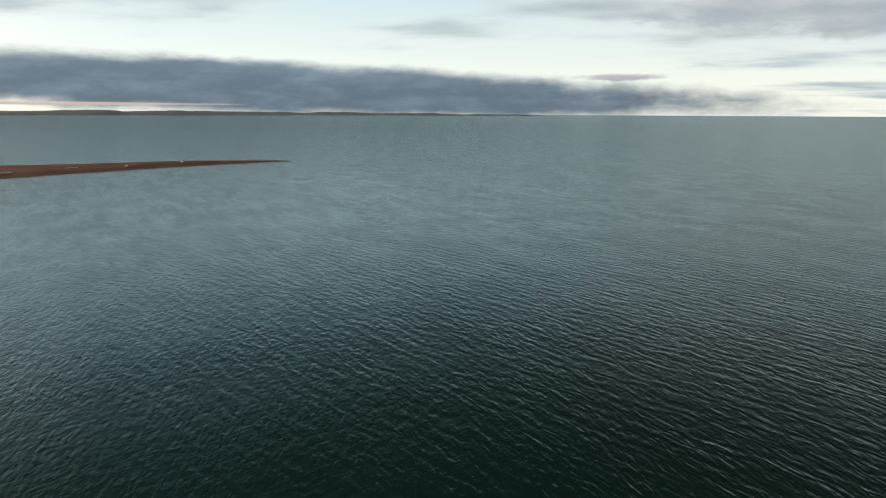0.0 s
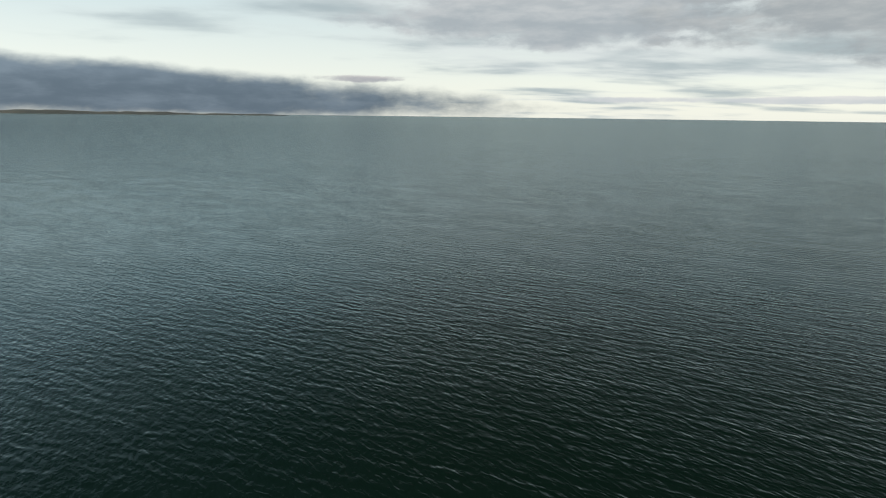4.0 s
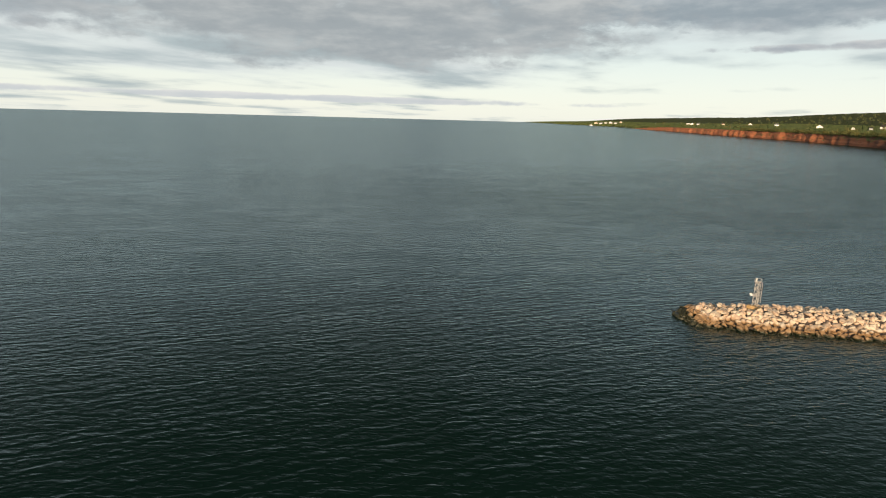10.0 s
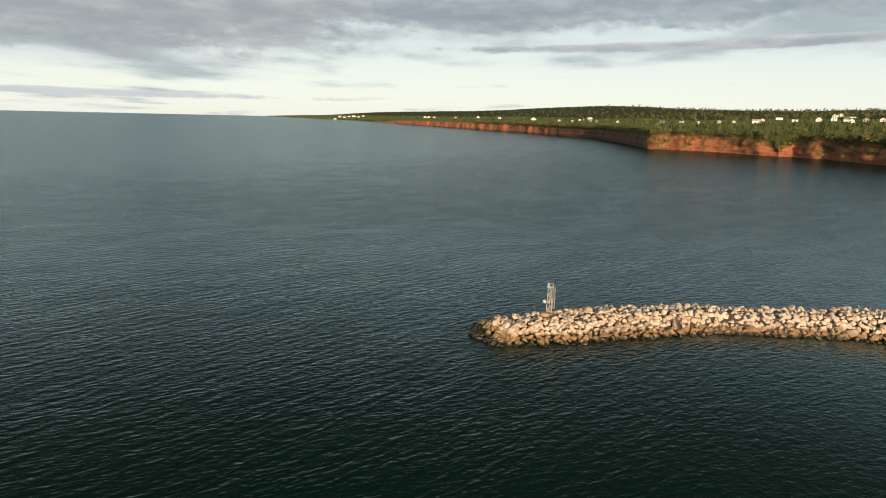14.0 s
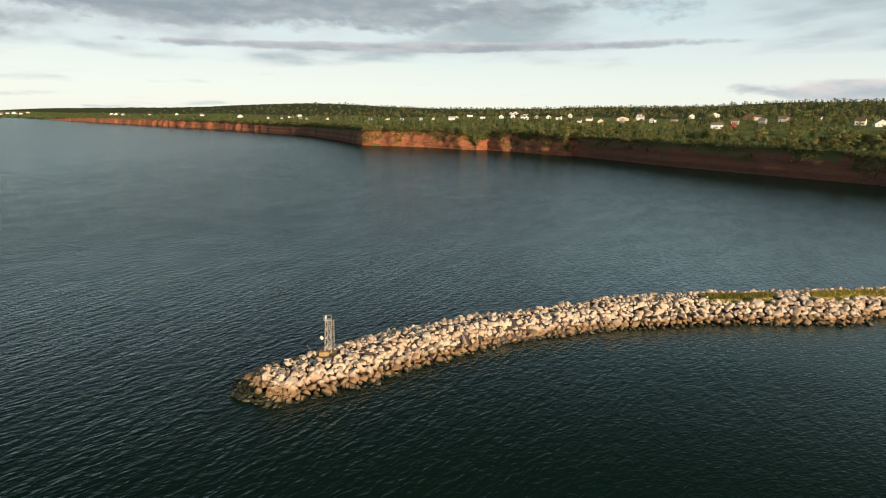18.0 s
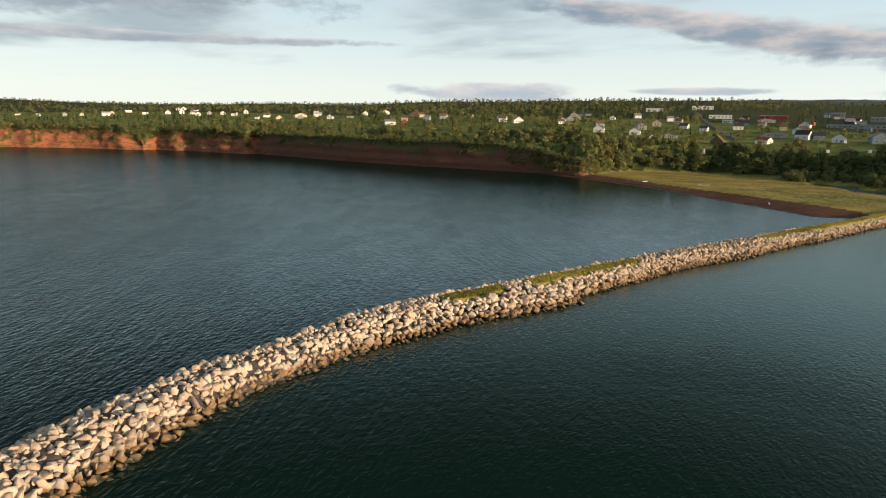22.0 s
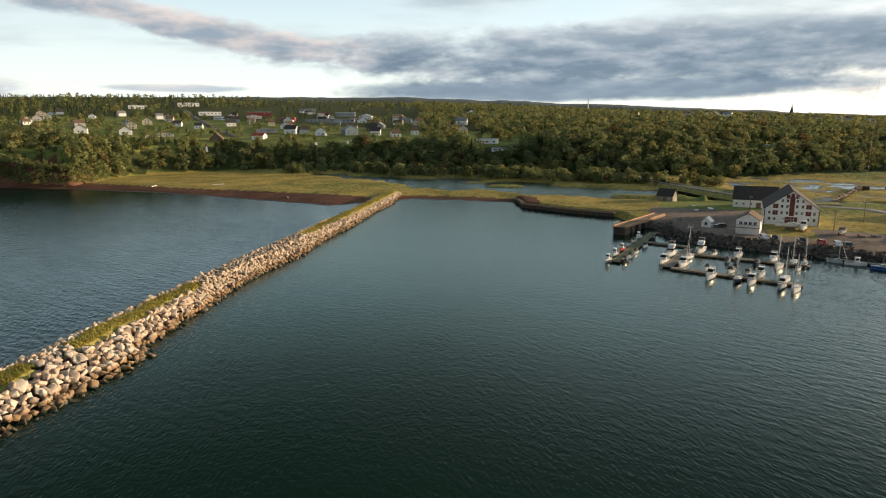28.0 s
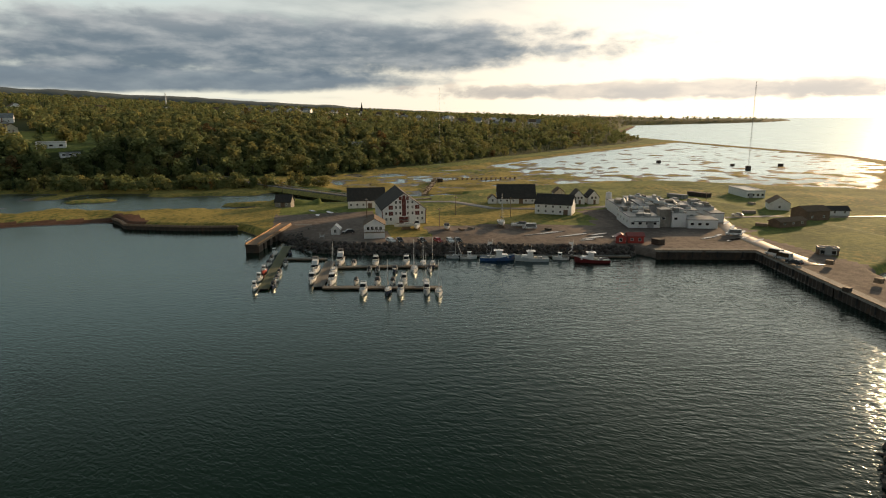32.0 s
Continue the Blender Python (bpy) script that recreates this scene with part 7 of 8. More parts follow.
def radio_mast(x, y, h, label, r=0.42, leg=0.06):
    t = thing("radio_mast", pose(x, y, 0), label, "radio mast", "radio masts")
    part("footing", boxes((-1.5, -1.5, -1.0, 1.5, 1.5, 3.2), bevel=0.15), M_SHEETPILE, t, "dark concrete footing standing in the marsh")
    bm = bmesh.new()
    for a in (90, 210, 330):
        c, s = r * math.cos(radians(a)), r * math.sin(radians(a))
        tube(bm, (c, s, 3.3), (c, s, h), leg, sides=4)
    n = int((h - 3.4) / 1.6)
    for k in range(n):
        z = 3.4 + 1.6 * k
        for i in range(3):
            a, b = radians(90 + 120 * i), radians(210 + 120 * i)
            tube(bm, (r * math.cos(a), r * math.sin(a), z), (r * math.cos(b), r * math.sin(b), z + 1.6), leg * 0.55, sides=3)
    part("lattice", bm, M_STEEL, t)
    part("guy_wire", rods(*[((0, 0, h * q), (h * 0.42 * math.cos(a), h * 0.42 * math.sin(a), 0), 0.012) for q in (0.55, 0.95) for a in (0.4, 2.5, 4.6)], sides=3), M_STEEL, t)


radio_mast(433, -286, 67, "tall thin guyed lattice radio mast in the tidal marsh")
radio_mast(398, -34, 60, "thin guyed lattice mast at the marsh's edge", 0.16, 0.012)
for x, y, s in [(456, -335, 1.6), (470, -300, 1.3), (520, -262, 1.5)]:
    t = thing("concrete_footing", pose(x, y, 0, 0, 0, 20), "dark old mast footing in the marsh", "footing", "footings in the marsh")
    part("block", boxes((-s, -s, -0.8, s, s, 1.4 * s), bevel=0.12), M_SHEETPILE, t)

# ruined landing stage in the marsh
for k in range(14):
    u = k / 13
    t = thing("mooring_pile", pose(413.3 - 3.4 * u, -46 - 42 * u, 0), "stump of an old timber pile in the marsh", "pile", "old piles in the marsh")
    part("pile", rods(((0, 0, -0.6), (0.05, 0.03, 1.5), 0.55, 0.45), sides=7), M_TIMBER, t)
    part("pile_cap", boxes((-1.0, -0.7, 1.3, 1.0, 0.7, 1.7), bevel=0.08), M_TIMBER, t)
t = thing("ruined_jetty", pose(330, -10.5, 0.2, 0, 0, -16), "broken grey timber jetty running into the marsh", "jetty")
rng = random.Random(9)
for k in range(24):
    x = k * 3.7
    part("bent", rods(((x, -1.2, -0.8), (x + rng.uniform(-0.3, 0.3), -1.1, 1.8), 0.14), ((x, 1.2, -0.8), (x + rng.uniform(-0.3, 0.3), 1.1, 1.8), 0.14), ((x, -1.5, 1.75), (x, 1.5, 1.75), 0.13)), M_TIMBER, t)
    if rng.random() < 0.75:
        part("plank", boxes((x, -1.1, 1.9, x + 3.7, -0.2, 2.0)), M_TIMBER, t, "", pose(0, 0, 0, rng.uniform(-3, 3), 0, rng.uniform(-2, 2)))
    if rng.random() < 0.75:
        part("plank", boxes((x, 0.1, 1.9, x + 3.7, 1.1, 2.0)), M_TIMBER, t, "", pose(0, 0, 0, rng.uniform(-3, 3), 0, rng.uniform(-2, 2)))
t = thing("footbridge", pose(312, -2, 2.0, 0, 0, -80), "low pale footbridge behind the warehouse", "footbridge")
part("deck", boxes((-9, -1.2, 0, 9, 1.2, 0.2)), M_CONCRETE, t)
for s in (-1, 1):
    part("railing", rods(*[((-8.8 + 2.2 * k, s * 1.1, 0.2), (-8.8 + 2.2 * k, s * 1.1, 1.3), 0.06) for k in range(9)], ((-8.8, s * 1.1, 1.3), (8.8, s * 1.1, 1.3), 0.06)), M_TIMBER, t)
part("abutment", boxes((-9.5, -1.3, -2.2, -8, 1.3, 0.0), (8, -1.3, -2.2, 9.5, 1.3, 0.0)), M_CONCRETE, t)
# ---------------------------------------------------------------- the village
# x, y, front width, style
VILLAGE = [(377, 563, 10.5, "white"), (433, 523, 15, "low"), (519, 599, 9, "white"), (440, 465, 11.4, "aframe"), (472, 443, 14, "redroof"), (526, 479, 22, "longgrey"), (528, 449, 12, "white"), (537, 440, 9, "blue"),
           (527, 412, 11, "white"), (544, 388, 13.5, "tallblue"), (588, 388, 12.5, "brown"), (566, 325, 9, "white"), (606, 290, 10, "cream"), (800, 525, 19, "bigwhite"), (825, 485, 27, "bigcream"), (690, 640, 20, "longgrey"),
           (-62, 1750, 11, "white"), (-19, 1468, 9, "white"), (-152, 1500, 12, "white"), (-175, 1428, 9, "cream"), (-13, 1157, 8, "white"), (6, 1179, 8, "grey"), (28, 1186, 8, "white"), (69, 1226, 8, "white"),
           (96, 1117, 12, "white"), (148, 1095, 20, "bigcream"), (212, 1317, 10, "white"), (181, 1114, 18, "bigwhite"), (265, 1116, 10, "white"), (306, 1132, 15, "bigwhite"), (229, 828, 17, "bigwhite"), (247, 823, 8, "red"),
           (322, 970, 10, "cream"), (322, 998, 18, "brown"), (346, 925, 8, "cream"), (357, 747, 11, "white"), (362, 716, 13, "white"), (300, 880, 9, "grey"), (408, 690, 9, "white"), (430, 640, 10, "grey"),
           (-1543, 2557, 13, "white"), (-1040, 2128, 18, "white"), (-790, 1977, 18, "white"), (-789, 2047, 22, "bigwhite"), (-178, 1369, 18, "bigwhite"), (-49, 1700, 15, "white"), (-1900, 2700, 18, "white"), (-2050, 2830, 20, "bigwhite"), (-1980, 2760, 16, "white"), (-1700, 2600, 14, "cream"), (-1350, 2420, 14, "white"),
           (635, 305, 9, "grey"), (700, 330, 12, "white"), (460, 600, 9, "cream"), (560, 560, 10, "white"), (610, 600, 11, "grey"), (640, 540, 11, "white"), (590, 500, 10, "cream"), (700, 470, 12, "white"), (740, 430, 12, "grey"), (670, 400, 10, "white"),
           (1010, 20, 16, "white"), (1030, -110, 16, "white"), (1080, -190, 18, "bigwhite"), (1120, -260, 18, "white"), (1160, -330, 18, "white"), (1190, -390, 18, "white"), (1180, -300, 16, "cream"), (1250, -430, 20, "white"), (1300, -480, 20, "white"),
           (1090, 60, 18, "grey"), (1070, 180, 16, "white"), (1040, 250, 16, "white"), (1000, 330, 15, "cream"), (950, 420, 15, "white")]
VR = random.Random(77)
# more houses along the lanes of the village and the coast road
for lane, n in [(((560, 470), (640, 640)), 5), (((600, 420), (720, 560)), 5), (((660, 380), (800, 470)), 5), (((760, 560), (880, 720)), 5), (((500, 560), (600, 720)), 5), (((420, 720), (560, 860)), 6),
                (((250, 900), (420, 860)), 6), (((60, 1080), (260, 1000)), 6), (((-120, 1330), (60, 1130)), 6), (((-420, 1560), (-200, 1400)), 5), (((-900, 2010), (-560, 1700)), 5)]:
    (ax, ay), (bx, by) = lane
    for k in range(n):
        u = (k + VR.uniform(0.2, 0.8)) / n
        q = (ax + (bx - ax) * u + VR.uniform(-12, 12), ay + (by - ay) * u + VR.uniform(-12, 12))
        if all(math.hypot(q[0] - o[0], q[1] - o[1]) > 20 for o in VILLAGE):
            VILLAGE.append((*q, VR.uniform(7, 10.5), VR.choice(["white", "white", "white", "grey", "cream", "blue"])))
# the upper town along the eastern skyline
for k in range(46):
    a, q = radians(VR.uniform(84, 108)), VR.uniform(960, 1480)
    q = (q * math.sin(a), 30 + q * math.cos(a))
    if all(math.hypot(q[0] - o[0], q[1] - o[1]) > 24 for o in VILLAGE):
        VILLAGE.append((*q, VR.uniform(9, 15), VR.choice(["white", "white", "bigwhite", "cream", "grey"])))
# a hamlet on the far north-western point
for k in range(8):
    a, q = radians(-44.8 + 0.42 * k), VR.uniform(3960, 4120)
    VILLAGE.append((q * math.sin(a), 30 + q * math.cos(a), VR.uniform(16, 24), VR.choice(["white", "bigwhite", "cream"])))
# and between the gardens above the bank
for k in range(40):
    a, q = radians(VR.uniform(36, 64)), VR.uniform(600, 960)
    q = (q * math.sin(a), 30 + q * math.cos(a))
    if all(math.hypot(q[0] - o[0], q[1] - o[1]) > 26 for o in VILLAGE) and all(math.hypot(q[0] - ox, q[1] - oy) > 34 for ox, oy in ((745, 677), (686, 577), (684, 508), (710, 508), (660, 508), (843, 657), (815, 611), (837, 585), (740, 500), (690, 720), (630, 639), (600, 650), (645, 705), (560, 597), (690, 760), (740, 820))):
        VILLAGE.append((*q, VR.uniform(7.5, 11), VR.choice(["white", "white", "grey", "cream", "blue", "brown"])))
WALLS = {"white": M_WHITE, "low": M_CREAM, "aframe": M_BROWNWALL, "redroof": M_WHITE, "longgrey": M_GREYWALL, "blue": M_BLUEWALL, "tallblue": M_BLUEWALL, "brown": M_BROWNWALL, "cream": M_CREAM, "bigwhite": M_WHITE, "bigcream": M_CREAM, "grey": M_GREYWALL, "red": M_REDWALL}
SAY = {"white": "white clapboard house with a gabled roof", "low": "long low cream bungalow", "aframe": "brown steep-gabled chalet on the lawn", "redroof": "white house under a dark red roof", "longgrey": "long grey low-roofed row building",
       "blue": "pale blue gabled house", "tallblue": "tall blue-grey gabled house", "brown": "brown boarded house with gabled roof", "cream": "cream-sided house with brown roof", "bigwhite": "large white house with broad roof", "bigcream": "large cream lodge with broad roof", "grey": "grey-sided gabled house", "red": "small red-painted house"}
for hx, hy, w, st in VILLAGE:
    z = lie(hx, hy)
    face = math.degrees(math.atan2(hx, hy - 30))
    turn = -face + VR.choice([-90, 0, 0, 90]) * (0 if st in ("aframe", "tallblue", "low", "longgrey") else 1) + VR.uniform(-18, 18)
    l = w * VR.uniform(0.75, 1.1)
    eave, ridge = {"low": (2.6, 4.0), "aframe": (2.2, 7.6), "longgrey": (3.0, 4.4), "tallblue": (5.2, 9.2), "bigwhite": (4.6, 7.6), "bigcream": (4.4, 7.2), "redroof": (3.2, 5.8)}.get(st, (VR.uniform(3.0, 5.0), 0))
    if not ridge:
        ridge = eave + w * 0.33
    roof = {"redroof": M_ROOFRED, "cream": M_ROOFBROWN, "bigwhite": M_ROOFPALE if VR.random() < 0.5 else M_ROOFGREY, "longgrey": M_ROOFPALE, "aframe": M_ROOFBROWN}.get(st, VR.choice([M_ROOF, M_ROOFGREY, M_ROOFBROWN]))
    n = 3 if w > 12 else 2
    rows = (1.5,) if eave < 4.2 else (1.5, 4.0)
    far = math.hypot(hx, hy) > 900
    gable_house("house", pose(hx, hy, z - 0.3, 0, 0, turn), w, min(l, 14), eave, ridge, WALLS[st], roof, SAY[st] + (" among the far woods" if far else " above the bank"), "house", "houses of the village",
                front=[(-w / 2 + w * (k + 1) / (n + 1), zz + 0.3) for zz in rows for k in range(n)], side=[] if far else [(y, 1.8) for y in (-l * 0.22, l * 0.22)], door=None if far else w * 0.12, chimney=not far and VR.random() < 0.5, near=False, wsize=(1.2, 1.3))

# shops and works along the street
for x, y, w, l, h, wall, roof, label in [(745, 677, 34, 16, 5.0, M_REDWALL, M_ROOFPALE, "long red-fronted store with a pale band"), (686, 577, 18, 14, 4.2, M_REDWALL, M_ROOFGREY, "low red shop hall beside the street"), (684, 508, 62, 14, 4.4, M_GREYWALL, M_ROOFGREY, "very long grey-blue works shed"),
                                         (843, 657, 18, 12, 8.5, M_GREYWALL, M_ROOFGREY, "tall dark grey process building"), (815, 611, 17, 14, 6.5, M_BRICK, M_ROOFGREY, "brick-coloured works hall with flat roof"), (837, 585, 30, 14, 6.0, M_GREYWALL, M_ROOFPALE, "grey works hall with pale roof"), (740, 500, 22, 12, 4.0, M_BRICK, M_ROOFPALE, "low brown shop with pale roof"),
                                         (779, 972, 30, 16, 5.5, M_WHITE, M_ROOFPALE, "white hall high on the hill"), (904, 985, 38, 18, 6.5, M_WHITE, M_ROOFPALE, "long white hall on the skyline"), (630, 639, 20, 14, 4.5, M_WHITE, M_ROOFGREY, "pale flat-roofed shop by the street"), (690, 720, 30, 16, 4.5, M_WHITE, M_ROOFPALE, "pale low supermarket hall"), (573, 5, 25, 10, 3.6, M_WHITE, M_ROOFPALE, "white long roof showing among the trees"),
                                         (503, 223, 18, 12, 4.0, M_WHITE, M_ROOFPALE, "white hall with a row of arched windows"), (482, 205, 12, 5, 2.4, M_WHITE, M_ROOFGREY, "low white sheds below the hall")]:
    face = math.degrees(math.atan2(x, y - 30))
    flat_hall("shop_hall", pose(x, y, lie(x, y) - 0.2, 0, 0, -face + VR.uniform(-10, 10)), w, l, h, wall, roof, label, "hall", max(3, int(w / 5)), "shops and works of the village")


def camper(x, y, head):
    t = thing("camper_trailer", pose(x, y, lie(x, y), 0, 0, head), "white camping trailer parked on the lawn", "camper", "campers on the lawn")
    part("body", wedge(-3.6, 3.6, 1.2, 0.5, 2.9, 0.25, 0.55, 0.08, 0.15), M_GEL, t)
    for k in range(3):
        part("side_window", boxes((-2.6 + 1.9 * k, -1.22, 1.5, -1.5 + 1.9 * k, 1.22, 2.2)), M_GLASS, t)
    for s in (-1, 1):
        part("wheel", rods(((0, s * 1.05 - 0.12, 0.36), (0, s * 1.05 + 0.12, 0.36), 0.36), sides=12), M_BLACK, t)
    part("drawbar", rods(((3.4, 0, 0.55), (4.6, 0, 0.5), 0.07)), M_STEEL, t)


for x, y, hd in [(454, 366, 50), (467, 341, 40), (485, 346, 60), (520, 402, 55)]:
    camper(x, y, hd)


def white_tower(x, y, h, label):
    t = thing("water_tower", pose(x, y, lie(x, y)), label, "tower")
    part("shaft", rods(((0, 0, -1), (0, 0, h), 1.5, 0.9), sides=16), M_WHITE, t)
    part("cap", rods(((0, 0, h), (0, 0, h + 1.2), 1.0, 0.2), sides=16), M_WHITE, t)


white_tower(1228, 288, 84 - lie(1228, 288), "slender white tower rising above the far woods")


def church(x, y):
    z = lie(x, y) - 9
    t = gable_house("church", pose(x, y, z, 0, 0, -95), 14, 34, 9, 17, M_GREYWALL, M_ROOF, "grey church with a tall dark spire above the trees", "church", side=[(-12 + 6 * k, 5) for k in range(5)], near=False, wsize=(1.4, 3.2))
    part("tower", boxes((-2.2, -22.6, -1, 2.2, -18.2, 19)), M_GREYWALL, t)
    part("spire", rods(((0, -20.4, 19.0), (0, -20.4, 33.0), 2.6, 0.08), sides=8), M_ROOF, t)
    part("cross", rods(((0, -20.4, 32.6), (0, -20.4, 35), 0.12), ((-0.7, -20.4, 34), (0.7, -20.4, 34), 0.12)), M_STEEL, t)


church(1083, -47)


def garden_lighthouse(x, y):
    t = thing("garden_lighthouse", pose(x, y, lie(x, y)), "small white ornamental lighthouse on the lawn", "lighthouse")
    part("tower", rods(((0, 0, -0.3), (0, 0, 4.4), 1.5, 0.8), sides=8), M_WHITE, t)
    part("gallery", rods(((0, 0, 4.4), (0, 0, 4.6), 1.1, 1.1), sides=8), M_REDWALL, t, "red gallery")
    part("lantern", rods(((0, 0, 4.6), (0, 0, 5.5), 0.6), sides=8), M_GLASS, t)
    part("cap", rods(((0, 0, 5.5), (0, 0, 6.2), 0.75, 0.05), sides=8), M_REDWALL, t)


garden_lighthouse(397, 436)

# driftwood on the beaches
for x, y, hd, L in [(291, 321, -50, 7), (256, 240, 40, 5), (-60, -478, 20, 9), (-90, -470, 50, 7), (-20, -470, 15, 12), (-130, -474, 70, 6), (8, -478, 30, 14), (270, 352, 10, 5)]:
    t = thing("driftwood_log", pose(x, y, lie(x, y) + 0.15, 0, 0, hd), "bleached driftwood log on the shingle", "driftwood", "driftwood")
    part("trunk", rods(((-L / 2, 0, 0), (L / 2, 0.3, 0.15), 0.32, 0.16), sides=7), M_TRIM, t)
    part("branch", rods(((L * 0.2, 0.1, 0.1), (L * 0.38, 0.9, 0.7), 0.1, 0.04), sides=5), M_TRIM, t)
CLEAR = [(x, y, 9 + w * 0.9) for x, y, w, st in VILLAGE] + [(745, 677, 30), (686, 577, 24), (684, 508, 42), (843, 657, 22), (815, 611, 22), (837, 585, 28), (740, 500, 22), (779, 972, 30), (904, 985, 34), (630, 639, 22), (690, 720, 26), (573, 5, 17), (503, 223, 22), (482, 205, 14), (454, 366, 14), (467, 341, 14), (485, 346, 14), (520, 402, 12), (397, 436, 10),
                                                              (470, 470, 12), (520, 545, 14), (560, 597, 14), (600, 650, 14), (645, 705, 14), (690, 760, 14), (740, 820, 14), (1083, -47, 22)]
# ---------------------------------------------------------------- woods


def leafy_template(rng, quads, sub=6):
    """A broad-leaved tree one unit high: trunk, limbs and a ragged crown of leaf clumps."""
    v, f = [], []

    def tri_rod(a, b, r0, r1):
        k = len(v)
        for p, r in ((a, r0), (b, r1)):
            for q in range(4):
                t = q * math.pi / 2
                v.append((p[0] + r * math.cos(t), p[1] + r * math.sin(t), p[2]))
        for q in range(4):
            f.append((k + q, k + (q + 1) % 4, k + 4 + (q + 1) % 4, k + 4 + q))
    tri_rod((0, 0, -0.05), (0.01, 0.01, 0.5), 0.03, 0.012)
    hubs = []
    for k in range(sub):
        a = k * 2.4 + rng.uniform(-0.4, 0.4)
        r = rng.uniform(0.08, 0.26)
        hub = (math.cos(a) * r, math.sin(a) * r, rng.uniform(0.14, 0.78) - r * 0.25)
        hubs.append((hub, rng.uniform(0.15, 0.24)))
        tri_rod((0, 0, 0.25), hub, 0.012, 0.004)
    hubs.append(((0, 0, 0.78), 0.19))
    bark = len(f)
    for k in range(quads):
        (hx, hy, hz), hr = hubs[k % len(hubs)]
        n = Vector((rng.gauss(0, 1), rng.gauss(0, 1), rng.gauss(0.25, 1))).normalized()
        c = Vector((hx, hy, hz)) + n * hr * rng.uniform(0.6, 1.08)
        n = (n + Vector((rng.gauss(0, 0.28), rng.gauss(0, 0.28), rng.gauss(0.15, 0.28)))).normalized()
        e1 = n.orthogonal().normalized()
        e2 = n.cross(e1)
        s = rng.uniform(0.048, 0.078) * (1.0 if quads > 120 else (1.3 if quads > 50 else 1.9))
        a = rng.uniform(0, 6.28)
        b = len(v)
        for q in range(4):
            t = a + q * math.pi / 2
            p = c + (e1 * math.cos(t) + e2 * math.sin(t)) * s * rng.uniform(0.7, 1.2)
            v.append(tuple(p))
        f.append((b, b + 1, b + 2, b + 3))
    return np.array(v), np.array(f), bark


def spruce_template(rng, tiers=6, sides=7):
    v, f = [], []
    for k in range(4):
        t = k * math.pi / 2
        v.append((0.025 * math.cos(t), 0.025 * math.sin(t), -0.05))
        v.append((0.012 * math.cos(t), 0.012 * math.sin(t), 0.4))
    for k in range(4):
        a, b = 2 * k, 2 * ((k + 1) % 4)
        f.append((a, b, b + 1, a + 1))
    bark = len(f)
    for t in range(tiers):
        z0 = 0.10 + 0.80 * t / tiers
        r = 0.21 * (1 - t / (tiers + 0.4)) * rng.uniform(0.85, 1.1)
        top = (rng.uniform(-0.01, 0.01), rng.uniform(-0.01, 0.01), z0 + 0.26 * (1 - 0.4 * t / tiers))
        for q in range(sides):
            a = 6.283 * q / sides + t
            b = len(v)
            rr = r * rng.uniform(0.75, 1.15)
            w = 0.62 * 6.283 / sides
            v += [(rr * math.cos(a - w / 2) * 0.72, rr * math.sin(a - w / 2) * 0.72, z0 + 0.04), (rr * math.cos(a), rr * math.sin(a), z0 - 0.02 * rng.random()),
                  (rr * math.cos(a + w / 2) * 0.72, rr * math.sin(a + w / 2) * 0.72, z0 + 0.04), top]
            f.append((b, b + 1, b + 2, b + 3))
    return np.array(v), np.array(f), bark


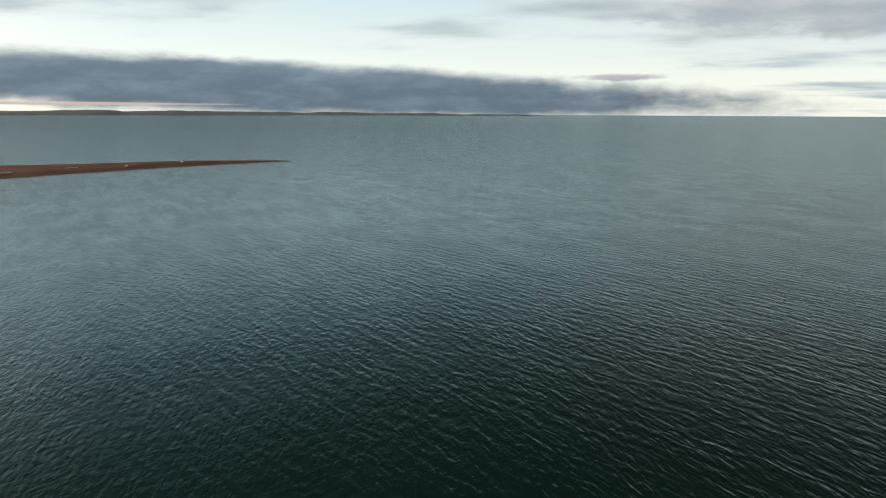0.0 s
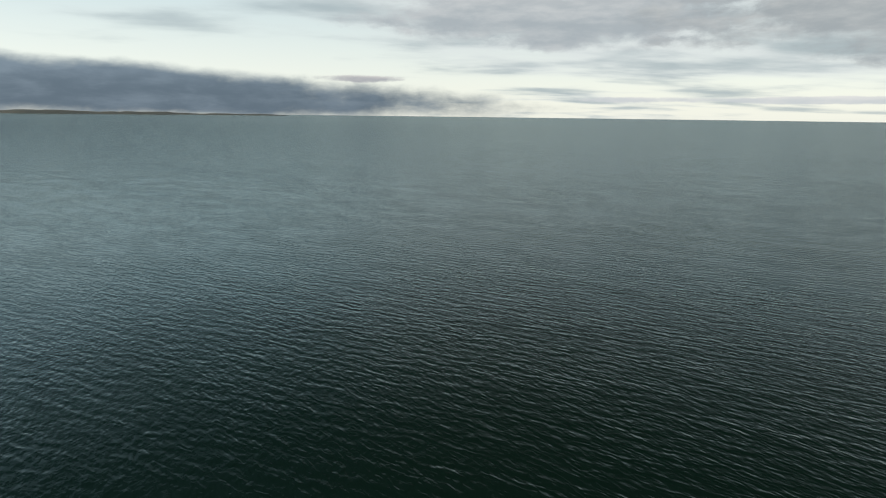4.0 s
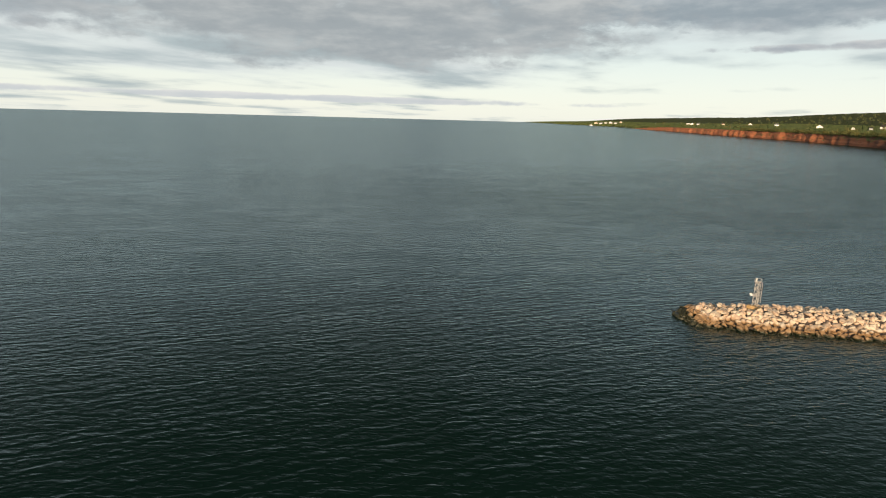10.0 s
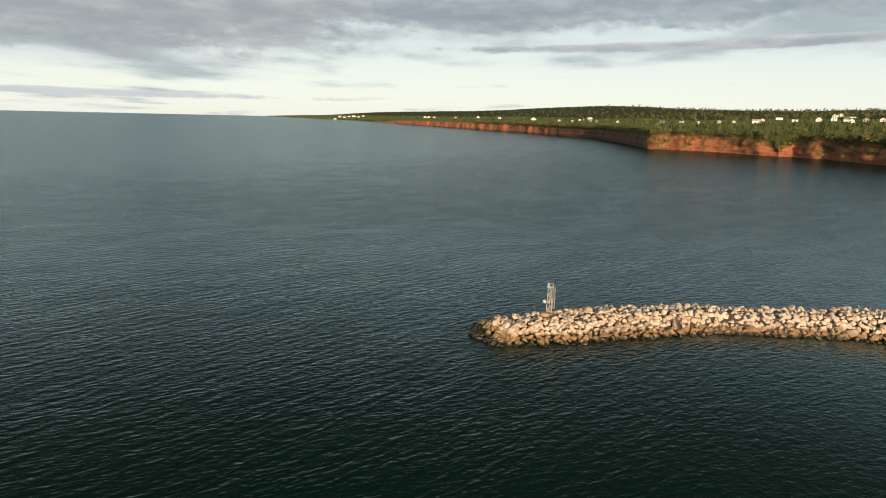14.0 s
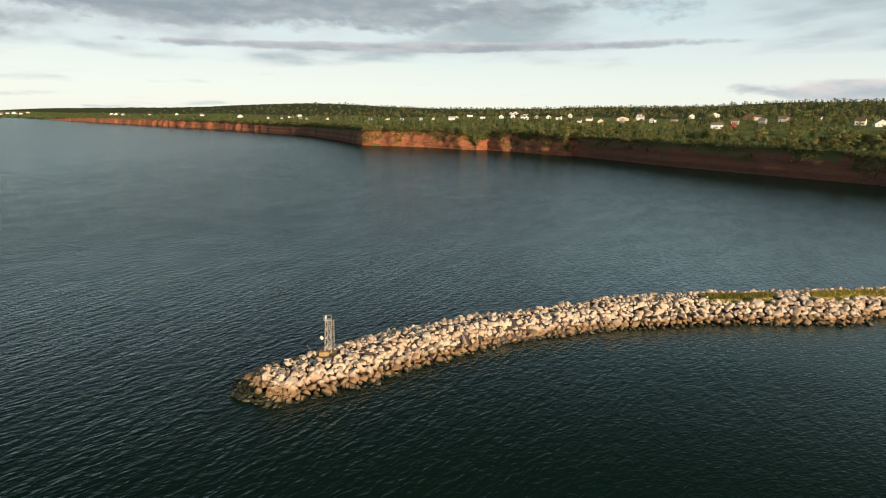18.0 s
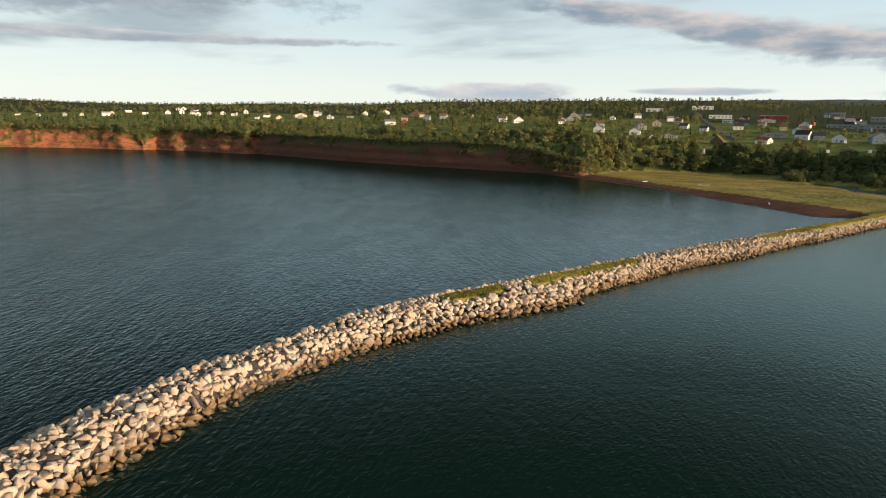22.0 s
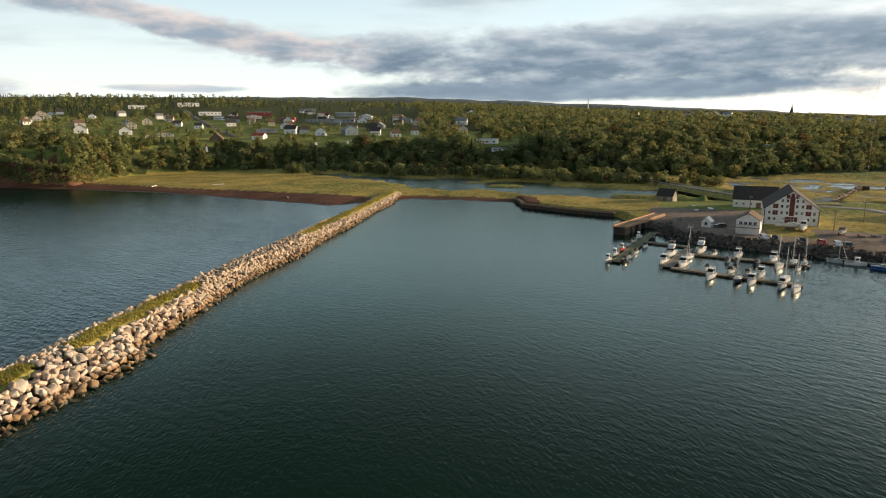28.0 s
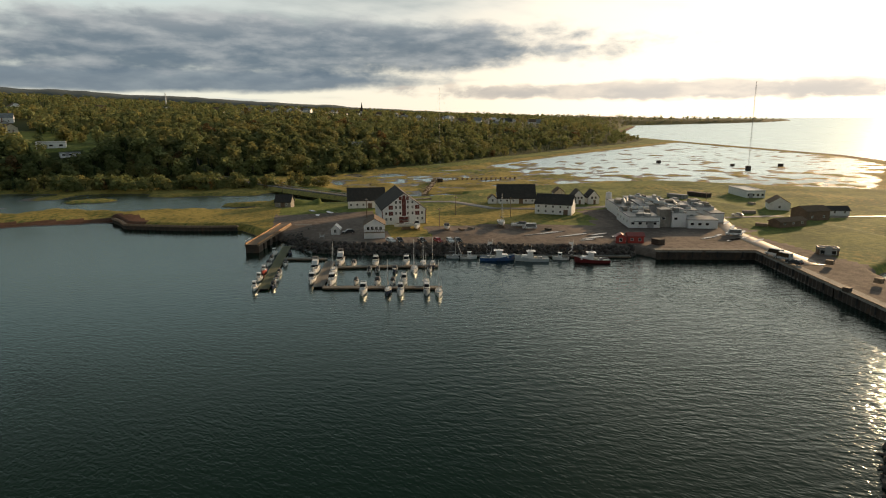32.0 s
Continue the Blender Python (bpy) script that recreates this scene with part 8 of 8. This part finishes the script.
def build_woods():
    rng = random.Random(23)
    broad = [leafy_template(rng, 260, 10) for _ in range(7)]
    middle = [leafy_template(rng, 96, 7) for _ in range(6)]
    thin = [leafy_template(rng, 26, 4) for _ in range(4)]
    spruce = [spruce_template(rng) for _ in range(4)]
    thin_spruce = [spruce_template(rng, 4, 5) for _ in range(3)]
    az = np.arange(-58, 132, 0.55)
    rr = np.concatenate([300 * 1.0145 ** np.arange(46), 582 * 1.026 ** np.arange(73)])
    ga, gr = np.meshgrid(az, rr, indexing="ij")
    jr = np.random.RandomState(7)
    ga = ga + (jr.rand(*ga.shape) - 0.5) * 0.55
    gr = gr * (1 + (jr.rand(*ga.shape) - 0.5) * 0.026)
    x, y = (gr * np.sin(np.radians(ga))).ravel(), (30 + gr * np.cos(np.radians(ga))).ravel()
    s = survey(x, y)
    h, ed, wide, rise, sh = s["h"], s["ed"], s["wide"], s["rise"], s["sh"]
    az, r = ga.ravel(), gr.ravel()
    n1, n2 = value_noise(x, y, 90, 51), value_noise(x, y, 240, 52)
    p = np.zeros(len(x))
    on = rise > 0.04
    cliffy = wide < 13
    p = np.where(on & ~cliffy & (rise < 0.98), 0.97, p)
    top = rise >= 0.98
    p = np.where(on & cliffy & (ed > 2) & (ed < 45), np.where(az < 16, 0.95, 0.6), p)
    p = np.where(top & (ed >= 45) & (ed < 420), np.where(n1 > 0.52, 0.75, 0.22), p)
    p = np.where(top & (ed >= 420), np.where((n2 < 0.30) & (r < 1700), 0.10, 0.9), p)
    town = (az > 34) & (az < 63) & top & (r < 900)
    p = np.where(town, np.where(n1 > 0.56, 0.72, 0.24), p)
    p = np.where((az >= 63) & on & (r < 2600), 0.96, p)
    upper = (az > 82) & (az < 110) & (r > 930) & (r < 1520)
    p = np.where((az >= 63) & on & (r >= 2600), 0.9, p)
    p = np.where(upper, 0.34, p)
    p = np.where((az >= 60) & (az < 76) & top & (r > 480) & (r < 640) & (y > 150), 0.12, p)
    p = np.where((s["lg"] > -30) & (s["lg"] < -4) & (x > 385) & (h > 0.8), 0.8, p)
    keep = (jr.rand(len(x)) < p) & (h > 0.9) & (r < 3900)
    for hx, hy, rad in CLEAR:
        keep &= (x - hx) ** 2 + (y - hy) ** 2 > rad * rad
        # open ground on the seaward side of a house
        ux, uy = -hx / math.hypot(hx, hy - 30), -(hy - 30) / math.hypot(hx, hy - 30)
        along, across = (x - hx) * ux + (y - hy) * uy, (x - hx) * -uy + (y - hy) * ux
        keep &= ~((along > 0) & (along < rad * 2.6) & (np.abs(across) < rad * 0.75) & (rise > 0.985))
    near_items, far_items = [], []
    # bushes along the road embankment between the pools
    for k in range(70):
        u = rng.random()
        bx, by = 345 + 110 * u + rng.uniform(-4, 4), 42 + 84 * u + rng.choice((-7, 7)) + rng.uniform(-3, 3)
        v, f, bark = rng.choice(middle)
        big = rng.uniform(1.6, 4.2)
        w = v * np.array([big * 1.3, big * 1.3, big]) + np.array([bx, by, float(survey(np.array([bx]), np.array([by]))["h"][0]) - 0.3])
        near_items.append((w[f[bark:].min():], f[bark:] - f[bark:].min(), rng.choice((0, 1, 1, 3))))
    for k in np.where(keep)[0]:
        conifer = rng.random() < (0.10 if r[k] < 420 else (0.6 if (r[k] > 900 and az[k] < 62) else 0.14))
        low = s["ed"][k] < 3
        big = rng.choice((rng.uniform(5.5, 9.0), rng.uniform(8.0, 13.0))) * (0.7 if (cliffy[k] and ed[k] < 30) else 1.0) * (0.75 if low or rise[k] < 0.12 else 1.0)
        if town[k]:
            big *= 0.75
        if upper[k]:
            big *= 0.62
        if az[k] > 63 and 0.3 < rise[k]:
            big *= 1.12
        far = r[k] > 1150
        if conifer:
            v, f, bark = rng.choice(thin_spruce if far else spruce)
            mat, wdt = 2, big * rng.uniform(0.85, 1.1)
        else:
            v, f, bark = rng.choice(thin if far else (middle if r[k] > 640 else broad))
            q = rng.random()
            autumn = 0.06 if (60 < az[k] < 80 and r[k] < 520) else 0.012
            mat, wdt = (3 if q < autumn else (1 if q < 0.28 else 0)), big * rng.uniform(1.05, 1.5)
        if far:
            wdt *= 1.0 + 0.5 * min(1.0, (r[k] - 1150) / 1500)
        a = rng.uniform(0, 6.28)
        c, sn = math.cos(a), math.sin(a)
        w = np.column_stack([(v[:, 0] * c - v[:, 1] * sn) * wdt + x[k], (v[:, 0] * sn + v[:, 1] * c) * wdt + y[k], v[:, 2] * big + h[k]])
        tgt = far_items if far else near_items
        tgt.append((w, f[:bark], 4))
        tgt.append((w[f[bark:].min():], f[bark:] - f[bark:].min(), mat))
    # scrub and young trees along the brow of the cliff
    for bx, by, bz in BROW:
        if bx < -1200 or rng.random() < 0.12 or (90 < bx < 240 and rng.random() < 0.2):
            continue
        big = rng.uniform(2.0, 5.0) * (2.1 if bx < 60 else 1.15)
        v, f, bark = rng.choice(middle)
        wdt, jx, jy = big * rng.uniform(1.2, 1.7), rng.uniform(-2, 2), rng.uniform(-2, 2)
        w = v * np.array([wdt, wdt, big]) + np.array([bx + jx, by + jy, bz - 0.3])
        near_items.append((w[f[bark:].min():], f[bark:] - f[bark:].min(), 1 if rng.random() < 0.4 else 0))
    for bx, by, bz in SCRUB:
        if rng.random() < 0.25:
            continue
        big = rng.uniform(2.0, 5.0)
        v, f, bark = rng.choice(middle)
        w = v * np.array([big * 1.3, big * 1.3, big]) + np.array([bx + rng.uniform(-1, 1), by + rng.uniform(-1, 1), bz - big * 0.45])
        near_items.append((w[f[bark:].min():], f[bark:] - f[bark:].min(), 1 if rng.random() < 0.5 else 0))
    mats = M_LEAF + [M_BARK]
    tagged(new("woodland", heap_mesh("woodland", near_items, mats)), "mixed green woods of broad-leaved trees and spruce on the bank", "trees", kind="stuff")
    tagged(new("far_woods", heap_mesh("far_woods", far_items, mats)), "dense far woods covering the low hills", "trees", kind="stuff")


build_woods()
